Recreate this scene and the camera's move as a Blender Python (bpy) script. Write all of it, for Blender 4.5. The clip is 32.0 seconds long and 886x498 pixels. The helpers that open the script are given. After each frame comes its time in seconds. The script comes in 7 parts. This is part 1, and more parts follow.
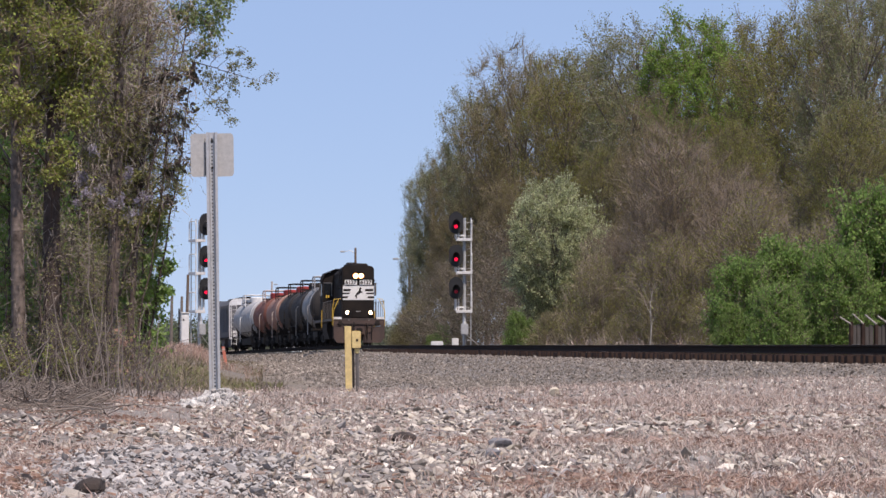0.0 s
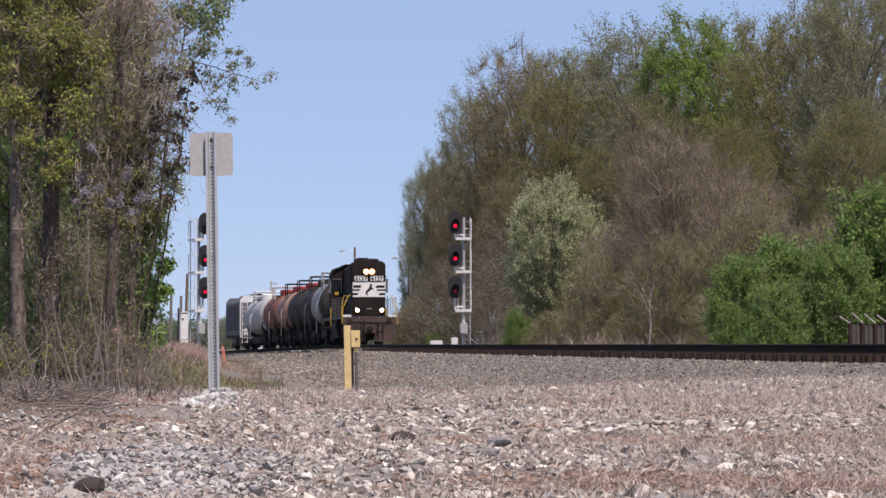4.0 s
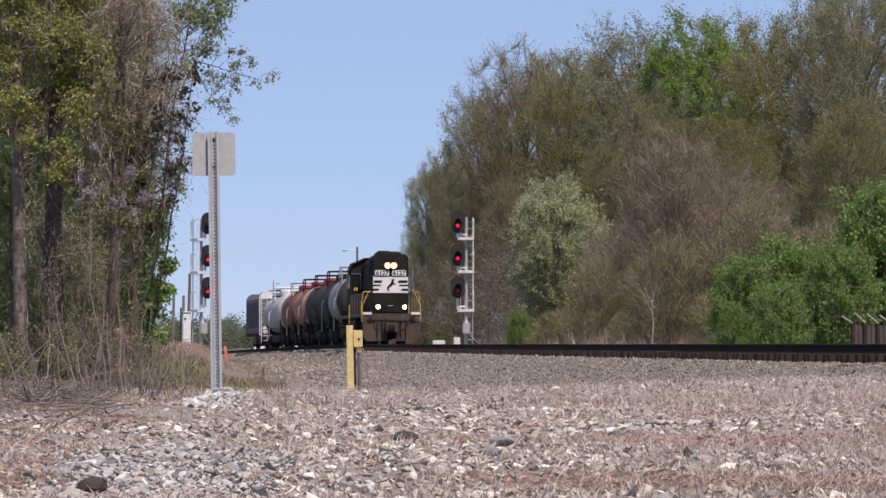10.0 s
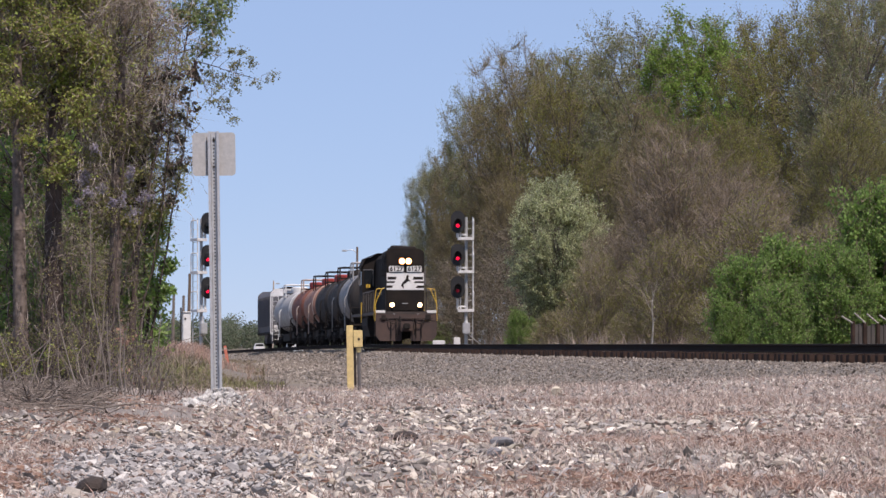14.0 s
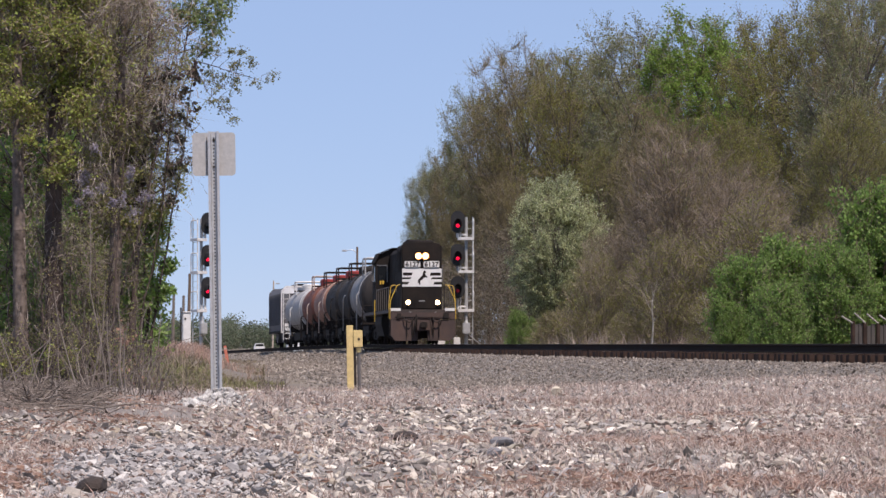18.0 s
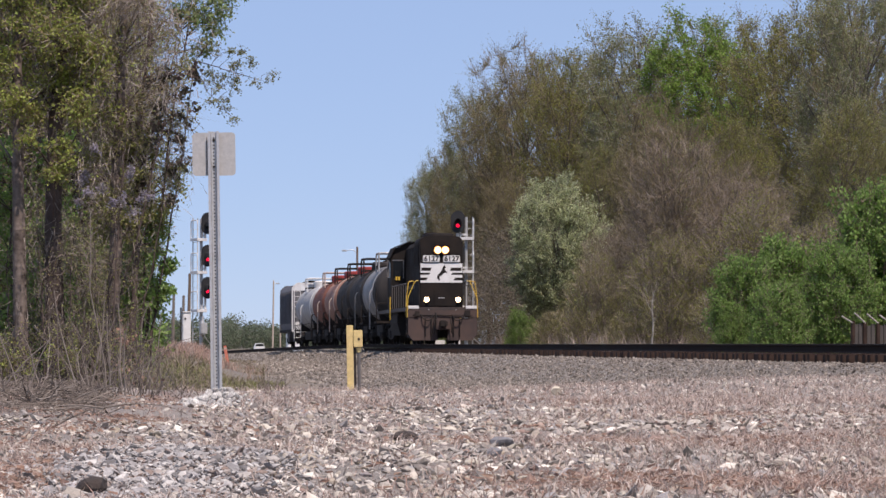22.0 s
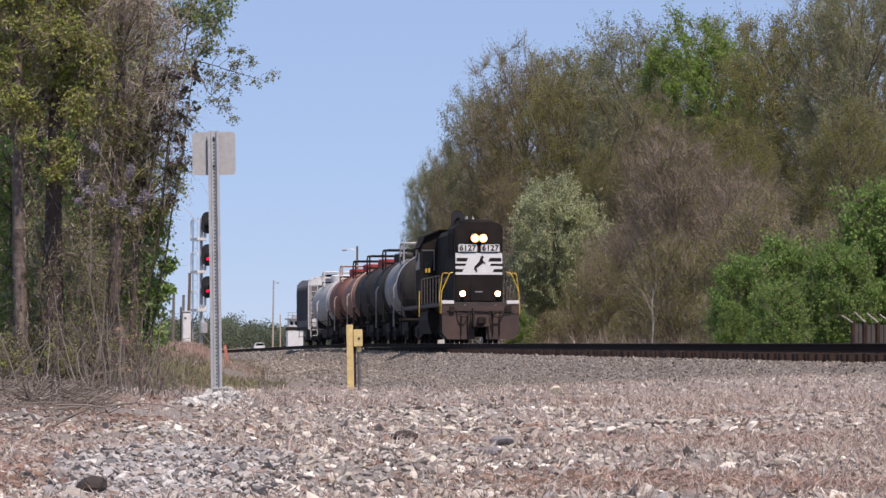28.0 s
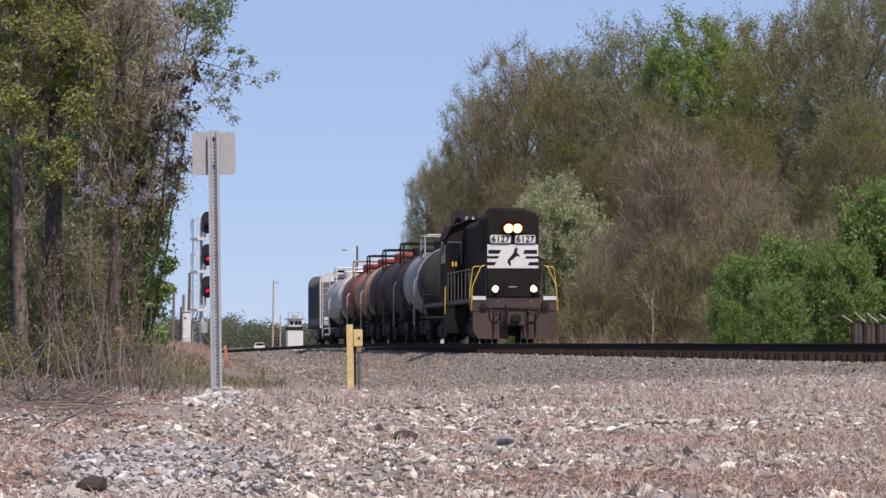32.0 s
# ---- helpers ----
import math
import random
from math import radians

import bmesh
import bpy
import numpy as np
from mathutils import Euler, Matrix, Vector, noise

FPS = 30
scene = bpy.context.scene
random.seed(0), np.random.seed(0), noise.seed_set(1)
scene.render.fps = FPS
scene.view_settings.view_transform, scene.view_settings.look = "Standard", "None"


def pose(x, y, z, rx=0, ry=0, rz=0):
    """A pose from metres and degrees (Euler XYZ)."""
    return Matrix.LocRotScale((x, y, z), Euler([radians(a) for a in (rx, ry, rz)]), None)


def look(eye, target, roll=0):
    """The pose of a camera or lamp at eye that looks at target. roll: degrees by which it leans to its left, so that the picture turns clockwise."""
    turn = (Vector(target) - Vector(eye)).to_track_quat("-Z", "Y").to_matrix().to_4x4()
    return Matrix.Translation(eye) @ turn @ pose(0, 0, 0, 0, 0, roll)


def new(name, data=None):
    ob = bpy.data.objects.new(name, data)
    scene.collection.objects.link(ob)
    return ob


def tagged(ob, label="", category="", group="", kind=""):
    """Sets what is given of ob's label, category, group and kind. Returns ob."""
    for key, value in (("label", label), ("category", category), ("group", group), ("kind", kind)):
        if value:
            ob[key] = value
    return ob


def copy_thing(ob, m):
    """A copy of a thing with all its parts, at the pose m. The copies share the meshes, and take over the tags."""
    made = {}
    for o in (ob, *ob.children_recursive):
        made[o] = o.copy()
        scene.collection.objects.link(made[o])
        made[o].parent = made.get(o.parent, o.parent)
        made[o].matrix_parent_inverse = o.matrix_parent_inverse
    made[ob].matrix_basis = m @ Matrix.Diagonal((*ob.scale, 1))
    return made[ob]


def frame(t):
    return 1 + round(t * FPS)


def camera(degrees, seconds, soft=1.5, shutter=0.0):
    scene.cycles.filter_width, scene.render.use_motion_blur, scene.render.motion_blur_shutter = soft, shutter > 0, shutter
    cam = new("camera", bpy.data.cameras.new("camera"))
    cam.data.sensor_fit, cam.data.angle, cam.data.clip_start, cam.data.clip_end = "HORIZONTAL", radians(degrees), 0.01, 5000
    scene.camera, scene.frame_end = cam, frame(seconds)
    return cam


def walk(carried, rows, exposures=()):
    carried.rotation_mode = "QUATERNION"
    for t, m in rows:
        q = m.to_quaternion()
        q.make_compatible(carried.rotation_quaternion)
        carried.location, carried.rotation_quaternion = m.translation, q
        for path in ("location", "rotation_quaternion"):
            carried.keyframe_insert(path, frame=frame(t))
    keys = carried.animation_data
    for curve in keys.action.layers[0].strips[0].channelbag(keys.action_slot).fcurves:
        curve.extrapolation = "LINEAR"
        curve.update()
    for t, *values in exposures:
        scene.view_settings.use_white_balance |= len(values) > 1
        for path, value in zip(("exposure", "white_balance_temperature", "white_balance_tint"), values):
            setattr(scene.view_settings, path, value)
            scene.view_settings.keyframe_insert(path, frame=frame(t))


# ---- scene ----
# ---------------------------------------------------------------- camera
EYE_Z = 1.0
cam = camera(14.06, 32.0, soft=1.5)
# small nudges of the tripod head: seconds, turn and tilt in thousandths of a degree
NUDGES = [(0, -28, 14), (0.5, -28, 13), (1, -23, 14), (1.5, -25, 13), (2, -17, 10), (2.5, -29, 9), (3, -41, 7), (3.5, -41, 4),
          (5.5, -29, 2), (6, -28, 2), (6.5, -28, 0), (6.8, -8, 0), (7, 0, 0), (8, 0, 0), (14, 0, 0), (19, 0, 0), (20, -2, -2), (22, 0, -1),
          (23, 0, -2), (24, 0, -6), (25, 0, -8), (28, 0, -11), (29.5, -3, -14), (31, 0, -13), (32, 0, -13)]
PATH = [(t, pose(0, 0, EYE_Z, 91.5224 + b / 1000, 0, a / 1000)) for t, a, b in NUDGES]
walk(cam, PATH, exposures=[(0.0, 0.28, 6900, 23), (32.0, 0.28, 6900, 23)])

# ---------------------------------------------------------------- world and sun
SUN_EL, SUN_AZ = 62.0, 152.0      # azimuth counted clockwise from the way the camera looks
world = bpy.data.worlds.new("spring_sky")
scene.world = world
world.use_nodes = True
wn = world.node_tree.nodes
sky = wn.new("ShaderNodeTexSky")
sky.sky_type = 'NISHITA'
sky.sun_disc = False
sky.sun_elevation = radians(SUN_EL)
sky.sun_rotation = radians(SUN_AZ)
sky.altitude = 1500
sky.air_density, sky.dust_density, sky.ozone_density = 0.7, 0.0, 4.0
wn["Background"].inputs["Strength"].default_value = 0.078
haze = wn.new("ShaderNodeMix")       # thin even haze over the whole sky
haze.data_type = 'RGBA'
haze.inputs[0].default_value = 0.6
haze.inputs[7].default_value = (4.05, 6.35, 9.9, 1)
world.node_tree.links.new(sky.outputs[0], haze.inputs[6])
world.node_tree.links.new(haze.outputs[2], wn["Background"].inputs["Color"])
sun = new("sun", bpy.data.lights.new("sun", 'SUN'))
sun.data.energy, sun.data.angle, sun.data.color = 4.2, radians(0.55), (1.0, 0.95, 0.87)
_el, _az = radians(SUN_EL), radians(SUN_AZ)
_d = Vector((math.sin(_az) * math.cos(_el), math.cos(_az) * math.cos(_el), math.sin(_el)))
sun.matrix_world = look(_d * 50, (0, 0, 0))
# ---------------------------------------------------------------- materials
def material(name, rough=0.8, metal=0.0):
    m = bpy.data.materials.new(name)
    m.use_nodes = True
    b = m.node_tree.nodes["Principled BSDF"]
    b.inputs["Roughness"].default_value, b.inputs["Metallic"].default_value = rough, metal
    return m, m.node_tree.nodes, m.node_tree.links, b


def noise_node(nodes, links, scale, detail=6.0, rough=0.6, space="Object"):
    tc = nodes.new("ShaderNodeTexCoord")
    n = nodes.new("ShaderNodeTexNoise")
    n.inputs["Scale"].default_value, n.inputs["Detail"].default_value, n.inputs["Roughness"].default_value = scale, detail, rough
    links.new(tc.outputs[space], n.inputs["Vector"])
    return n


def ramp(nodes, links, source, stops):
    r = nodes.new("ShaderNodeValToRGB")
    while len(r.color_ramp.elements) < len(stops):
        r.color_ramp.elements.new(0.5)
    for e, (p, c) in zip(r.color_ramp.elements, stops):
        e.position, e.color = p, (*c, 1)
    links.new(source, r.inputs[0])
    return r.outputs[0]


def mix(nodes, links, fac, a, b, mode='MIX'):
    m = nodes.new("ShaderNodeMix")
    m.data_type, m.blend_type = 'RGBA', mode
    for src, key in ((fac, 0), (a, 6), (b, 7)):
        if isinstance(src, (int, float)):
            m.inputs[key].default_value = src
        elif isinstance(src, tuple):
            m.inputs[key].default_value = (*src, 1)
        else:
            links.new(src, m.inputs[key])
    return m.outputs[2]


def bump(nodes, links, b, source, strength, distance):
    n = nodes.new("ShaderNodeBump")
    n.inputs["Strength"].default_value, n.inputs["Distance"].default_value = strength, distance
    links.new(source, n.inputs["Height"])
    links.new(n.outputs[0], b.inputs["Normal"])


def rough_paint(name, base, dirt, scale=1.5, amount=0.5, rough=0.6, metal=0.0, relief=0.002, fine=40, gloss=0.5):
    """Weathered surface: a base colour, broad dirt and a fine grain."""
    m, n, l, b = material(name, rough, metal)
    broad = noise_node(n, l, scale, 5)
    grain = noise_node(n, l, fine, 4)
    c = mix(n, l, ramp(n, l, broad.outputs[0], [(0.35, (0, 0, 0)), (0.72, (amount,) * 3)]), base, dirt)
    c = mix(n, l, 0.5, c, ramp(n, l, grain.outputs[0], [(0.3, (0.7,) * 3), (0.7, (1.15,) * 3)]), 'MULTIPLY')
    l.new(c, b.inputs["Base Color"])
    rr = ramp(n, l, broad.outputs[0], [(0.3, (rough * 0.8,) * 3), (0.7, (min(1, rough * 1.25),) * 3)])
    l.new(rr, b.inputs["Roughness"])
    b.inputs["Specular IOR Level"].default_value = gloss
    bump(n, l, b, grain.outputs[0], 0.4, relief)
    return m


def streaked(name, base, dirt, rust, rough=0.45, streak=3.0):
    """Rolling stock paint: dirt streaks that run down, dust below, rust blotches."""
    m, n, l, b = material(name, rough)
    tc = n.new("ShaderNodeTexCoord")
    mp = n.new("ShaderNodeMapping")
    mp.inputs["Scale"].default_value = (streak, streak, streak * 0.12)
    l.new(tc.outputs["Object"], mp.inputs["Vector"])
    s = n.new("ShaderNodeTexNoise")
    s.inputs["Scale"].default_value, s.inputs["Detail"].default_value = 1.0, 5
    l.new(mp.outputs[0], s.inputs["Vector"])
    blotch = noise_node(n, l, 1.1, 7, 0.65)
    grain = noise_node(n, l, 30, 4)
    c = mix(n, l, ramp(n, l, s.outputs[0], [(0.4, (0, 0, 0)), (0.7, (0.75,) * 3)]), base, dirt)
    c = mix(n, l, ramp(n, l, blotch.outputs[0], [(0.55, (0, 0, 0)), (0.75, (0.6,) * 3)]), c, rust)
    c = mix(n, l, 0.35, c, ramp(n, l, grain.outputs[0], [(0.3, (0.7,) * 3), (0.7, (1.15,) * 3)]), 'MULTIPLY')
    l.new(c, b.inputs["Base Color"])
    l.new(ramp(n, l, blotch.outputs[0], [(0.3, (rough,) * 3), (0.75, (0.85,) * 3)]), b.inputs["Roughness"])
    b.inputs["Specular IOR Level"].default_value = 0.12
    bump(n, l, b, grain.outputs[0], 0.25, 0.004)
    return m


def island_mix(name, colours, rough=0.85, relief=0.0, scale=60.0, through_light=0.0):
    """Many small loose pieces in one mesh: each takes its own tone."""
    m, n, l, b = material(name, rough)
    g = n.new("ShaderNodeNewGeometry")
    k = len(colours)
    r = ramp(n, l, g.outputs["Random Per Island"], [((i + 0.5) / k, c) for i, c in enumerate(colours)])
    grain = noise_node(n, l, scale, 4)
    c = mix(n, l, 0.6, r, ramp(n, l, grain.outputs[0], [(0.3, (0.65,) * 3), (0.7, (1.2,) * 3)]), 'MULTIPLY')
    l.new(c, b.inputs["Base Color"])
    b.inputs["Specular IOR Level"].default_value = 0.25
    if relief:
        bump(n, l, b, grain.outputs[0], 0.5, relief)
    if through_light:
        t = n.new("ShaderNodeBsdfTranslucent")
        l.new(c, t.inputs["Color"])
        a = n.new("ShaderNodeMixShader")
        a.inputs[0].default_value = through_light
        l.new(b.outputs[0], a.inputs[1]), l.new(t.outputs[0], a.inputs[2])
        l.new(a.outputs[0], n["Material Output"].inputs["Surface"])
    return m


def glowing(name, colour, strength):
    m, n, l, b = material(name, 0.3)
    b.inputs["Base Color"].default_value = (*colour, 1)
    b.inputs["Emission Color"].default_value = (*colour, 1)
    b.inputs["Emission Strength"].default_value = strength
    return m


M = {}
M["loco_black"] = rough_paint("loco_black", (0.018, 0.0162, 0.0155), (0.038, 0.030, 0.025), 1.2, 0.7, 0.8, relief=0.001, gloss=0.07)
M["loco_white"] = rough_paint("loco_white", (0.78, 0.78, 0.76), (0.5, 0.47, 0.42), 2.5, 0.35, 0.5, relief=0.0005)
M["loco_frame"] = rough_paint("loco_frame", (0.035, 0.028, 0.025), (0.10, 0.07, 0.055), 2.2, 0.8, 0.75)
M["pilot_brown"] = rough_paint("pilot_brown", (0.055, 0.036, 0.031), (0.115, 0.074, 0.06), 2.0, 0.8, 0.8)
M["yellow_paint"] = rough_paint("yellow_paint", (0.75, 0.48, 0.05), (0.4, 0.25, 0.05), 6, 0.5, 0.5)
M["glass_dark"] = rough_paint("glass_dark", (0.01, 0.012, 0.014), (0.02, 0.02, 0.02), 2, 0.3, 0.25, relief=0.0, gloss=0.2)
M["steel_dark"] = rough_paint("steel_dark", (0.025, 0.022, 0.021), (0.045, 0.036, 0.030), 4, 0.8, 0.9, gloss=0.12)
M["steel_worn"] = rough_paint("steel_worn", (0.30, 0.29, 0.28), (0.2, 0.17, 0.14), 5, 0.5, 0.35, 0.8)
M["tank_black"] = streaked("tank_black", (0.036, 0.034, 0.034), (0.06, 0.054, 0.05), (0.065, 0.055, 0.048), 0.8)
M["tank_band"] = streaked("tank_band", (0.24, 0.24, 0.24), (0.13, 0.125, 0.12), (0.12, 0.11, 0.10))
M["tank_oxide"] = streaked("tank_oxide", (0.21, 0.085, 0.062), (0.11, 0.05, 0.04), (0.27, 0.15, 0.115), 0.6)
M["tank_rust"] = streaked("tank_rust", (0.32, 0.18, 0.135), (0.17, 0.085, 0.065), (0.40, 0.26, 0.21), 0.6)
M["tank_white"] = streaked("tank_white", (0.40, 0.395, 0.385), (0.25, 0.24, 0.23), (0.17, 0.15, 0.14), 0.5)
M["dome_red"] = rough_paint("dome_red", (0.32, 0.035, 0.03), (0.15, 0.04, 0.03), 3, 0.6, 0.55)
M["rail_white"] = rough_paint("rail_white", (0.72, 0.72, 0.7), (0.4, 0.38, 0.35), 5, 0.5, 0.5)
M["rail_grey"] = rough_paint("rail_grey", (0.36, 0.36, 0.36), (0.2, 0.19, 0.18), 5, 0.5, 0.5)
M["rail_dull"] = rough_paint("rail_dull", (0.13, 0.12, 0.115), (0.08, 0.07, 0.06), 5, 0.5, 0.6)
M["strap_beige"] = rough_paint("strap_beige", (0.5, 0.4, 0.34), (0.3, 0.22, 0.18), 5, 0.5, 0.6)
M["hopper_side"] = streaked("hopper_side", (0.15, 0.15, 0.16), (0.11, 0.11, 0.118), (0.17, 0.165, 0.16), 0.7)
M["hopper_white"] = streaked("hopper_white", (0.75, 0.77, 0.78), (0.56, 0.56, 0.56), (0.45, 0.42, 0.4), 0.6)
M["lamp_warm"] = glowing("lamp_warm", (1.0, 0.70, 0.36), 9.0)
# reflector rings emit amber to stand in for the halo round the lenses
M["reflector_halo"] = glowing("reflector_halo", (1.0, 0.42, 0.13), 1.6)
M["signal_red"] = glowing("signal_red", (0.9, 0.01, 0.05), 1.3)
M["signal_red_dim"] = glowing("signal_red_dim", (0.3, 0.01, 0.03), 0.15)
M["signal_black"] = rough_paint("signal_black", (0.012, 0.012, 0.013), (0.03, 0.03, 0.03), 3, 0.5, 0.6)
M["galvanised"] = rough_paint("galvanised", (0.52, 0.53, 0.53), (0.34, 0.34, 0.34), 8, 0.6, 0.5, 0.35)
M["sign_back"] = rough_paint("sign_back", (0.50, 0.49, 0.46), (0.42, 0.40, 0.37), 5, 0.5, 0.5, 0.3, relief=0.0003)
M["marker_yellow"] = rough_paint("marker_yellow", (0.74, 0.57, 0.24), (0.45, 0.32, 0.16), 9, 0.7, 0.7)
M["marker_orange"] = rough_paint("marker_orange", (0.62, 0.19, 0.12), (0.45, 0.14, 0.09), 6, 0.5, 0.6)
M["white_box"] = rough_paint("white_box", (0.72, 0.72, 0.70), (0.5, 0.48, 0.44), 2, 0.5, 0.55)
M["wood_grey"] = rough_paint("wood_grey", (0.20, 0.17, 0.145), (0.10, 0.085, 0.07), 4, 0.7, 0.9)
M["wood_pale"] = rough_paint("wood_pale", (0.46, 0.38, 0.31), (0.32, 0.26, 0.21), 3, 0.7, 0.9)
M["wood_dark"] = rough_paint("wood_dark", (0.06, 0.052, 0.046), (0.10, 0.088, 0.078), 4, 0.7, 0.95)
M["wood_pole"] = rough_paint("wood_pole", (0.17, 0.12, 0.085), (0.09, 0.07, 0.055), 3, 0.7, 0.9)
M["tie"] = rough_paint("tie", (0.032, 0.022, 0.018), (0.075, 0.047, 0.037), 3, 0.8, 0.95, gloss=0.1)
M["rail"] = rough_paint("rail", (0.022, 0.015, 0.012), (0.045, 0.028, 0.021), 2, 0.8, 0.95, gloss=0.08)
M["rail_top"] = rough_paint("rail_top", (0.30, 0.28, 0.26), (0.2, 0.17, 0.15), 4, 0.5, 0.3, 0.8)
M["bark"] = rough_paint("bark", (0.168, 0.136, 0.109), (0.080, 0.067, 0.056), 3, 0.8, 0.95, relief=0.02, fine=14, gloss=0.15)
M["bark_dark"] = rough_paint("bark_dark", (0.13, 0.098, 0.083), (0.045, 0.034, 0.03), 9, 0.8, 0.95, relief=0.02, fine=18, gloss=0.12)
M["bark_vine"] = rough_paint("bark_vine", (0.235, 0.19, 0.16), (0.055, 0.043, 0.036), 7, 1.0, 0.95, relief=0.02, fine=16, gloss=0.12)
M["bark_pale"] = rough_paint("bark_pale", (0.36, 0.33, 0.29), (0.2, 0.18, 0.16), 5, 0.7, 0.9, relief=0.01, fine=14)
M["twig_brown"] = island_mix("twig_brown", [(0.17, 0.14, 0.10), (0.23, 0.185, 0.135), (0.14, 0.115, 0.09)], 0.9)
M["twig_grey"] = island_mix("twig_grey", [(0.25, 0.23, 0.19), (0.32, 0.29, 0.245), (0.20, 0.175, 0.14)], 0.9)
M["twig_thicket"] = island_mix("twig_thicket", [(0.255, 0.21, 0.168), (0.31, 0.255, 0.202), (0.20, 0.165, 0.135)], 0.9)
M["twig_vine"] = island_mix("twig_vine", [(0.27, 0.23, 0.19), (0.37, 0.32, 0.275), (0.18, 0.15, 0.125), (0.12, 0.098, 0.082)], 0.9)
M["twig_pale"] = island_mix("twig_pale", [(0.36, 0.31, 0.265), (0.46, 0.405, 0.35), (0.26, 0.22, 0.185), (0.19, 0.155, 0.13)], 0.9)
# darkest copy of the twig tones: shade at the wood's foot put into colour
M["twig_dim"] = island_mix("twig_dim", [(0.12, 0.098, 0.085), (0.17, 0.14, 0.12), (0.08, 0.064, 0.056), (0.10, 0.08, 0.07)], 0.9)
# darker copy of twig_vine: shade low in the growth is put into its tones
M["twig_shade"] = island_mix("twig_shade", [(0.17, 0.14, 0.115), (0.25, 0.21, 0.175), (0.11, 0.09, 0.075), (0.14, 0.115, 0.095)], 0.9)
LEAF = {
    "olive": [(0.204, 0.201, 0.053), (0.27, 0.256, 0.065), (0.237, 0.27, 0.069), (0.182, 0.161, 0.061)],
    "green": [(0.168, 0.27, 0.052), (0.21, 0.325, 0.065), (0.173, 0.231, 0.058)],
    "bright": [(0.152, 0.257, 0.058), (0.189, 0.314, 0.076), (0.126, 0.206, 0.053), (0.24, 0.334, 0.104)],
    "brown": [(0.231, 0.182, 0.089), (0.284, 0.220, 0.105), (0.200, 0.182, 0.079), (0.252, 0.176, 0.095)],
    "lime": [(0.19, 0.31, 0.075), (0.24, 0.37, 0.10), (0.16, 0.25, 0.065), (0.28, 0.38, 0.14)],
    "fresh": [(0.17, 0.25, 0.09), (0.22, 0.30, 0.12), (0.20, 0.23, 0.11)],
    "budding": [(0.205, 0.182, 0.079), (0.254, 0.215, 0.089), (0.178, 0.182, 0.063), (0.243, 0.182, 0.089)],
    "pale": [(0.437, 0.471, 0.273), (0.546, 0.57, 0.373), (0.361, 0.405, 0.205), (0.284, 0.323, 0.149)],
    "grey": [(0.209, 0.230, 0.105), (0.253, 0.265, 0.143), (0.176, 0.207, 0.077), (0.220, 0.196, 0.110)],
    "spring": [(0.29, 0.355, 0.085), (0.38, 0.43, 0.10), (0.245, 0.30, 0.075), (0.26, 0.225, 0.085), (0.24, 0.19, 0.11)],
    "mossy": [(0.25, 0.28, 0.085), (0.31, 0.31, 0.10), (0.20, 0.225, 0.075), (0.24, 0.19, 0.10), (0.33, 0.33, 0.12)],
    "dark": [(0.15, 0.19, 0.07), (0.19, 0.235, 0.08), (0.17, 0.15, 0.08), (0.22, 0.25, 0.09)],
    # undergrowth leaves: the shade inside the woods is mixed into these tones
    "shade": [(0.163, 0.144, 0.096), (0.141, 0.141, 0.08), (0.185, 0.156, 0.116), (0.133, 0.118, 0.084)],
    "ivy": [(0.07, 0.065, 0.05), (0.085, 0.085, 0.055), (0.10, 0.07, 0.065)],
    "wisteria": [(0.336, 0.302, 0.385), (0.395, 0.37, 0.435), (0.286, 0.269, 0.295), (0.235, 0.227, 0.18)],
    "dead": [(0.33, 0.20, 0.14), (0.24, 0.145, 0.105), (0.42, 0.285, 0.205), (0.19, 0.115, 0.09)],
}
for key, cs in LEAF.items():
    M["leaf_" + key] = island_mix("leaf_" + key, [tuple(min(0.7, 1.13 * v) for v in c) for c in cs], 0.6, through_light=0.48)
M["gravel"] = island_mix("gravel", [(0.35, 0.317, 0.275), (0.245, 0.218, 0.195), (0.49, 0.443, 0.37), (0.155, 0.14, 0.13), (0.39, 0.328, 0.245), (0.275, 0.245, 0.218), (0.78, 0.73, 0.64), (0.275, 0.183, 0.142),
                                    (0.265, 0.26, 0.26), (0.40, 0.365, 0.32), (0.56, 0.505, 0.43), (0.12, 0.104, 0.092), (0.45, 0.405, 0.325), (0.66, 0.61, 0.53), (0.31, 0.285, 0.26)], 0.9, 0.004, 70)
M["ballast"] = island_mix("ballast", [(0.20, 0.172, 0.145), (0.14, 0.12, 0.102), (0.245, 0.21, 0.178), (0.10, 0.086, 0.075), (0.29, 0.25, 0.21), (0.17, 0.143, 0.12), (0.37, 0.33, 0.28)],
                          0.9, 0.004, 60)
M["rock_dark"] = rough_paint("rock_dark", (0.030, 0.022, 0.018), (0.055, 0.041, 0.034), 14, 0.7, 0.9, relief=0.006)
M["rock_grey"] = rough_paint("rock_grey", (0.20, 0.195, 0.20), (0.12, 0.12, 0.125), 14, 0.7, 0.9, relief=0.004)
M["rock_white"] = rough_paint("rock_white", (0.60, 0.53, 0.41), (0.44, 0.38, 0.29), 10, 0.5, 0.9, relief=0.004)
M["straw"] = island_mix("straw", [(0.52, 0.437, 0.373), (0.31, 0.228, 0.187), (0.66, 0.578, 0.513), (0.365, 0.25, 0.205), (0.22, 0.155, 0.128), (0.49, 0.40, 0.337)], 0.9, through_light=0.15)
M["stalk"] = island_mix("stalk", [(0.14, 0.113, 0.095), (0.19, 0.156, 0.13), (0.28, 0.242, 0.205), (0.10, 0.078, 0.064)], 0.9)
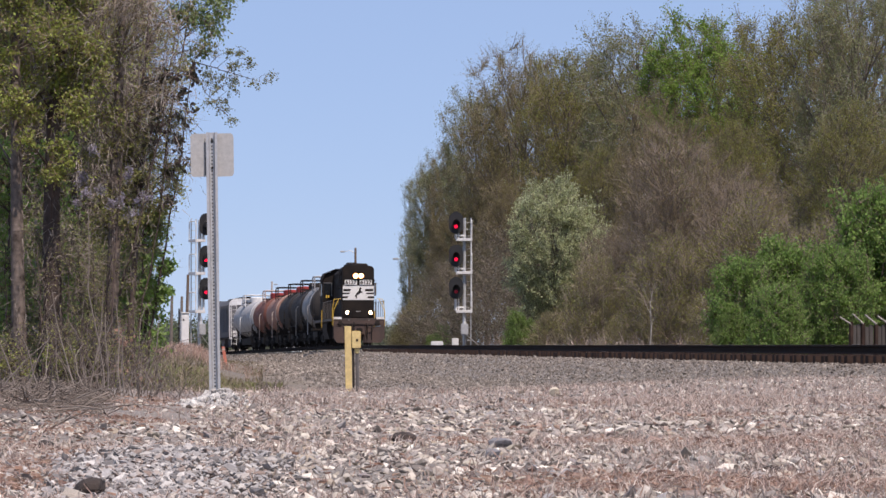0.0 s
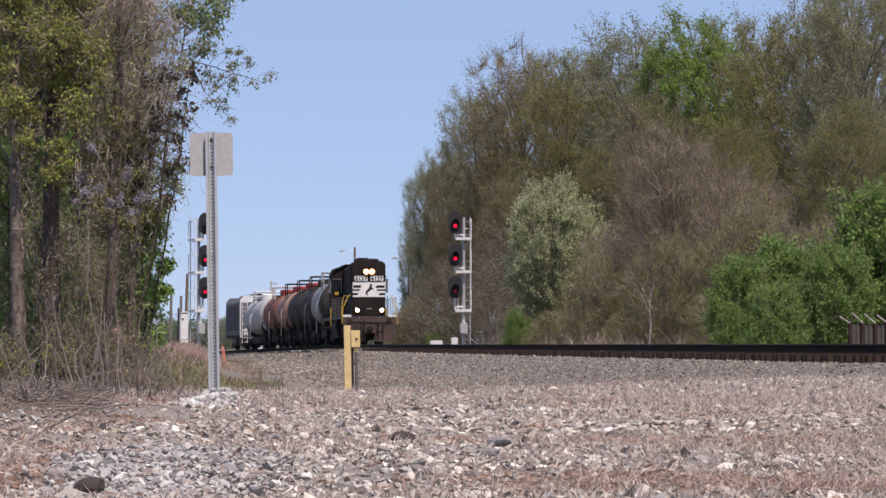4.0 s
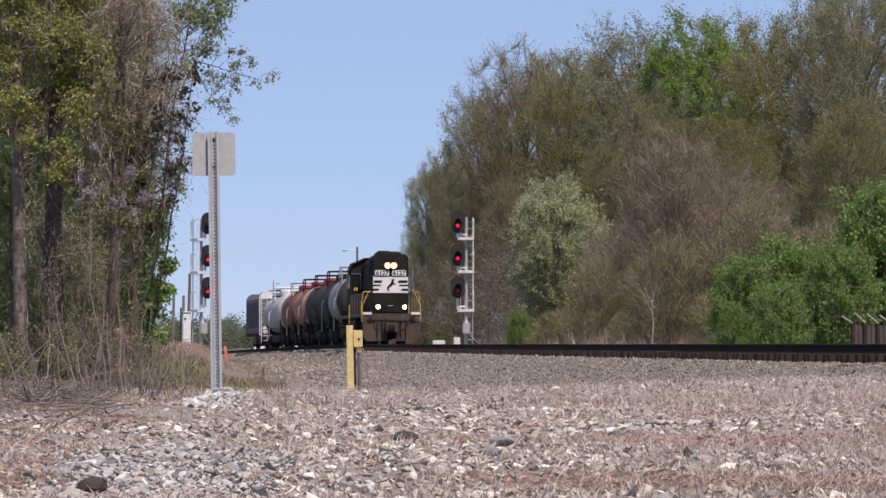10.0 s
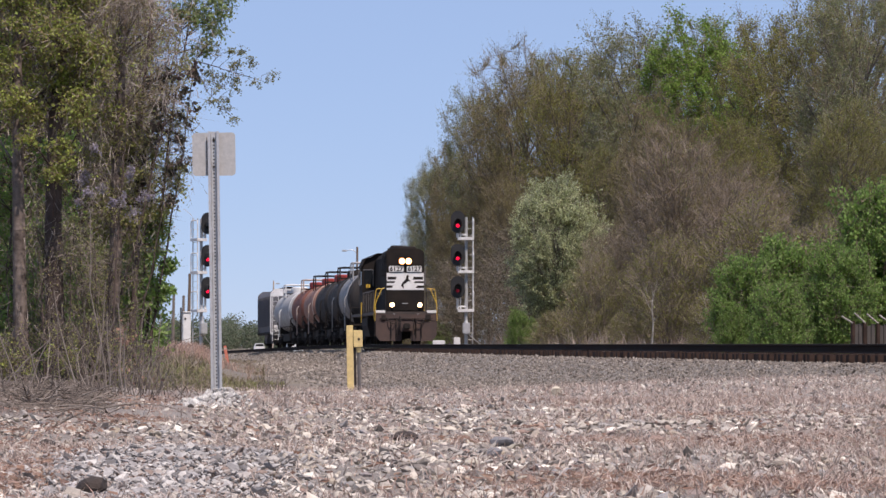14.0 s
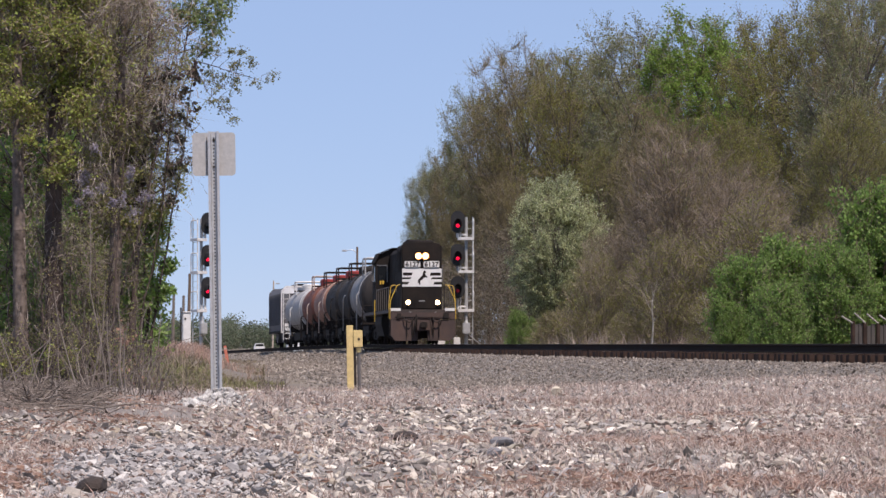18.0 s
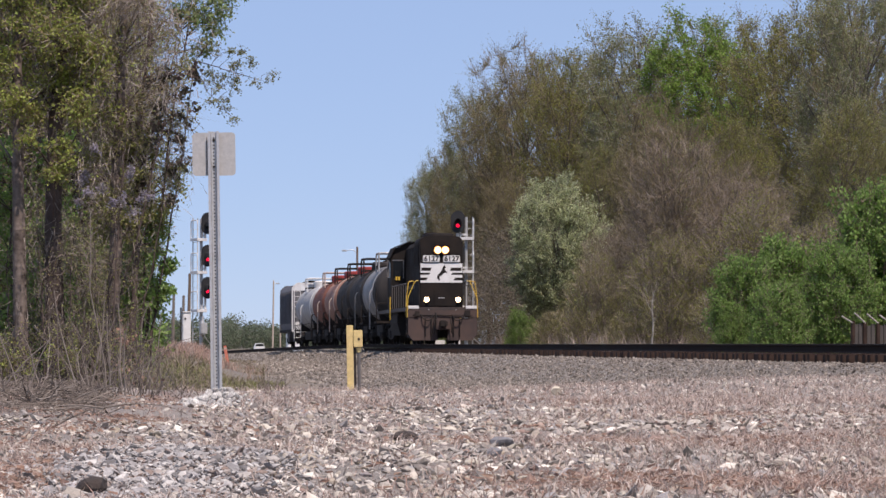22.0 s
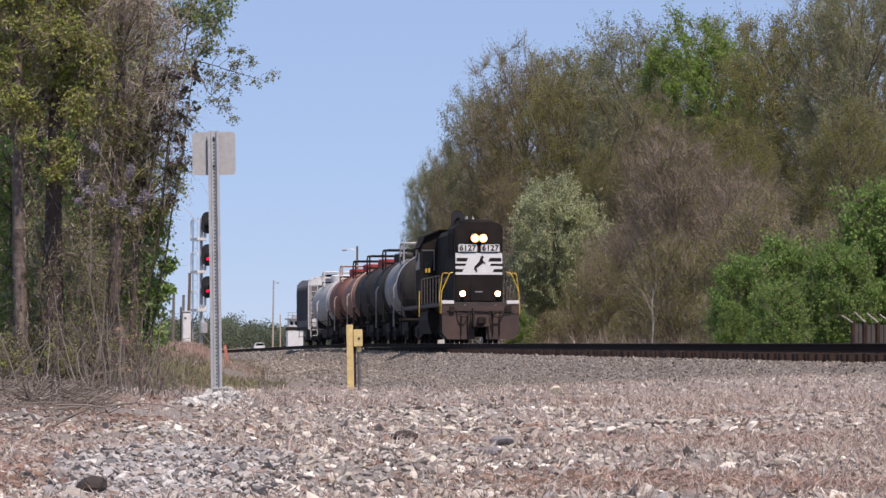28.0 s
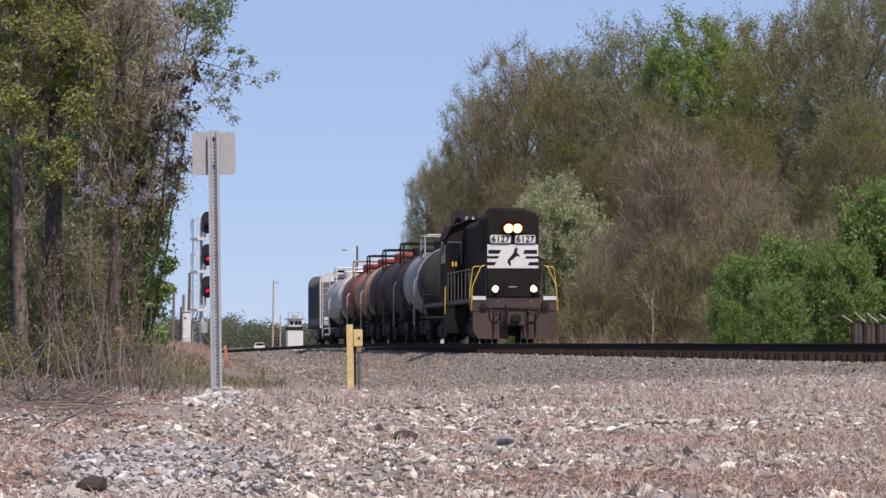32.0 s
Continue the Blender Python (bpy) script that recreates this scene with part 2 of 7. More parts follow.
M["straw_rust"] = island_mix("straw_rust", [(0.40, 0.265, 0.205), (0.30, 0.19, 0.15), (0.50, 0.36, 0.285), (0.24, 0.145, 0.115), (0.56, 0.45, 0.37)], 0.9, through_light=0.15)
M["gravel_blue"] = island_mix("gravel_blue", [(0.30, 0.288, 0.282), (0.38, 0.363, 0.345), (0.23, 0.222, 0.216), (0.14, 0.132, 0.128), (0.57, 0.545, 0.51), (0.27, 0.254, 0.243), (0.23, 0.172, 0.142), (0.42, 0.395, 0.362)], 0.9, 0.004, 70)
M["grass_green"] = island_mix("grass_green", [(0.16, 0.19, 0.06), (0.20, 0.22, 0.075), (0.24, 0.21, 0.10)], 0.9, through_light=0.2)
M["weed"] = island_mix("weed", [(0.22, 0.175, 0.13), (0.28, 0.225, 0.17), (0.19, 0.17, 0.095), (0.24, 0.185, 0.14), (0.16, 0.165, 0.075), (0.20, 0.155, 0.115)], 0.9, through_light=0.15)


def soil():
    """Fine gravel and dirt near, dry grass farther out, with green strips, all by broad and fine noise."""
    m, n, l, b = material("soil", 0.95)
    fine = noise_node(n, l, 55, 8, 0.75)
    mid = noise_node(n, l, 1.6, 6, 0.65)
    broad = noise_node(n, l, 0.22, 5, 0.6)
    grit = ramp(n, l, fine.outputs[0], [(0.32, (0.12, 0.103, 0.09)), (0.5, (0.235, 0.208, 0.182)), (0.68, (0.40, 0.365, 0.32))])
    earth = ramp(n, l, fine.outputs[0], [(0.3, (0.10, 0.06, 0.045)), (0.7, (0.27, 0.18, 0.14))])
    turf = ramp(n, l, fine.outputs[0], [(0.3, (0.10, 0.085, 0.055)), (0.7, (0.23, 0.19, 0.13))])
    c = mix(n, l, ramp(n, l, mid.outputs[0], [(0.48, (0, 0, 0)), (0.66, (0.8,) * 3)]), grit, earth)
    tc = n.new("ShaderNodeTexCoord")
    sp = n.new("ShaderNodeSeparateXYZ")
    l.new(tc.outputs["Object"], sp.inputs[0])
    far = n.new("ShaderNodeMapRange")
    far.inputs[1].default_value, far.inputs[2].default_value = 30, 60
    l.new(sp.outputs[1], far.inputs[0])
    cinder = ramp(n, l, fine.outputs[0], [(0.3, (0.10, 0.086, 0.072)), (0.7, (0.21, 0.18, 0.152))])
    grass = mix(n, l, ramp(n, l, broad.outputs[0], [(0.4, (0, 0, 0)), (0.6, (1, 1, 1))]), cinder, turf)
    c = mix(n, l, far.outputs[0], c, grass)
    slant = n.new("ShaderNodeMath")
    slant.operation = 'MULTIPLY_ADD'
    slant.inputs[1].default_value = 0.098
    l.new(sp.outputs[1], slant.inputs[0]), l.new(sp.outputs[0], slant.inputs[2])
    wood = n.new("ShaderNodeMapRange")
    wood.inputs[1].default_value, wood.inputs[2].default_value = 0.25, -0.25
    l.new(slant.outputs[0], wood.inputs[0])
    near = n.new("ShaderNodeMapRange")
    near.inputs[1].default_value, near.inputs[2].default_value = 15, 19
    l.new(sp.outputs[1], near.inputs[0])
    both = n.new("ShaderNodeMath")
    both.operation = 'MULTIPLY'
    l.new(wood.outputs[0], both.inputs[0]), l.new(near.outputs[0], both.inputs[1])
    mould = ramp(n, l, fine.outputs[0], [(0.3, (0.055, 0.04, 0.032)), (0.7, (0.17, 0.13, 0.105))])
    c = mix(n, l, both.outputs[0], c, mould)
    l.new(c, b.inputs["Base Color"])
    bump(n, l, b, fine.outputs[0], 0.8, 0.02)
    return m


def ballast_bed():
    m, n, l, b = material("ballast_bed", 0.95)
    tc = n.new("ShaderNodeTexCoord")
    v = n.new("ShaderNodeTexVoronoi")
    v.inputs["Scale"].default_value = 19
    l.new(tc.outputs["Object"], v.inputs["Vector"])
    sp = n.new("ShaderNodeSeparateColor")
    l.new(v.outputs["Color"], sp.inputs[0])
    tone = ramp(n, l, sp.outputs[0], [(0.05, (0.07, 0.062, 0.055)), (0.45, (0.165, 0.147, 0.125)), (0.8, (0.25, 0.225, 0.19)), (1.0, (0.42, 0.38, 0.32))])
    broad = noise_node(n, l, 2.2, 8, 0.75)
    c = mix(n, l, ramp(n, l, broad.outputs[0], [(0.42, (0, 0, 0)), (0.66, (0.65,) * 3)]), tone, (0.12, 0.10, 0.085))
    l.new(c, b.inputs["Base Color"])
    bump(n, l, b, v.outputs["Distance"], 0.9, 0.05)
    return m


M["soil"] = soil()
M["ballast_bed"] = ballast_bed()
# ---------------------------------------------------------------- building helpers
def part(name, bm, mat, parent=None, label="", smooth=False):
    me = bpy.data.meshes.new(name)
    bm.normal_update()
    bm.to_mesh(me)
    bm.free()
    if smooth:
        me.shade_smooth()
        me.set_sharp_from_angle(angle=radians(40))
    me.materials.append(mat)
    ob = new(name, me)
    if parent is not None:
        ob.parent = parent
    if label:
        ob["label"] = label
    return ob


def raw(name, verts, faces, mat, parent=None, smooth=False):
    """One mesh from arrays made by the code."""
    me = bpy.data.meshes.new(name)
    me.from_pydata(np.asarray(verts).tolist(), [], faces.tolist() if hasattr(faces, "tolist") else faces)
    me.update()
    if smooth:
        me.shade_smooth()
    me.materials.append(mat)
    ob = new(name, me)
    if parent is not None:
        ob.parent = parent
    return ob


def again(ob, parent, m):
    """A further piece on the mesh of ob."""
    o = new(ob.name.split(".")[0], ob.data)
    o.parent = parent
    o.matrix_basis = m
    return o


def box(bm, x0, x1, y0, y1, z0, z1, bevel=0.0, m=None):
    vs = [bm.verts.new((x, y, z)) for x in (x0, x1) for y in (y0, y1) for z in (z0, z1)]
    if m is not None:
        for v in vs:
            v.co = m @ v.co
    fs = [bm.faces.new([vs[i] for i in q]) for q in ((0, 1, 3, 2), (4, 6, 7, 5), (0, 4, 5, 1), (2, 3, 7, 6), (0, 2, 6, 4), (1, 5, 7, 3))]
    if bevel:
        bmesh.ops.bevel(bm, geom=list({e for f in fs for e in f.edges}), offset=bevel, segments=2, affect='EDGES', clamp_overlap=True)


def tube(bm, pts, r, seg=6, r1=None, closed=True):
    pts = [Vector(p) for p in pts]
    rings = []
    for i, p in enumerate(pts):
        d = (pts[min(i + 1, len(pts) - 1)] - pts[max(i - 1, 0)]).normalized()
        a = d.orthogonal().normalized() if abs(d.z) > 0.9 else d.cross(Vector((0, 0, 1))).normalized()
        b = d.cross(a)
        rr = r if r1 is None else r + (r1 - r) * i / (len(pts) - 1)
        rings.append([bm.verts.new(p + rr * (math.cos(k * math.tau / seg) * a + math.sin(k * math.tau / seg) * b)) for k in range(seg)])
    for A, B in zip(rings, rings[1:]):
        for k in range(seg):
            bm.faces.new((A[k], A[(k + 1) % seg], B[(k + 1) % seg], B[k]))
    if closed:
        bm.faces.new(rings[0][::-1]), bm.faces.new(rings[-1])


def lathe(bm, profile, seg=32, axis="X", m=None):
    """Turned form: profile of (along, radius)."""
    rings = []
    for a, r in profile:
        ring = []
        for k in range(seg if r > 1e-5 else 1):
            c, s = r * math.cos(k * math.tau / seg), r * math.sin(k * math.tau / seg)
            co = Vector((a, c, s) if axis == "X" else (s, a, c) if axis == "Y" else (c, s, a))
            ring.append(bm.verts.new(m @ co if m is not None else co))
        rings.append(ring)
    for A, B in zip(rings, rings[1:]):
        for k in range(seg):
            a0, a1, b0, b1 = A[k % len(A)], A[(k + 1) % len(A)], B[k % len(B)], B[(k + 1) % len(B)]
            vs = []
            for v in (a0, b0, b1, a1):
                if v not in vs:
                    vs.append(v)
            if len(vs) > 2:
                bm.faces.new(vs)
    for ring, flip in ((rings[0], True), (rings[-1], False)):
        if len(ring) > 2:
            bm.faces.new(ring[::-1] if flip else ring)


def slab(bm, outline, x0, x1, plane="YZ"):
    """A flat outline given depth along the third axis."""
    mk = (lambda p, t: (t, p[0], p[1])) if plane == "YZ" else (lambda p, t: (p[0], t, p[1])) if plane == "XZ" else (lambda p, t: (p[0], p[1], t))
    A = [bm.verts.new(mk(p, x0)) for p in outline]
    B = [bm.verts.new(mk(p, x1)) for p in outline]
    bm.faces.new(A[::-1]), bm.faces.new(B)
    for i in range(len(A)):
        j = (i + 1) % len(A)
        bm.faces.new((A[i], A[j], B[j], B[i]))


def bm_():
    return bmesh.new()


def bent(bm, pts, r, seg=6):
    """A pipe with rounded corners."""
    pts = [Vector(p) for p in pts]
    out = [pts[0]]
    for a, b, c in zip(pts, pts[1:], pts[2:]):
        k = min(0.12, (a - b).length * 0.4, (c - b).length * 0.4)
        p, q = b + (a - b).normalized() * k, b + (c - b).normalized() * k
        out += [p, (p + q + 2 * b) / 4, q]
    out.append(pts[-1])
    tube(bm, out, r, seg)


def scatter(name, mat, places, sizes, protos, squash=0.65, parent=None, rng=None):
    """Many loose stones in one mesh, each a turned and stretched copy of a chipped lump."""
    V, Fc = [], []
    base = 0
    n = len(places)
    pick = rng.integers(0, len(protos), n)
    ang = rng.uniform(0, math.tau, n)
    tilt = rng.normal(0, 0.35, (n, 2))
    stretch = rng.uniform(0.65, 1.35, (n, 3)) * np.array([1, 1, squash])
    for k, (pv, pf) in enumerate(protos):
        idx = np.where(pick == k)[0]
        if not len(idx):
            continue
        v = pv[None] * (sizes[idx, None] * stretch[idx])[:, None, :]
        c, s = np.cos(ang[idx])[:, None], np.sin(ang[idx])[:, None]
        x, y, z = v[..., 0] * c - v[..., 1] * s, v[..., 0] * s + v[..., 1] * c, v[..., 2]
        z = z + x * tilt[idx, 0:1] + y * tilt[idx, 1:2]
        v = np.stack([x, y, z], -1) + places[idx, None, :]
        V.append(v.reshape(-1, 3))
        f = pf[None] + (np.arange(len(idx)) * len(pv))[:, None, None] + base
        Fc.append(f.reshape(-1, 3))
        base += len(idx) * len(pv)
    return raw(name, np.concatenate(V), np.concatenate(Fc), mat, parent)


def lumps(count, rough, rng, subdivisions=1):
    out = []
    for _ in range(count):
        bm = bmesh.new()
        bmesh.ops.create_icosphere(bm, subdivisions=subdivisions, radius=0.5)
        v = np.array([p.co[:] for p in bm.verts])
        f = np.array([[q.index for q in t.verts] for t in bm.faces])
        bm.free()
        for _ in range(5):      # flat chips
            d = rng.normal(size=3)
            d /= np.linalg.norm(d)
            h = v @ d
            v = v - np.maximum(0, h - rng.uniform(0.22, 0.4))[:, None] * d
        out.append((v * (1 + rng.normal(0, rough, (len(v), 1))), f))
    return out


# ---------------------------------------------------------------- the line of the track
TRACK_U = np.arange(-420.0, 70.0, 1.0)
_th = -0.0949666 - 4.07702e-4 * TRACK_U - 4.40669e-6 * TRACK_U ** 2
_i0 = int(np.searchsorted(TRACK_U, 0.0))


def _run(v):
    c = np.concatenate([[0], np.cumsum((v[1:] + v[:-1]) / 2)])
    return c - c[_i0]


TRACK_X, TRACK_Y = 2.4815 - _run(np.sin(_th)), 127.2 - _run(np.cos(_th))
TRACK_Z = EYE_Z + 0.01 - np.minimum(0.85, 3.3e-5 * np.maximum(0, -TRACK_U - 60) ** 2)


def on_track(u, side=0.0, up=0.0):
    """Point at u metres along the line, side metres towards the right bank, up over the rail tops."""
    a = np.interp(u, TRACK_U, _th)
    return Vector((np.interp(u, TRACK_U, TRACK_X) + side * math.cos(a), np.interp(u, TRACK_U, TRACK_Y) - side * math.sin(a),
                   np.interp(u, TRACK_U, TRACK_Z) + up))


DEEP = 1.325        # the plan of the shelf was drawn for a shorter depth


def ground_z(x, y):
    """Height of the ground sheet: a low gravel shelf near the camera, a swale behind it, a flat beyond."""
    x, y = np.asarray(x, float), np.asarray(y, float) / DEEP
    s = np.clip((x / np.maximum(y, 4) - 0.0) / 0.15, 0, 1)
    crest = 21.5 + 11 * s * s * (3 - 2 * s)
    t = np.clip((y - crest) / 38, 0, 1)
    z = 0.638 - 0.84 * t * t * (3 - 2 * t) - 0.05 * np.clip((y - crest) / 8, 0, 1)
    z = z - 0.035 * np.clip((y - 12) / 8, 0, 1)
    rise = np.clip((26 - y) / 4, 0, 1) * np.clip((y - 2) / 2, 0, 1)
    z = z + rise * 0.016 * np.sin(x * 2.1 + 1.3 * np.sin(y * 1.5)) * np.sin(y * 2.2 + np.sin(x * 1.3))
    left = np.clip((-x / np.maximum(y, 4) - 0.09) / 0.05, 0, 1)
    far = np.clip((y * DEEP - 84) / 60, 0, 1)
    side = np.clip((-x / np.maximum(y * DEEP, 4) - 0.056) / 0.014, 0, 1) * np.clip((320 - y * DEEP) / 100, 0, 1)
    z = z + 0.95 * far * far * (3 - 2 * far) * side * side * (3 - 2 * side)
    return z + 0.06 * left * np.clip((y - 8) / 8, 0, 1) * np.clip((40 - y) / 12, 0, 1)


def build_ground():
    def steps(*spans):
        return np.concatenate([np.arange(a, b, d) for a, b, d in spans])
    ys = steps((-60, 4, 4), (4, 32, 0.16), (32, 84, 1.0), (84, 300, 6), (300, 1000, 50), (1000, 4400, 400))
    xs = steps((-3000, -400, 260), (-400, -40, 24), (-40, -7, 1.5), (-7, 7, 0.14), (7, 40, 1.5), (40, 400, 24), (400, 3001, 260))
    X, Y = np.meshgrid(xs, ys)
    Z = ground_z(X, Y)
    rng = np.random.default_rng(3)
    near = (Y < 34) & (Y > 3) & (abs(X) < 8)
    wob = rng.normal(0, 0.004, X.shape)
    Z = Z + near * wob
    n, k = X.shape
    idx = np.arange(n * k).reshape(n, k)
    f = np.stack([idx[:-1, :-1], idx[:-1, 1:], idx[1:, 1:], idx[1:, :-1]], -1).reshape(-1, 4)
    ob = raw("ground", np.stack([X, Y, Z], -1).reshape(-1, 3), f, M["soil"], smooth=True)
    tagged(ob, "gravelly dry soil with straw and grass strips", "ground", kind="structure")


def sweep(name, outline, us, mat, parent=None, smooth=False):
    """A section of (side, up) carried along the track."""
    V = [on_track(u, s, z)[:] for u in us for s, z in outline]
    k = len(outline)
    f = [(i * k + j, i * k + (j + 1) % k, (i + 1) * k + (j + 1) % k, (i + 1) * k + j) for i in range(len(us) - 1) for j in range(k)]
    f += [tuple(range(k))[::-1], tuple((len(us) - 1) * k + j for j in range(k))]
    return raw(name, V, f, mat, parent, smooth)


def build_track():
    us = list(np.arange(-400, 69, 3.0))
    bed = sweep("ballast_bed", [(-9.0, -1.75), (-8.4, -1.36), (-6.2, -1.26), (-4.4, -1.17), (-3.4, -1.0), (-2.0, -0.43), (-1.6, -0.37), (1.6, -0.37), (2.0, -0.43), (3.4, -1.0), (4.9, -1.75)], us, M["ballast_bed"])
    tagged(bed, "sloping bed of grey crushed stone ballast", "ballast", kind="structure")
    h = 0.185
    prof = [(-0.076, 0), (0.076, 0), (0.076, 0.011), (0.018, 0.03), (0.009, 0.05), (0.009, 0.13), (0.036, 0.145), (0.036, 0.178), (0.028, h),
            (-0.028, h), (-0.036, 0.178), (-0.036, 0.145), (-0.009, 0.13), (-0.009, 0.05), (-0.018, 0.03), (-0.076, 0.011)]
    for side in (-0.755, 0.755):
        rail = sweep("rail", [(side + a, b - h) for a, b in prof], us, M["rail"])
        tagged(rail, "rust-brown steel rail with a worn head", "rail", group="rails of the track", kind="structure")
        shine = sweep("running_surface", [(side - 0.024, 0.0015), (side + 0.024, 0.0015), (side + 0.024, -0.001), (side - 0.024, -0.001)], us, M["rail_top"], rail)
        shine["label"] = "polished running surface"
    # sleepers, each one an object on one mesh, those of the stretch nearest to the camera
    bm = bm_()
    box(bm, -0.115, 0.115, -1.30, 1.30, -0.18, 0.0, 0.012)
    sleepers = new("sleepers")
    tagged(sleepers, "dark creosoted timber sleepers in the ballast", "sleepers", kind="structure")
    first = part("sleeper", bm, M["tie"], sleepers)
    rng = random.Random(4)
    k = 0
    for u in np.arange(-60, 66, 0.53):
        p = on_track(u, rng.uniform(-0.04, 0.04), -0.206 - rng.uniform(0, 0.012))
        m = Matrix.Translation(p) @ Matrix.Rotation(heading(u) + rng.uniform(-0.02, 0.02), 4, 'Z')
        if k == 0:
            first.matrix_basis = m
        else:
            again(first, sleepers, m)
        k += 1


def heading(u):
    a = np.interp(u, TRACK_U, _th)
    return math.atan2(-math.cos(a), -math.sin(a))


build_ground()
build_track()
# ---------------------------------------------------------------- the train
# Each vehicle: origin at its middle, on the rail tops; +x forward, +y its left, z up.
def empty(name):
    e = new(name)
    e.empty_display_size = 0.3
    return e


WHEELS = []          # (wheelset, x on its car, radius)


def wheelset(car, x, r):
    ax = empty("wheelset")
    ax.parent = car
    ax.matrix_basis = pose(x, 0, r)
    bm = bm_()
    lathe(bm, [(-0.98, 0.07), (0.98, 0.07)], 10, "Y")
    part("axle", bm, M["steel_dark"], ax)
    for s in (-1, 1):
        bm = bm_()
        lathe(bm, [(s * 0.70, r + 0.025), (s * 0.73, r + 0.025), (s * 0.745, r), (s * 0.83, r - 0.003), (s * 0.83, r - 0.07), (s * 0.79, r - 0.09),
                   (s * 0.78, 0.14), (s * 0.85, 0.12), (s * 0.85, 0.0)][::(1 if s > 0 else -1)], 28, "Y")
        part("wheel", bm, M["steel_dark"], ax)
    WHEELS.append((ax, x, r))
    return ax


def truck(car, x, spread, r, three=False):
    """Side frames, bolster and springs of one truck, with its wheelsets."""
    xs = (-spread, 0, spread) if three else (-spread / 2, spread / 2)
    for dx in xs:
        wheelset(car, x + dx, r)
    bm = bm_()
    e = max(xs) + 0.3
    for s in (-1, 1):
        y = s * 1.02
        out = [(x - e, r - 0.12), (x - e + 0.25, r - 0.16), (x - 0.55, r - 0.28), (x + 0.55, r - 0.28), (x + e - 0.25, r - 0.16), (x + e, r - 0.12),
               (x + e, r + 0.16), (x + 0.6, r + 0.30), (x - 0.6, r + 0.30), (x - e, r + 0.16)]
        slab(bm, out, y - 0.07, y + 0.07, "XZ")
        for dx in xs:
            box(bm, x + dx - 0.15, x + dx + 0.15, y - 0.12, y + 0.12, r - 0.14, r + 0.14, 0.02)
        for k in (-0.18, 0, 0.18):
            lathe(bm, [(r - 0.2, 0.08), (r + 0.12, 0.08)], 10, "Z", Matrix.Translation((x + k, y + s * 0.05, 0)))
    box(bm, x - 0.2, x + 0.2, -1.05, 1.05, r + 0.02, r + 0.3)
    box(bm, x - e + 0.1, x + e - 0.1, -0.62, 0.62, r - 0.1, r + 0.12)
    part("truck_frame", bm, M["steel_dark"], car)


def coupler(car, x, s):
    bm = bm_()
    box(bm, *sorted((x - s * 0.95, x - s * 0.3)), -0.10, 0.10, 0.78, 0.96, 0.02)
    box(bm, *sorted((x - s * 0.34, x - s * 0.02)), -0.17, 0.13, 0.74, 1.02, 0.04)
    box(bm, *sorted((x - s * 0.14, x + s * 0.03)), 0.05, 0.16, 0.76, 1.0, 0.03)
    part("coupler", bm, M["steel_dark"], car)


def number_text(text, size, mat, parent, m):
    cu = bpy.data.curves.new("digits", 'FONT')
    cu.body, cu.size, cu.extrude, cu.align_x, cu.align_y = text, size, 0.004, 'CENTER', 'CENTER'
    cu.offset, cu.space_character = 0.009, 1.08
    tmp = new("digits_curve", cu)
    bpy.context.view_layer.update()
    me = bpy.data.meshes.new_from_object(tmp.evaluated_get(bpy.context.evaluated_depsgraph_get()))
    bpy.data.objects.remove(tmp)
    me.materials.clear()
    me.materials.append(mat)
    ob = new("road_number", me)
    ob.parent = parent
    ob.matrix_basis = m
    return ob


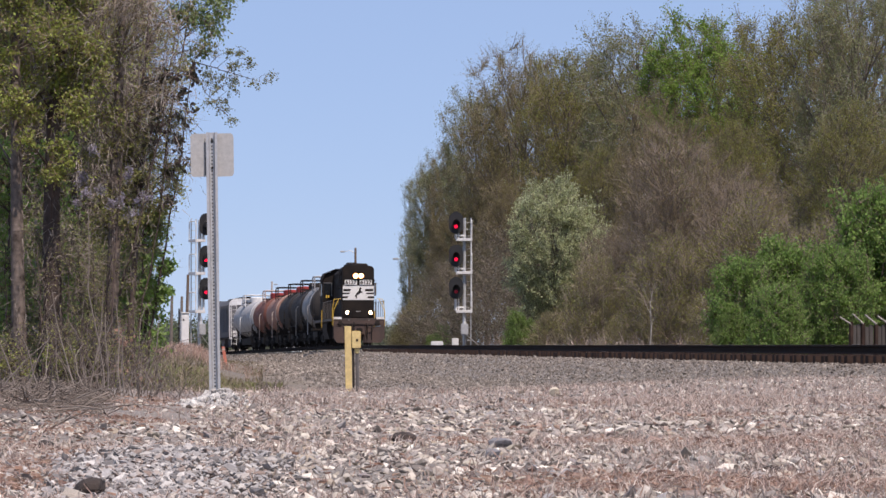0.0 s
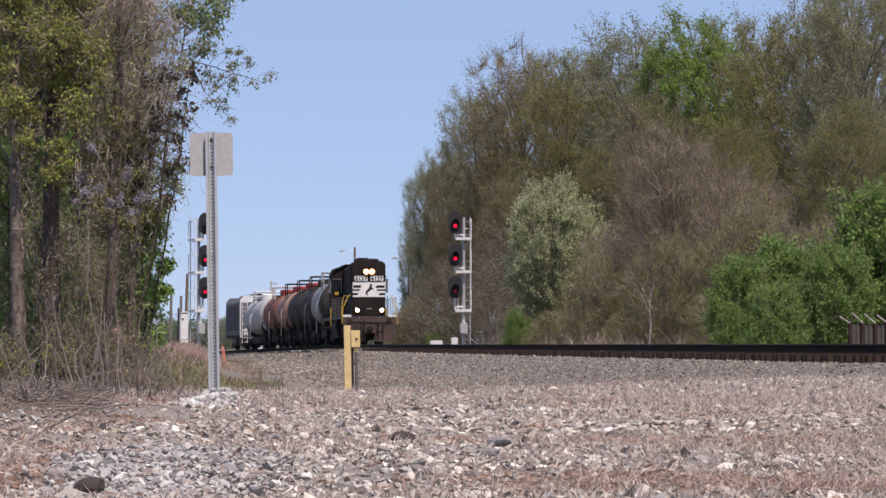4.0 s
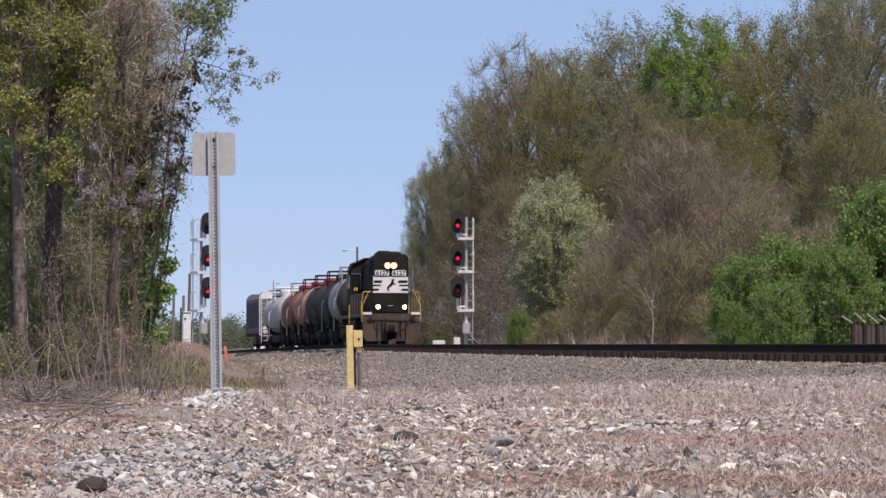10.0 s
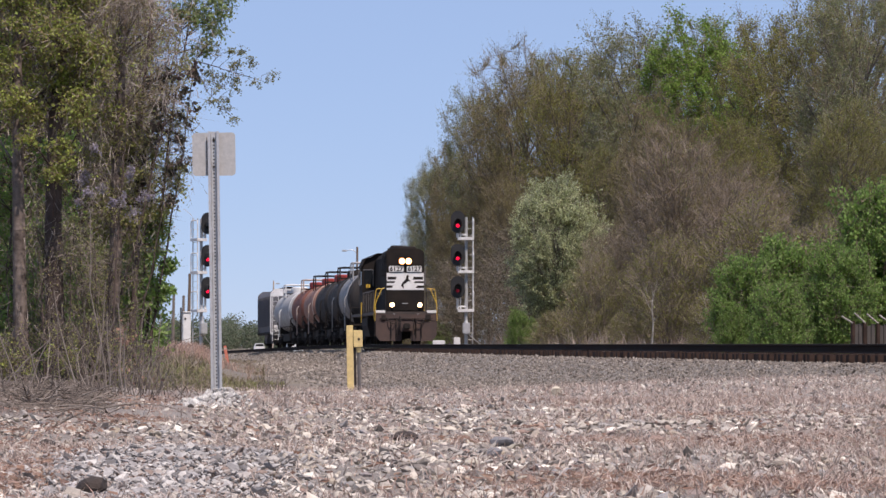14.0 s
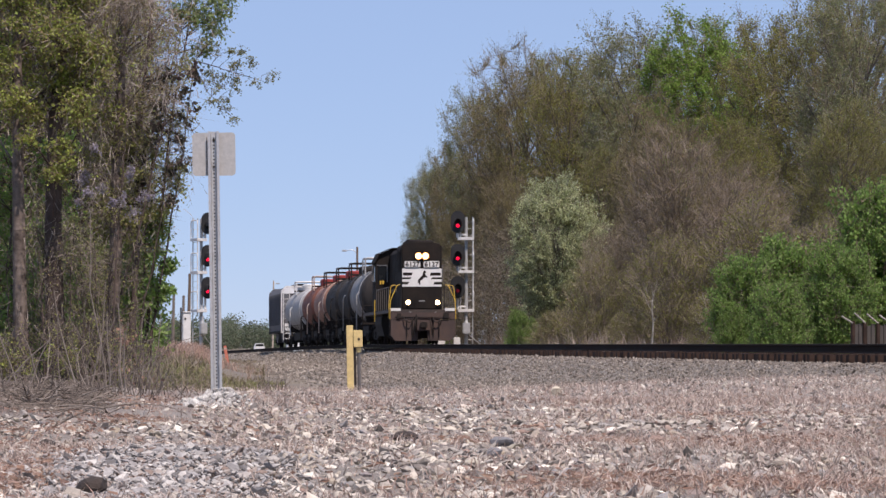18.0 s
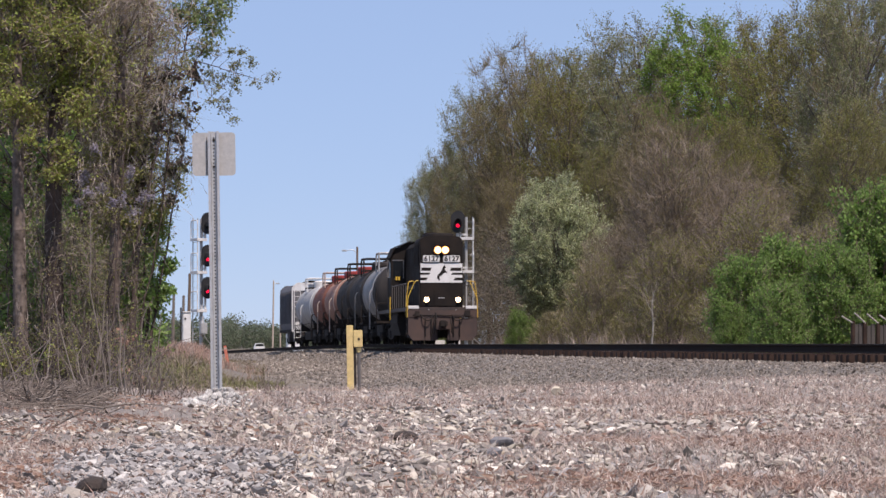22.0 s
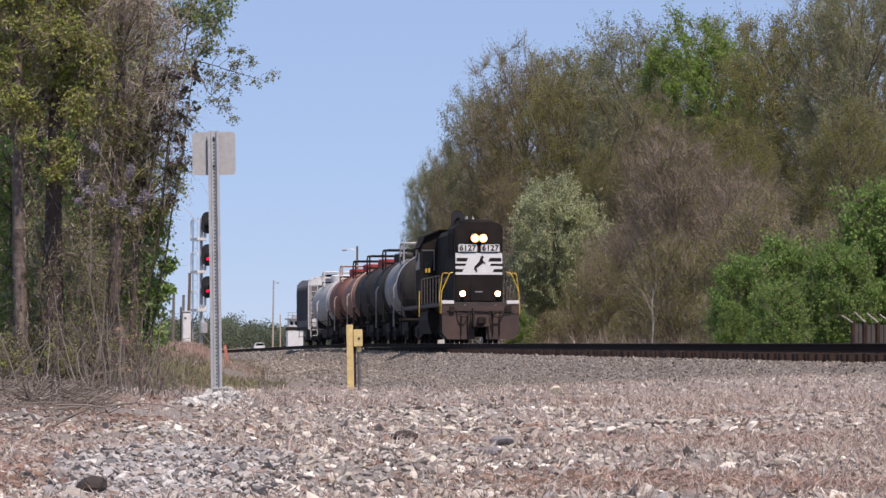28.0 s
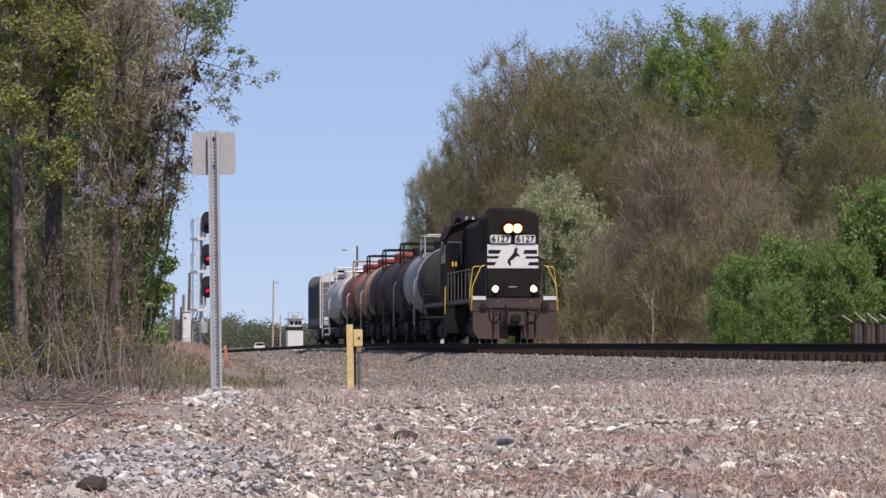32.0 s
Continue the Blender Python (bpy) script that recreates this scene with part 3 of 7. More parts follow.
def locomotive():
    car = empty("locomotive")
    tagged(car, "black six-axle diesel locomotive with white front stripes, headlights lit", "locomotive")
    blk, wht, frm = M["loco_black"], M["loco_white"], M["loco_frame"]
    # running board and underframe
    bm = bm_()
    box(bm, -9.75, 9.75, -1.50, 1.50, 1.44, 1.60, 0.02)
    box(bm, -9.6, 9.6, -0.55, 0.55, 0.95, 1.45, 0.03)
    part("underframe", bm, frm, car)
    # long hood, leading, with a shallow peaked roof
    hw = 0.93
    bm = bm_()
    out = [(-hw, 1.60), (hw, 1.60), (hw, 4.46), (hw - 0.06, 4.58), (hw - 0.20, 4.66), (hw - 0.45, 4.70), (-hw + 0.45, 4.70), (-hw + 0.20, 4.66), (-hw + 0.06, 4.58), (-hw, 4.46)]
    slab(bm, out, 6.10, 9.22, "YZ")
    bmesh.ops.bevel(bm, geom=[e for e in bm.edges if all(v.co.x > 9.2 for v in e.verts)], offset=0.05, segments=2, affect='EDGES')
    hood = part("radiator_hood", bm, blk, car)
    bm = bm_()
    out = [(-0.88, 1.60), (0.88, 1.60), (0.88, 4.30), (0.70, 4.52), (-0.70, 4.52), (-0.88, 4.30)]
    slab(bm, out, 0.60, 6.10, "YZ")
    long_hood = part("long_hood", bm, blk, car)
    for s in (-1, 1):
        bm = bm_()
        for k in range(11):
            box(bm, 6.45 + k * 0.21, 6.58 + k * 0.21, *sorted((s * 0.93, s * 0.965)), 3.35, 4.35, 0.008)
        part("radiator_grille", bm, M["steel_dark"], hood)
        for k in range(6):
            bm = bm_()
            box(bm, 0.75 + k * 0.88, 1.55 + k * 0.88, *sorted((s * 0.88, s * 0.905)), 1.75, 3.5, 0.008)
            door = part("hood_door", bm, blk, long_hood)
            bm = bm_()
            box(bm, 1.43 + k * 0.88, 1.48 + k * 0.88, *sorted((s * 0.905, s * 0.935)), 2.45, 2.62, 0.004)
            part("latch", bm, M["steel_worn"], door)
    for k in range(3):
        bm = bm_()
        lathe(bm, [(4.69, 0.62), (4.80, 0.60), (4.82, 0.5), (4.80, 0.0)], 24, "Z", Matrix.Translation((8.35 - 1.4 * k, 0, 0)))
        part("radiator_fan", bm, M["steel_dark"], hood)
    bm = bm_()
    lathe(bm, [(4.50, 0.5), (4.72, 0.48), (4.74, 0.4), (4.72, 0.0)], 20, "Z", Matrix.Translation((1.5, 0, 0)))
    part("dynamic_brake_fan", bm, M["steel_dark"], long_hood)
    bm = bm_()
    box(bm, 3.1, 4.3, -0.32, 0.32, 4.50, 4.98, 0.04)
    part("exhaust_stack", bm, M["steel_dark"], long_hood)
    # cab behind the long hood, full width, then the rear hood
    bm = bm_()
    out = [(-1.56, 1.60), (1.56, 1.60), (1.56, 3.95), (1.36, 4.38), (0.75, 4.64), (-0.75, 4.64), (-1.36, 4.38), (-1.56, 3.95)]
    slab(bm, out, -1.70, 0.60, "YZ")
    cab = part("cab", bm, blk, car)
    bm = bm_()
    out = [(-1.64, 3.93), (-1.42, 4.42), (-0.78, 4.68), (0.78, 4.68), (1.42, 4.42), (1.64, 3.93), (1.60, 3.93), (1.38, 4.39), (0.76, 4.645), (-0.76, 4.645), (-1.38, 4.39), (-1.60, 3.93)]
    slab(bm, out, -1.80, 0.75, "YZ")
    part("cab_roof", bm, blk, car)
    for s in (-1, 1):
        bm = bm_()
        box(bm, 0.598, 0.615, *sorted((s * 1.02, s * 1.46)), 3.05, 3.80, 0.006)
        part("cab_window", bm, M["glass_dark"], cab)
        bm = bm_()
        box(bm, 0.35, 0.42, *sorted((s * 1.62, s * 1.74)), 3.05, 3.85, 0.01)
        part("wind_deflector", bm, M["rail_dull"], cab)
        bm = bm_()
        box(bm, 0.602, 0.622, *sorted((s * 0.98, s * 1.02)), 3.0, 3.85)
        box(bm, 0.602, 0.622, *sorted((s * 0.98, s * 1.50)), 3.80, 3.85)
        part("window_trim", bm, M["steel_worn"], cab)
        for x0, x1 in ((-1.5, -0.75), (-0.6, 0.25)):
            bm = bm_()
            box(bm, x0, x1, *sorted((s * 1.562, s * 1.575)), 3.05, 3.75, 0.004)
            part("cab_window", bm, M["glass_dark"], cab)
        bm = bm_()
        box(bm, -1.6, 0.4, *sorted((s * 1.57, s * 1.80)), 3.80, 3.83)
        part("sunshade", bm, M["steel_dark"], cab)
        bm = bm_()
        box(bm, 0.60, 0.65, *sorted((s * 1.16, s * 1.24)), 2.90, 3.08, 0.01)
        box(bm, 0.60, 0.65, *sorted((s * 1.28, s * 1.36)), 2.90, 3.08, 0.01)
        part("marker_plate", bm, M["yellow_paint"], cab, "small yellow marker plates")
        bm = bm_()
        bent(bm, [(0.62, s * 1.60, 2.15), (0.62, s * 1.61, 1.9), (0.62, s * 1.61, 1.1)], 0.028)
        part("step_handrail", bm, M["yellow_paint"], car, "yellow step handrail")
        bm = bm_()
        bent(bm, [(-9.5, s * 1.54, 2.7), (-9.5, s * 1.56, 1.3), (-9.5, s * 1.56, 0.5)], 0.022)
        part("rear_handrail", bm, M["steel_dark"], car)
    bm = bm_()
    out = [(-0.9, 1.60), (0.9, 1.60), (0.9, 4.20), (0.62, 4.42), (-0.62, 4.42), (-0.9, 4.20)]
    slab(bm, out, -9.2, -1.70, "YZ")
    part("rear_hood", bm, blk, car)
    bm = bm_()
    box(bm, 0.65, 1.15, -1.4, -0.92, 1.6, 2.5, 0.03)
    part("electrical_cabinet", bm, blk, car)
    # fuel tank, air tanks
    bm = bm_()
    out = [(-1.40, 0.95), (-1.25, 0.40), (1.25, 0.40), (1.40, 0.95), (1.40, 1.32), (-1.40, 1.32)]
    slab(bm, out, -2.3, 2.3, "YZ")
    part("fuel_tank", bm, M["steel_dark"], car)
    for s in (-1, 1):
        bm = bm_()
        lathe(bm, [(-2.0, 0.0), (-2.0, 0.15), (2.0, 0.15), (2.0, 0.0)], 14, "X", Matrix.Translation((0, s * 1.2, 1.42)))
        part("air_reservoir", bm, M["steel_dark"], car)
    # plain filler blocks, added to close the bright gaps between the wheels
    for x0, x1 in ((-8.9, -2.5), (2.5, 9.2)):
        bm = bm_()
        box(bm, x0, x1, -0.62, 0.62, 0.28, 1.0, 0.05)
        part("gear_filler", bm, M["steel_dark"], car)
    for s in (-1, 1):
        bm = bm_()
        bent(bm, [(9.80, s * 0.95, 1.30), (9.95, s * 0.80, 1.05), (9.95, s * 0.55, 1.0), (9.82, s * 0.42, 1.28)], 0.024)
        part("jumper_hose", bm, M["steel_dark"], car)
        bm = bm_()
        bent(bm, [(9.80, s * 0.34, 1.20), (9.98, s * 0.36, 0.85), (9.96, s * 0.40, 0.45)], 0.028)
        part("brake_hose", bm, M["steel_dark"], car)
    truck(car, 6.05, 2.03, 0.508, True)
    truck(car, -6.05, 2.03, 0.508, True)
    # front plate with two brown plow halves and the gap for the coupler
    fx = 9.75
    bm = bm_()
    box(bm, fx - 0.03, fx + 0.05, -1.50, 1.50, 1.14, 1.46, 0.01)
    part("end_plate", bm, M["pilot_brown"], car)
    for s in (-1, 1):
        bm = bm_()
        slab(bm, [(s * 0.22, 0.16), (s * 1.28, 0.16), (s * 1.48, 0.42), (s * 1.48, 1.12), (s * 0.22, 1.12)][::s], fx, fx + 0.045, "YZ")
        part("pilot_plate", bm, M["pilot_brown"], car)
        bm = bm_()
        for y in (0.48, 0.74):
            tube(bm, [(fx + 0.08, s * y, 1.12), (fx + 0.14, s * y, 0.75), (fx + 0.10, s * y, 0.32)], 0.022, 6)
        part("air_hose", bm, M["steel_dark"], car)
        bm = bm_()
        box(bm, fx - 0.28, fx + 0.02, *sorted((s * 1.02, s * 1.50)), 1.602, 1.66, 0.01)
        box(bm, fx + 0.052, fx + 0.07, *sorted((s * 1.02, s * 1.48)), 1.53, 1.60, 0.008)
        part("step_edge", bm, M["loco_white"], car, "worn white step edge")
        bm = bm_()
        for z in (0.45, 0.82, 1.2):
            box(bm, fx - 0.32, fx - 0.02, *sorted((s * 1.30, s * 1.54)), z, z + 0.03)
        box(bm, fx - 0.34, fx - 0.32, *sorted((s * 1.28, s * 1.54)), 0.4, 1.6)
        part("side_steps", bm, M["loco_frame"], car)
        # handrails: yellow corner grips and stanchions
        bm = bm_()
        y = s * 1.53
        bent(bm, [(fx - 0.05, s * 1.05, 2.74), (fx - 0.02, s * 1.18, 2.72), (fx, s * 1.50, 2.0), (fx, s * 1.52, 1.15)], 0.02)
        bent(bm, [(fx - 0.45, s * 1.20, 2.72), (fx - 0.35, s * 1.44, 2.72), (fx - 0.35, s * 1.54, 1.9), (fx - 0.35, s * 1.54, 1.2)], 0.018)
        part("corner_handrail", bm, M["yellow_paint"], car, "yellow corner handrail")
        bm = bm_()
        bent(bm, [(0.7, y, 2.62), (9.3, y, 2.62)], 0.018)
        for x in np.arange(0.9, 9.2, 1.35):
            tube(bm, [(x, y, 1.6), (x, y, 2.62)], 0.018)
        part("side_handrail", bm, M["rail_dull"], car)
        # ditch lights
        bm = bm_()
        lathe(bm, [(fx - 0.30, 0.0), (fx - 0.30, 0.13), (fx - 0.02, 0.155), (fx, 0.15)], 20, "X", Matrix.Translation((0, s * 0.68, 1.92)))
        box(bm, fx - 0.25, fx - 0.15, s * 0.68 - 0.06, s * 0.68 + 0.06, 1.6, 1.8)
        dl = part("ditch_light", bm, blk, car)
        bm = bm_()
        lathe(bm, [(fx - 0.01, 0.118), (fx + 0.02, 0.085), (fx + 0.03, 0.0)], 20, "X", Matrix.Translation((0, s * 0.68, 1.92)))
        part("lens", bm, M["lamp_warm"], dl, "lit warm white lens")
        bm = bm_()
        lathe(bm, [(fx - 0.002, 0.150), (fx - 0.02, 0.118)], 20, "X", Matrix.Translation((0, s * 0.68, 1.92)))
        part("reflector_halo", bm, M["reflector_halo"], dl, "amber reflector ring, its glow standing in for the lamp halo")
        bm = bm_()
        tube(bm, [(fx - 0.12, s * 1.0, 1.62), (fx - 0.12, s * 1.0, 2.72)], 0.018)
        part("stanchion", bm, M["steel_dark"], car)
    bm = bm_()
    pts = [(fx + 0.02, -0.62 + 1.24 * t, 1.50 - 0.34 * math.sin(math.pi * t)) for t in np.linspace(0, 1, 9)]
    tube(bm, pts, 0.025)
    part("front_chain", bm, M["steel_worn"], car)
    bm = bm_()
    tube(bm, [(fx + 0.06, -0.3, 1.36), (fx + 0.22, -0.24, 0.9), (fx + 0.2, -0.15, 0.5)], 0.035)
    tube(bm, [(fx + 0.06, -1.3, 1.25), (fx + 0.1, 1.3, 1.25)], 0.018)
    box(bm, fx + 0.05, fx + 0.12, 0.95, 1.2, 1.2, 1.45, 0.01)
    box(bm, fx + 0.05, fx + 0.12, -1.2, -1.0, 1.2, 1.42, 0.01)
    part("uncoupling_gear", bm, M["steel_dark"], car)
    coupler(car, 10.49, 1), coupler(car, -10.49, -1)
    bm = bm_()
    box(bm, fx + 0.0, fx + 0.5, -0.3, 0.3, 0.62, 1.12, 0.04)
    part("draft_pocket", bm, M["pilot_brown"], car)
    # hood front: centre door, white panel with black stripes, number boards, headlight
    hx = 9.222
    bm = bm_()
    box(bm, hx, hx + 0.03, -0.32, 0.32, 1.65, 2.58, 0.012)
    part("hood_front_door", bm, blk, hood)
    bm = bm_()
    box(bm, hx + 0.03, hx + 0.036, -0.14, 0.14, 1.98, 2.02)
    part("door_sign", bm, M["rail_grey"], hood)
    bm = bm_()
    box(bm, hx + 0.002, hx + 0.012, -0.91, 0.91, 2.66, 3.50, 0.003)
    panel = part("stripe_panel", bm, wht, hood, "white painted panel")
    for s in (-1, 1):
        for k, (z0, z1, i, o) in enumerate(((3.17, 3.31, 0.36, 0.87), (3.00, 3.09, 0.42, 0.91), (2.76, 2.88, 0.53, 0.91))):
            bm = bm_()
            lean = 0.10
            d = -lean if s < 0 else lean
            slab(bm, [(s * i + (-0.12 if s < 0 else 0.0) - 0.0, z0), (s * o, z0), (s * o, z1), (s * i + (-0.12 if s < 0 else 0.0) + 0.06, z1)][::s], hx + 0.012, hx + 0.016, "YZ")
            part("stripe", bm, blk, panel)
    bm = bm_()       # plain leaning emblem
    em = [(0.134, 3.42), (0.20, 3.31), (0.145, 3.28), (0.167, 3.19), (0.25, 3.12), (0.235, 3.05), (0.18, 3.10), (0.087, 3.05), (0.007, 2.97), (-0.09, 2.92),
          (-0.06, 2.76), (-0.114, 2.745), (-0.168, 2.86), (-0.20, 2.82), (-0.18, 2.96), (-0.087, 3.07), (0.02, 3.19), (0.06, 3.34)][::-1]
    slab(bm, em, hx + 0.012, hx + 0.017, "YZ")
    part("emblem", bm, blk, panel, "plain dark emblem")
    for s in (-1, 1):
        bm = bm_()
        box(bm, hx, hx + 0.06, s * 0.44 - 0.37, s * 0.44 + 0.37, 3.53, 3.84, 0.05)
        board = part("number_board", bm, wht, hood, "white number board")
        number_text("6127", 0.30, blk, board, Matrix.Translation((hx + 0.064, s * 0.44, 3.685)) @ Matrix(((0, 0, 1, 0), (1, 0, 0, 0), (0, 1, 0, 0), (0, 0, 0, 1))))
    bm = bm_()
    box(bm, hx, hx + 0.10, -0.36, 0.36, 3.86, 4.30, 0.05)
    hl = part("headlight", bm, blk, hood)
    for s in (-1, 1):
        bm = bm_()
        lathe(bm, [(hx + 0.095, 0.128), (hx + 0.12, 0.09), (hx + 0.13, 0.0)], 20, "X", Matrix.Translation((0, s * 0.16, 4.07)))
        part("lens", bm, M["lamp_warm"], hl, "lit warm white lens")
        bm = bm_()
        lathe(bm, [(hx + 0.101, 0.165), (hx + 0.097, 0.128)], 20, "X", Matrix.Translation((0, s * 0.16, 4.07)))
        part("reflector_halo", bm, M["reflector_halo"], hl, "amber reflector ring, its glow standing in for the lamp halo")
    bm = bm_()
    for y in (-0.12, 0.0, 0.12):
        lathe(bm, [(-0.9, 0.03), (-0.55, 0.075), (-0.5, 0.08)], 10, "X", Matrix.Translation((0, y, 4.80)))
    box(bm, -1.0, -0.8, -0.2, 0.2, 4.66, 4.82, 0.02)
    part("air_horn", bm, M["steel_dark"], cab)
    return car


def tank_car(length, shell, label, band=None, dome="steel_dark", rails="rail_grey", strap=None, ladder="rail_grey", dome_at=1.0):
    """Tank car: shell with domed heads, dome, railed platform, ladders, sills, trucks."""
    car = empty("tank_car")
    tagged(car, label, "tank car", group="tank cars of the train")
    L = length / 2 - 0.75
    R, zc = 1.47, 2.55
    head = [(-L + 0.62 * (1 - math.cos(a)), R * math.sin(a)) for a in np.linspace(0, math.pi / 2, 7)]
    prof = head + [(x, R) for x in np.linspace(-L + 1.2, L - 1.2, 9)] + [(-x, r) for x, r in head[::-1]]
    bm = bm_()
    lathe(bm, prof, 40, "X", Matrix.Translation((0, 0, zc)))
    tank = part("tank", bm, M[shell], car, smooth=True)
    for x in np.linspace(-L + 0.62, L - 0.62, 5):      # plate seams
        bm = bm_()
        lathe(bm, [(x - 0.035, R + 0.001), (x - 0.03, R + 0.007), (x + 0.03, R + 0.007), (x + 0.035, R + 0.001)], 40, "X", Matrix.Translation((0, 0, zc)))
        part("weld_seam", bm, M[shell], tank, smooth=True)
    if band:
        bm = bm_()
        lathe(bm, [(band[0], R + 0.002), (band[0] + 0.01, R + 0.012), (band[1] - 0.01, R + 0.012), (band[1], R + 0.002)], 40, "X", Matrix.Translation((0, 0, zc)))
        part("painted_band", bm, M["tank_band"], tank, "pale grey painted band", smooth=True)
    if strap:
        for x in strap[1:]:
            bm = bm_()
            lathe(bm, [(x - 0.10, R + 0.002), (x - 0.09, R + 0.03), (x + 0.09, R + 0.03), (x + 0.10, R + 0.002)], 40, "X", Matrix.Translation((0, 0, zc)))
            part("strap", bm, M[strap[0]], tank, smooth=True)
    top = zc + R

    def frame_at(x, mat, box_mat, half=1.1, tall=0.52, deep=1.0):
        bm = bm_()
        for sx in (x - deep, x + deep):
            bent(bm, [(sx, -half, top - 0.42), (sx, -half, top + tall), (sx, half, top + tall), (sx, half, top - 0.42)], 0.045)
        for s in (-1, 1):
            tube(bm, [(x - deep, s * half, top + tall), (x + deep, s * half, top + tall)], 0.035)
            tube(bm, [(x - deep, s * half, top + tall * 0.5), (x + deep, s * half, top + tall * 0.5)], 0.022)
        part("railing", bm, M[mat], car)
        bm = bm_()
        box(bm, x - deep, x + deep, -half - 0.02, half + 0.02, top - 0.14, top - 0.08)
        part("platform", bm, M["steel_dark"], car)
        bm = bm_()
        lathe(bm, [(top - 0.15, 0.62), (top + 0.30, 0.62), (top + 0.36, 0.52), (top + 0.38, 0.0)], 24, "Z", Matrix.Translation((x, 0, 0)))
        part("dome", bm, M[box_mat], car, smooth=True)

    def ladder_at(x, s, mat):
        bm = bm_()
        for sx in (x - 0.25, x + 0.25):
            pts = [(sx, s * 1.60, 0.75), (sx, s * 1.60, 2.55), (sx, s * 1.50, 2.72), (sx, s * 1.42, 2.74)]
            bent(bm, pts, 0.018)
        for z in np.arange(1.1, 2.5, 0.33):
            tube(bm, [(x - 0.25, s * 1.60, z), (x + 0.25, s * 1.60, z)], 0.014)
        part("ladder", bm, M[mat], car)

    frame_at(dome_at, rails, dome)
    for s in (-1, 1):
        ladder_at(dome_at + 1.6, s, ladder)
        bm = bm_()
        tube(bm, [(-length / 2 + 0.6, s * 1.52, 1.42), (length / 2 - 0.6, s * 1.52, 1.42)], 0.022)
        for x in np.linspace(-length / 2 + 0.8, length / 2 - 0.8, 8):
            tube(bm, [(x, s * 1.52, 1.42), (x, s * 1.25, 1.05)], 0.012)
        part("side_grab_rail", bm, M["steel_dark"], car)
    bm = bm_()
    box(bm, -length / 2 + 0.35, length / 2 - 0.35, -0.38, 0.38, 0.78, 1.12, 0.02)
    for x in (-L + 1.4, L - 1.4):
        slab(bm, [(-1.1, 1.0), (1.1, 1.0), (1.35, 2.1), (0.9, 1.7), (0, 1.45), (-0.9, 1.7), (-1.35, 2.1)], x - 0.25, x + 0.25, "YZ")
    for s in (-1, 1):
        x0, x1 = sorted((s * (length / 2 - 1.3), s * (length / 2 - 0.4)))
        box(bm, x0, x1, -1.5, 1.5, 1.02, 1.12, 0.01)
    part("underframe", bm, M["steel_dark"], car)
    for s in (-1, 1):
        bm = bm_()
        x = s * (length / 2 - 0.45)
        for y in (-1.45, 1.45):
            for dx in (0, -s * 0.4):
                tube(bm, [(x + dx, y, 0.35), (x + dx, y, 1.1)], 0.022)
            for z in (0.4, 0.75):
                tube(bm, [(x, y, z), (x - s * 0.4, y, z)], 0.02)
        bent(bm, [(x, -1.45, 1.1), (x, -1.45, 2.0), (x, 1.45, 2.0), (x, 1.45, 1.1)], 0.025)
        part("end_steps", bm, M["steel_dark"], car)
        coupler(car, s * length / 2, s)
    bm = bm_()
    lathe(bm, [(-0.35, 0), (-0.35, 0.25), (0.35, 0.25), (0.35, 0)], 16, "X", Matrix.Translation((1.4, 0.7, 0.75)))
    box(bm, -0.25, 0.25, -0.28, 0.28, 0.45, 1.1, 0.05)
    # two plain side plates, added so the shaded space below stays solidly dark
    box(bm, -length / 2 + 3.3, length / 2 - 3.3, -0.95, -0.75, 0.42, 0.98, 0.04)
    box(bm, -length / 2 + 3.3, length / 2 - 3.3, 0.75, 0.95, 0.42, 0.98, 0.04)
    part("outlet_brake_and_filler", bm, M["steel_dark"], car)
    t = length / 2 - 2.1
    truck(car, t, 1.78, 0.457), truck(car, -t, 1.78, 0.457)
    return car


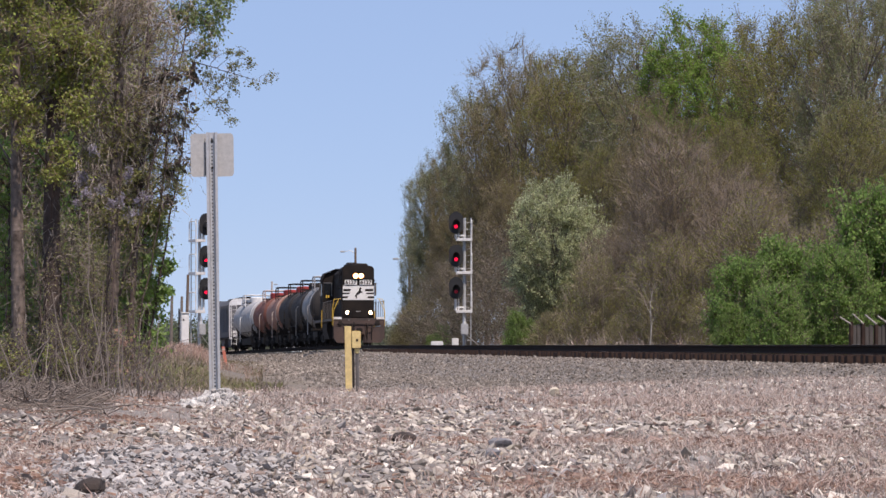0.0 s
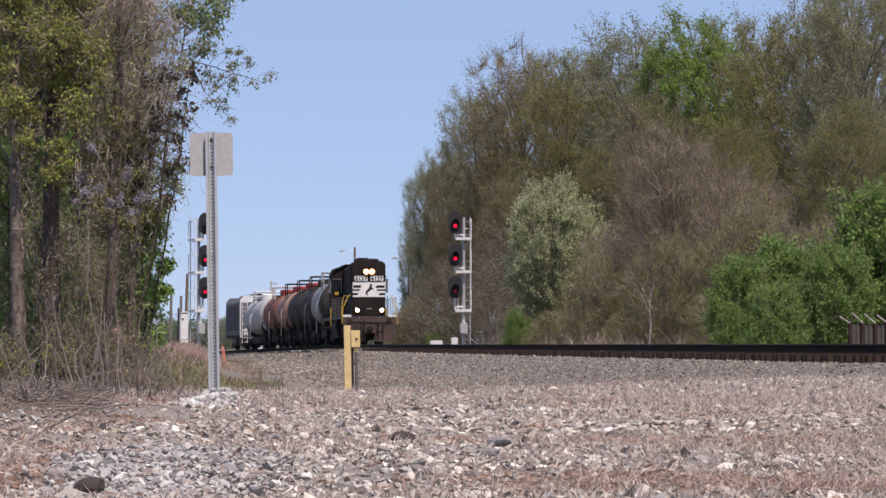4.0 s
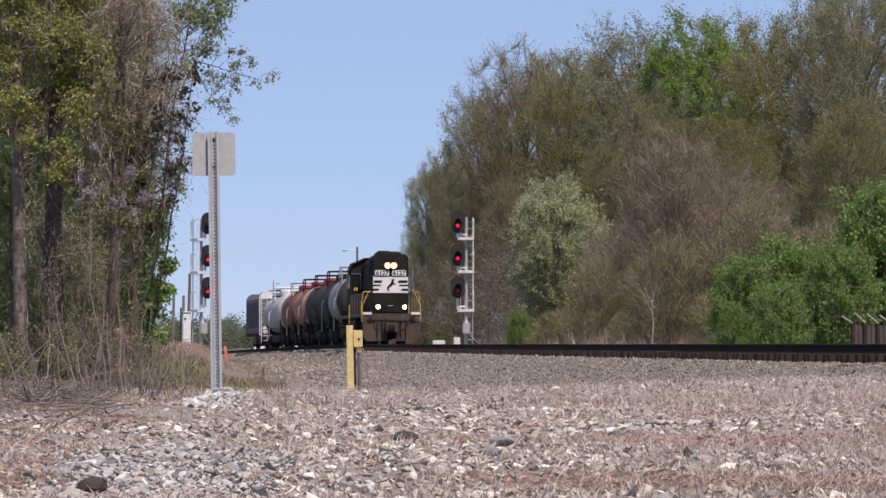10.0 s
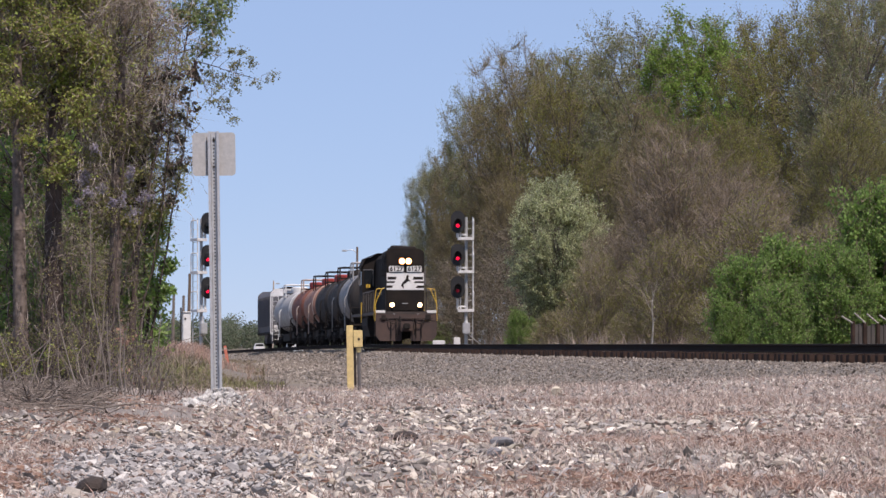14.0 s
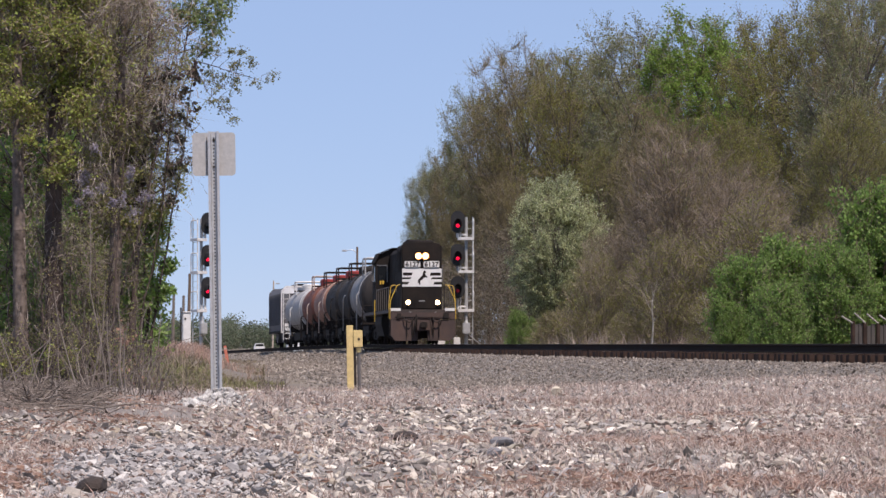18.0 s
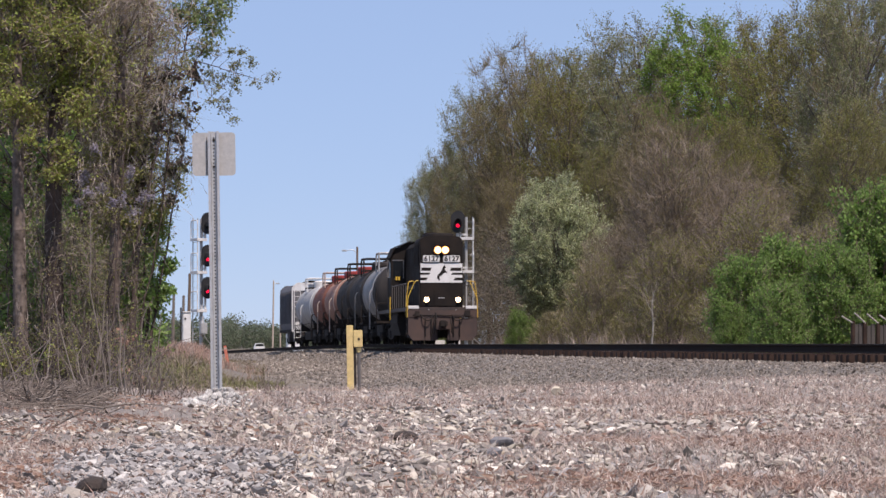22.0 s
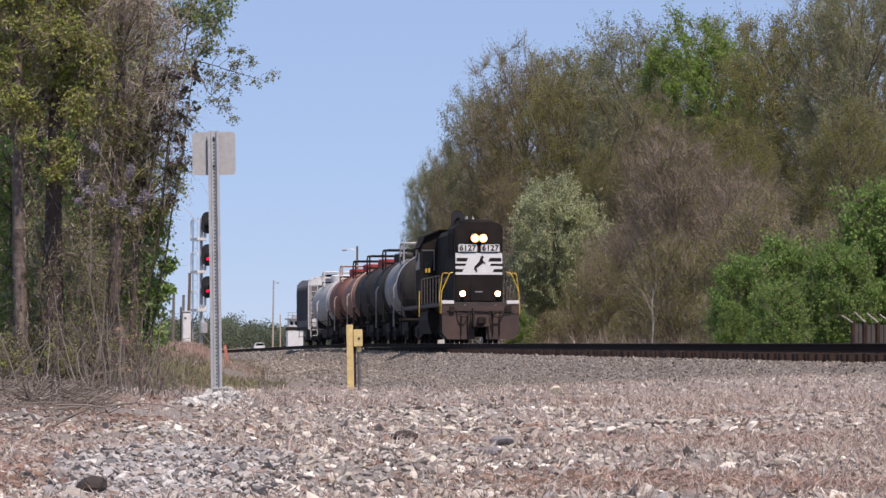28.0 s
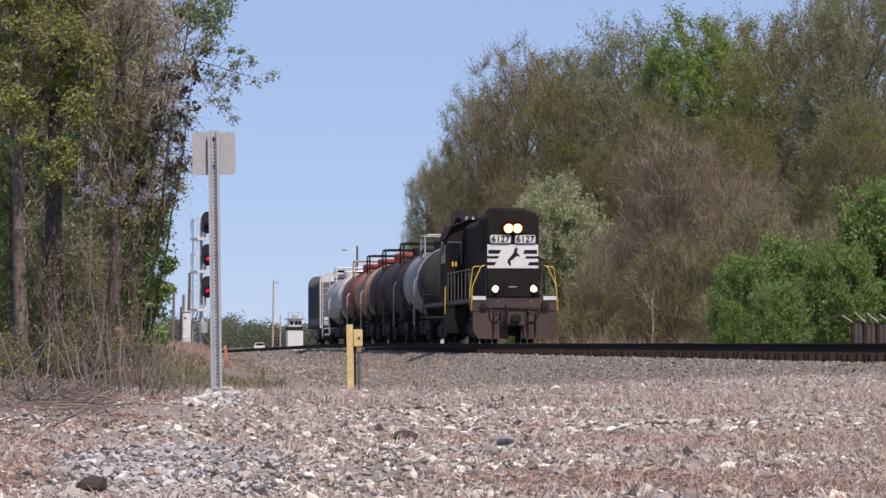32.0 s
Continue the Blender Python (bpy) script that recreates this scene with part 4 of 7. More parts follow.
def hopper_car(length):
    car = empty("hopper_car")
    tagged(car, "covered hopper car with dull grey sides and a white end", "hopper car")
    L = length / 2 - 0.8
    out = [(-1.45, 1.1), (1.45, 1.1), (1.57, 1.6), (1.57, 3.9), (1.36, 4.28), (0.7, 4.42), (-0.7, 4.42), (-1.36, 4.28), (-1.57, 3.9), (-1.57, 1.6)]
    bm = bm_()
    slab(bm, out, -L + 0.0, L - 0.9, "YZ")
    body = part("body", bm, M["hopper_side"], car)
    for s in (-1, 1):
        for k, x in enumerate(np.linspace(-L + 0.3, L - 1.2, 10)):
            bm = bm_()
            box(bm, x - 0.05, x + 0.05, *sorted((s * 1.571, s * 1.63)), 1.6, 3.85, 0.01)
            part("side_post", bm, M["hopper_side"], body)
        bm = bm_()
        box(bm, -L, L, *sorted((s * 1.45, s * 1.62)), 1.0, 1.18, 0.01)
        part("side_sill", bm, M["steel_dark"], car)
    for k in range(2):          # slope hoppers
        x = -L * 0.45 + k * L * 0.9
        bm = bm_()
        slab(bm, [(x - 1.7, 1.1), (x + 1.7, 1.1), (x + 0.5, 0.35), (x - 0.5, 0.35)], -1.2, 1.2, "XZ")
        part("discharge_hopper", bm, M["hopper_side"], car)
    bm = bm_()
    box(bm, -L + 0.4, L - 0.4, -0.35, 0.35, 4.56, 4.60)
    for x in np.linspace(-L + 0.6, L - 1.3, 9):
        box(bm, x - 0.05, x + 0.05, -0.5, 0.5, 4.42, 4.56)
    part("roof_walk", bm, M["steel_dark"], car)
    for x in np.linspace(-L + 1.5, L - 2.0, 5):
        bm = bm_()
        lathe(bm, [(4.40, 0.42), (4.54, 0.42), (4.58, 0.34), (4.58, 0.0)], 18, "Z", Matrix.Translation((x, 0, 0)))
        part("roof_hatch", bm, M["hopper_side"], body)
    # white end with frame, ladder and crossovers
    for s in (1, -1):
        bm = bm_()
        slab(bm, [(y * 0.97, z) for y, z in out if z > 2.0] , *sorted((s * (L - (0.85 if s > 0 else 0.0)), s * (L - (0.88 if s > 0 else -0.03)))), "YZ")
        part("end_sheet", bm, M["hopper_white" if s > 0 else "hopper_side"], car, "white end sheet" if s > 0 else "")
        bm = bm_()
        x = s * L
        for y in (-1.55, 1.55):
            box(bm, x - 0.05, x + 0.05, y - 0.04, y + 0.04, 1.0, 4.05, 0.01)
        for y0, y1, z0, z1 in ((-1.55, -1.2, 4.05, 4.38), (1.55, 1.2, 4.05, 4.38)):
            tube(bm, [(x, y0, z0), (x, y1, z1)], 0.07)
        box(bm, x - 0.06, x + 0.06, -1.2, 1.2, 4.32, 4.44, 0.01)
        box(bm, x - 0.05, x + 0.05, -1.5, 1.5, 1.0, 1.15, 0.01)
        part("end_frame", bm, M["rail_white" if s > 0 else "hopper_side"], car, "white end frame" if s > 0 else "")
        for y in (-1.2, 1.2):
            bm = bm_()
            for dy in (-0.22, 0.22):
                tube(bm, [(x + s * 0.08, y + dy, 0.5), (x + s * 0.08, y + dy, 4.3)], 0.025)
            for z in np.arange(0.6, 4.3, 0.36):
                tube(bm, [(x + s * 0.08, y - 0.22, z), (x + s * 0.08, y + 0.22, z)], 0.018)
            part("end_ladder", bm, M["rail_white" if s > 0 else "hopper_side"], car)
        coupler(car, s * length / 2, s)
    bm = bm_()
    box(bm, -length / 2 + 0.35, length / 2 - 0.35, -0.3, 0.3, 0.8, 1.12)
    part("centre_sill", bm, M["steel_dark"], car)
    bm = bm_()
    lathe(bm, [(L - 0.28, 0.0), (L - 0.28, 0.24), (L - 0.2, 0.26), (L - 0.18, 0.0)], 20, "X", Matrix.Translation((0.1, -1.15, 1.45)))
    part("brake_wheel", bm, M["rail_white"], car)
    t = length / 2 - 2.4
    truck(car, t, 1.78, 0.457), truck(car, -t, 1.78, 0.457)
    return car


# vehicles with their lengths, from the front
LOCO_LEN, HEAD_BACK = 20.98, 1.25
TANK_LEN, LONG_LEN, HOPPER_LEN = 11.72, 17.0, 13.0
loco = locomotive()
tanks = [
    tank_car(TANK_LEN, "tank_black", "short black tank car with broad pale grey band", band=(-5.0, 2.5), dome="tank_black", rails="rail_grey", strap=("rail_grey", 2.6)),
    tank_car(TANK_LEN, "tank_black", "short soot-black tank car with black railings and dome", dome="tank_black", rails="steel_dark", ladder="steel_worn"),
    tank_car(TANK_LEN, "tank_black", "short soot-black tank car with black railings and a red dome", dome="dome_red", rails="steel_dark", ladder="steel_dark"),
    tank_car(TANK_LEN, "tank_rust", "short brown tank car with a beige strap and red dome", dome="dome_red", rails="steel_dark", strap=("strap_beige", 4.4), ladder="strap_beige"),
    tank_car(TANK_LEN, "tank_oxide", "short rust-red tank car with pale railings and a red dome", dome="dome_red", rails="strap_beige", ladder="strap_beige"),
    tank_car(LONG_LEN, "tank_white", "long dirty white tank car with white strap and railings", dome="rail_white", rails="rail_white", strap=("rail_white", 7.0), ladder="rail_white", dome_at=-1.6),
]
hopper = hopper_car(HOPPER_LEN)
TRAIN = []
_back = -HEAD_BACK
for ob, n in [(loco, LOCO_LEN), *((k, TANK_LEN) for k in tanks[:-1]), (tanks[-1], LONG_LEN), (hopper, HOPPER_LEN)]:
    TRAIN.append((ob, _back + n / 2, 0.58 * n / 2 if n < 20 else 6.05))
    _back += n


def run(t):
    """Metres along the line of the headlight at t seconds."""
    d = 32.0 - t
    return -(3.02304 * d - 0.0260744 * d ** 2 + 6.774e-4 * d ** 3 - 8.4309e-6 * d ** 4)


def car_pose(u, half):
    a, b = on_track(u - half), on_track(u + half)
    d = b - a
    rot = Matrix.Rotation(math.atan2(d.y, d.x), 4, 'Z') @ Matrix.Rotation(-math.atan2(d.z, math.hypot(d.x, d.y)), 4, 'Y')
    return Matrix.Translation((a + b) / 2) @ rot


def motions():
    for ob, back, half in TRAIN:
        walk(ob, [(t, car_pose(run(t) - back, half)) for t in np.arange(0, 32.01, 1.0)])
    for ax, x, r in WHEELS:
        rows = []
        for k in range(129):
            t = k * 0.25
            rows.append((t, pose(x, 0, r, 0, math.degrees((run(t) - run(0)) / r) % 360, 0)))
        walk(ax, rows)
# ---------------------------------------------------------------- trackside things
def stand(x, y):
    return float(ground_z(x, y))


def road_sign():
    """Blank back of a small square sign on a perforated channel post."""
    x, y = -1.600, 25.44
    z = stand(x, y) - 0.04
    s = empty("sign_post")
    s.matrix_basis = Matrix.Translation((x, y, z)) @ Matrix.Rotation(radians(-0.85), 4, 'Y')
    tagged(s, "galvanised channel post with the blank grey back of a square sign", "sign")
    # channel section: open side with flanges towards the camera
    w, d, t = 0.040, 0.030, 0.004
    sec = [(-w, 0), (-w + 0.018, 0), (-w + 0.024, d), (w - 0.024, d), (w - 0.018, 0), (w, 0), (w, t), (w - 0.015, t), (w - 0.020, d + t), (-w + 0.020, d + t), (-w + 0.015, t), (-w, t)]
    bm = bm_()
    slab(bm, sec, 0, 1.95, "XY")
    part("post", bm, M["galvanised"], s)
    hole = None
    for k in range(74):
        m = Matrix.Translation((0, d - 0.0005, 0.05 + k * 0.0254))
        if hole is None:
            bm = bm_()
            box(bm, -0.0048, 0.0048, -0.001, 0.001, -0.0048, 0.0048)
            hole = part("hole", bm, M["signal_black"], s)
            hole.matrix_basis = m
        else:
            again(hole, s, m)
    bm = bm_()
    h, r = 0.153, 0.026
    out = []
    for cx, cz, a0 in ((h - r, h - r, 0), (-h + r, h - r, 90), (-h + r, -h + r, 180), (h - r, -h + r, 270)):
        for k in range(5):
            a = radians(a0 + k * 22.5)
            out.append((cx + r * math.cos(a), cz + r * math.sin(a)))
    slab(bm, out, d + t + 0.001, d + t + 0.0035, "XZ")
    plate = part("plate", bm, M["sign_back"], s)
    plate.matrix_basis = pose(0, 0, 1.79)
    # thin dark strip that paints the post's cast shadow on the plate
    bm = bm_()
    box(bm, -0.0515, -0.0485, d + t - 0.002, d + t + 0.001, 1.65, 1.91)
    part("post_shadow_line", bm, M["steel_dark"], s)
    for z in (1.70, 1.89):
        bm = bm_()
        lathe(bm, [(d - 0.006, 0.0), (d - 0.006, 0.009), (d, 0.009)], 8, "Y", Matrix.Translation((0, 0, z)))
        part("bolt", bm, M["steel_dark"], s)


def yellow_marker():
    x, y = -1.01, 39.7
    s = empty("marker_post")
    s.matrix_basis = Matrix.Translation((x, y, stand(x, y) - 0.02)) @ Matrix.Rotation(radians(-1.0), 4, 'Y')
    tagged(s, "chipped yellow marker board with a small box on a steel stake", "marker post")
    g = stand(x, y) - 0.02
    top = 1.0 + 39.7 * 34 / 6359 - g
    bm = bm_()
    box(bm, -0.045, 0.028, -0.012, 0.012, 0, top, 0.003)
    part("board", bm, M["marker_yellow"], s)
    bm = bm_()
    box(bm, 0.032, 0.132, -0.03, 0.03, top - 0.245, top - 0.055, 0.006)
    bx = part("box", bm, M["marker_yellow"], s)
    bm = bm_()
    lathe(bm, [(-0.034, 0.0), (-0.034, 0.014), (-0.029, 0.014)], 10, "Y", Matrix.Translation((0.092, 0, top - 0.155)))
    part("latch", bm, M["steel_dark"], bx)
    bm = bm_()
    lathe(bm, [(0, 0.019), (top - 0.24, 0.019)], 10, "Z", Matrix.Translation((0.088, 0.02, 0)))
    part("pipe", bm, M["rail_dull"], s)
    bm = bm_()
    lathe(bm, [(top - 0.30, 0.027), (top - 0.25, 0.027)], 10, "Z", Matrix.Translation((0.088, 0.02, 0)))
    part("collar", bm, M["marker_yellow"], s)
    bm = bm_()
    box(bm, 0.032, 0.056, 0.006, 0.03, 0, top - 0.2)
    part("stake", bm, M["steel_dark"], s)


def signal(x, y, z, turn, lit, flip=1, reach=0.42):
    """Three-head colour light signal on a mast with platforms and ladder."""
    s = empty("railway_signal")
    s.matrix_basis = pose(x, y, z, 0, 0, turn)
    tagged(s, "three-head railway signal on a galvanised mast, showing red", "signal", group="signals beside the track")
    bm = bm_()
    lathe(bm, [(0.4, 0.09), (7.2, 0.07), (7.22, 0.0)], 14, "Z")
    part("mast", bm, M["galvanised"], s)
    bm = bm_()
    box(bm, -0.3, 0.3, -0.3, 0.3, 0, 0.35, 0.03)
    box(bm, -0.2, 0.2, -0.2, 0.2, 0.35, 0.42)
    part("base", bm, M["rock_grey"], s)
    bm = bm_()
    box(bm, -0.18, 0.18, -0.35, -0.1, 1.52, 2.06, 0.03)
    part("junction_box", bm, M["galvanised"], s)
    bm = bm_()
    lathe(bm, [(2.06, 0.10), (2.2, 0.06), (2.4, 0.06)], 10, "Z", Matrix.Translation((0, -0.15, 0)))
    part("conduit", bm, M["galvanised"], s)
    # ladder beside the heads
    lx = 0.06 * flip
    bm = bm_()
    for dx in (0.0, 0.27 * flip):
        tube(bm, [(lx + dx, 0.25, 0.3 if dx else 2.4), (lx + dx, 0.25, 7.25)], 0.028)
    for zz in np.arange(0.6, 7.2, 0.32):
        tube(bm, [(lx, 0.25, zz), (lx + 0.27 * flip, 0.25, zz)], 0.010)
    part("ladder", bm, M["galvanised"], s)
    bm = bm_()
    tube(bm, [(lx + 0.27 * flip, -0.25, 2.7), (lx + 0.27 * flip, -0.25, 7.1)], 0.03)
    part("guard_rail", bm, M["rail_white"], s)
    for k, (zz, floor, state) in enumerate(zip((6.80, 5.20, 3.62), (6.17, 4.55, 2.66), lit)):
        hx = -reach * flip
        bm = bm_()
        # oval background
        out = [(0.35 * math.cos(a), 0.36 * math.sin(a) + (0.36 if math.sin(a) > 0 else 0.0)) for a in np.linspace(0, math.tau, 32, endpoint=False)]
        slab(bm, [(hx + p, zz + q) for p, q in out], -0.30, -0.28, "XZ")
        head = part("signal_head", bm, M["signal_black"], s)
        bm = bm_()
        box(bm, hx - 0.20, hx + 0.20, -0.28, 0.10, zz - 0.25, zz + 0.45, 0.06)
        part("housing", bm, M["signal_black"], head)
        bm = bm_()
        A, B, C, D = ([bm.verts.new((hx + r * math.cos(a), y, zz + 0.06 + (r * 1.5 if math.sin(a) > 0 else r) * math.sin(a))) for a in np.linspace(-e, math.pi + e, 15)]
                      for r, y, e in ((0.19, -0.30, 0.5), (0.195, -0.66, 0.05), (0.178, -0.65, 0.05), (0.172, -0.30, 0.5)))
        for P, Q in ((A, B), (B, C), (C, D)):
            for i in range(14):
                bm.faces.new((P[i], P[i + 1], Q[i + 1], Q[i]))
        part("hood", bm, M["signal_black"], head)
        bm = bm_()
        lathe(bm, [(-0.302, 0.088), (-0.34, 0.06), (-0.35, 0.0)][::-1], 18, "Y", Matrix.Translation((hx, 0, zz)))
        part("lens", bm, M[state] if state else M["glass_dark"], head, "glowing red lens" if state else "")
        # bracket and platform
        bm = bm_()
        tube(bm, [(hx, -0.05, floor + 0.05), (hx, -0.05, zz - 0.2)], 0.06)
        tube(bm, [(hx + 0.14 * flip, -0.05, floor + 0.05), (hx + 0.14 * flip, -0.05, zz - 0.15)], 0.03)
        box(bm, *sorted((hx - 0.06, 0.02)), -0.08, 0.05, floor + 0.16, floor + 0.24)
        part("bracket", bm, M["rail_white"], s)
        bm = bm_()
        box(bm, *sorted((hx + 0.02 * flip, lx + 0.32 * flip)), -0.30, 0.45, floor - 0.07, floor + 0.07, 0.01)
        part("work_platform", bm, M["rail_white"], s)
        bm = bm_()
        px_ = lx + 0.29 * flip
        bent(bm, [(px_, 0.42, floor), (px_, 0.42, floor + 0.95), (px_, -0.28, floor + 0.95), (px_, -0.28, floor)], 0.03)
        part("platform_rail", bm, M["rail_white"], s)
    bm = bm_()
    tube(bm, [(0.1, 0, 1.5), (1.9, 1.0, 0.05)], 0.02)
    part("guy_rod", bm, M["galvanised"], s)
    return s


def bungalow():
    """White equipment cabinet beside the far signal."""
    s = empty("equipment_cabinet")
    s.matrix_basis = pose(-12.6, 176, stand(-12.6, 176) - 0.05, 0, 0, 14)
    TOP = 2.60 - stand(-12.6, 176)
    tagged(s, "white metal railway equipment cabinet on a low base", "cabinet")
    bm = bm_()
    box(bm, -0.20, 0.20, -0.3, 0.3, 0.10, TOP, 0.03)
    part("body", bm, M["white_box"], s)
    bm = bm_()
    box(bm, -0.22, 0.22, -0.34, 0.34, TOP, TOP + 0.07, 0.02)
    part("roof", bm, M["rail_white"], s)
    bm = bm_()
    box(bm, -0.24, 0.24, -0.36, 0.36, -0.1, 0.10)
    part("plinth", bm, M["rock_grey"], s)
    bm = bm_()
    box(bm, -0.17, 0.17, -0.315, -0.3, 0.2, TOP - 0.1, 0.005)
    door = part("door", bm, M["white_box"], s)
    bm = bm_()
    lathe(bm, [(-0.33, 0.0), (-0.33, 0.05), (-0.315, 0.05)], 12, "Y", Matrix.Translation((-0.08, 0, TOP - 0.3)))
    part("vent", bm, M["steel_dark"], door)
    bm = bm_()
    box(bm, -0.30, -0.24, -0.2, -0.1, 0, TOP + 0.25)
    part("side_board", bm, M["steel_dark"], s)
    for x, y, top, mat in ((-12.98, 183, 4.6, "wood_pole"), (-14.43, 199, 3.7, "wood_grey"), (-14.9, 198, 3.75, "wood_grey")):
        p = empty("wooden_post")
        p.matrix_basis = pose(x, y, stand(x, y), 0, 1.2, 0)
        tagged(p, "weathered wooden post near the equipment cabinet", "post")
        bm = bm_()
        top -= stand(x, y)
        lathe(bm, [(0, 0.10), (top, 0.07), (top + 0.02, 0.0)], 10, "Z")
        part("shaft", bm, M[mat], p)


def orange_marker():
    s = empty("orange_marker")
    x, y = -10.3, 176
    s.matrix_basis = Matrix.Translation((x - 0.2, y, stand(x, y))) @ Matrix.Rotation(radians(-9), 4, 'Y')
    tagged(s, "orange plastic marker stake leaning beside the ballast", "marker stake")
    bm = bm_()
    slab(bm, [(-0.07, 0), (0.07, 0), (0.07, 1.12), (0.05, 1.16), (-0.05, 1.16), (-0.07, 1.12)], -0.012, 0.012, "XZ")
    part("stake", bm, M["marker_orange"], s)
    bm = bm_()
    box(bm, -0.072, 0.072, -0.016, 0.016, 0.98, 1.06)
    part("collar", bm, M["strap_beige"], s)


def pole(x, y, height, lamp=0.0, arm=None, r=0.13, lean=0.0, label="", mat="wood_pole"):
    s = empty("utility_pole")
    s.matrix_basis = Matrix.Translation((x, y, stand(x, y))) @ Matrix.Rotation(radians(lean), 4, 'Y')
    tagged(s, label, "pole", group="poles beyond the track")
    bm = bm_()
    lathe(bm, [(0, r), (height, r * 0.75), (height + 0.03, 0)], 12, "Z")
    part("shaft", bm, M[mat], s)
    if lamp:
        bm = bm_()
        bent(bm, [(0, 0, height - 0.6), (lamp * 0.5, 0, height - 0.25), (lamp, 0, height - 0.35)], 0.035)
        part("lamp_arm", bm, M["galvanised"], s)
        bm = bm_()
        e = math.copysign(0.55, lamp)
        box(bm, *sorted((lamp, lamp + e)), -0.12, 0.12, height - 0.46, height - 0.28, 0.06)
        part("lamp_head", bm, M["galvanised"], s)
    if arm:
        bm = bm_()
        box(bm, -0.9, 0.9, -0.06, 0.06, height - 0.7, height - 0.55)
        part("cross_arm", bm, M["wood_grey"], s)
        for k in (-0.8, -0.3, 0.3, 0.8):
            bm = bm_()
            lathe(bm, [(height - 0.55, 0.04), (height - 0.40, 0.06), (height - 0.35, 0.02)], 8, "Z", Matrix.Translation((k, 0, 0)))
            part("insulator", bm, M["glass_dark"], s)
    return s


def hut():
    """Small white two-stage structure with a dark band and roof railing."""
    s = empty("white_hut")
    x, y = -16.4, 397
    s.matrix_basis = pose(x, y, stand(x, y), 0, 0, 6)
    tagged(s, "white flat-roofed trackside hut with a dark window band and roof railing", "hut")
    bm = bm_()
    box(bm, -0.85, 0.85, -1.5, 1.5, 0, 2.75, 0.02)
    part("wall", bm, M["white_box"], s)
    bm = bm_()
    box(bm, -0.87, 0.87, -1.52, 1.52, 2.75, 3.15)
    part("dark_band", bm, M["steel_dark"], s)
    bm = bm_()
    box(bm, -0.7, 0.7, -1.4, 1.4, 3.15, 3.95, 0.02)
    part("upper_wall", bm, M["white_box"], s)
    for k in (-0.42, 0.1, 0.5):
        bm = bm_()
        box(bm, k - 0.16, k + 0.16, -1.41, -1.40, 3.35, 3.75)
        part("window", bm, M["glass_dark"], s)
    bm = bm_()
    box(bm, -1.0, 1.0, -1.7, 1.7, 3.95, 4.1, 0.03)
    part("roof", bm, M["rail_grey"], s)
    bm = bm_()
    for px in (-0.8, -0.3, 0.3, 0.8):
        tube(bm, [(px, -1.5, 4.1), (px, -1.5, 4.75)], 0.03)
    tube(bm, [(-0.8, -1.5, 4.75), (0.8, -1.5, 4.75)], 0.03)
    tube(bm, [(-0.8, -1.5, 4.42), (0.8, -1.5, 4.42)], 0.025)
    lathe(bm, [(4.1, 0.35), (4.4, 0.3), (4.5, 0.0)], 12, "Z")
    part("roof_railing", bm, M["rail_grey"], s)
    bm = bm_()
    box(bm, -0.35, 0.3, -1.515, -1.5, 0.05, 2.05)
    part("door", bm, M["rail_white"], s)


def parked_car():
    s = empty("parked_car")
    x, y = -31.5, 616
    s.matrix_basis = pose(x, y, stand(x, y), 0, 0, 5)
    tagged(s, "white car parked far off beyond the track", "car")
    bm = bm_()
    slab(bm, [(-0.88, 0.3), (0.88, 0.3), (0.9, 0.8), (0.82, 0.95), (0.62, 1.42), (0.5, 1.48), (-0.5, 1.48), (-0.62, 1.42), (-0.82, 0.95), (-0.9, 0.8)], -2.3, 2.3, "XZ")
    part("body", bm, M["white_box"], s)
    bm = bm_()
    slab(bm, [(-0.72, 0.98), (0.72, 0.98), (0.58, 1.36), (-0.58, 1.36)], -2.31, -2.30, "XZ")
    part("windscreen", bm, M["glass_dark"], s)
    for px in (-0.75, 0.75):
        for py in (-1.5, 1.5):
            bm = bm_()
            lathe(bm, [(px - 0.1, 0.0), (px - 0.1, 0.34), (px + 0.1, 0.34), (px + 0.1, 0.0)], 16, "X", Matrix.Translation((0, py, 0.34)))
            part("wheel", bm, M["steel_dark"], s)


def timber_bulkhead():
    """Dark weathered timber crib with slanting pale braces on top."""
    s = empty("timber_bulkhead")
    x, y = 12.35, 102
    s.matrix_basis = pose(x, y, stand(x, y), 0, 0, 4)
    tagged(s, "weathered dark timber bulkhead with pale slanting braces", "bulkhead")
    g = stand(x, y)
    top = 1.66 - g
    rng = random.Random(6)
    for k in range(8):
        bm = bm_()
        d = rng.uniform(-0.10, 0.03)
        box(bm, -0.80 + k * 0.36, -0.70 + k * 0.36, -0.12, 0.10, 0, top + d, 0.02, m=Matrix.Rotation(rng.uniform(-0.02, 0.02), 4, 'Y'))
        part("upright", bm, M["tie"], s)
        for j in range(2):
            bm = bm_()
            box(bm, -0.70 + k * 0.36 + j * 0.13, -0.58 + k * 0.36 + j * 0.13, -0.06, 0.06, 0, top - rng.uniform(0.02, 0.16), 0.015)
            part("plank", bm, M["wood_dark"], s)
        bm = bm_()
        tube(bm, [(-1.06 + k * 0.36, -0.1, top + rng.uniform(0.14, 0.26)), (-0.74 + k * 0.36, -0.1, top - 0.06)], 0.026, 5)
        part("brace", bm, M["bark_pale"], s)


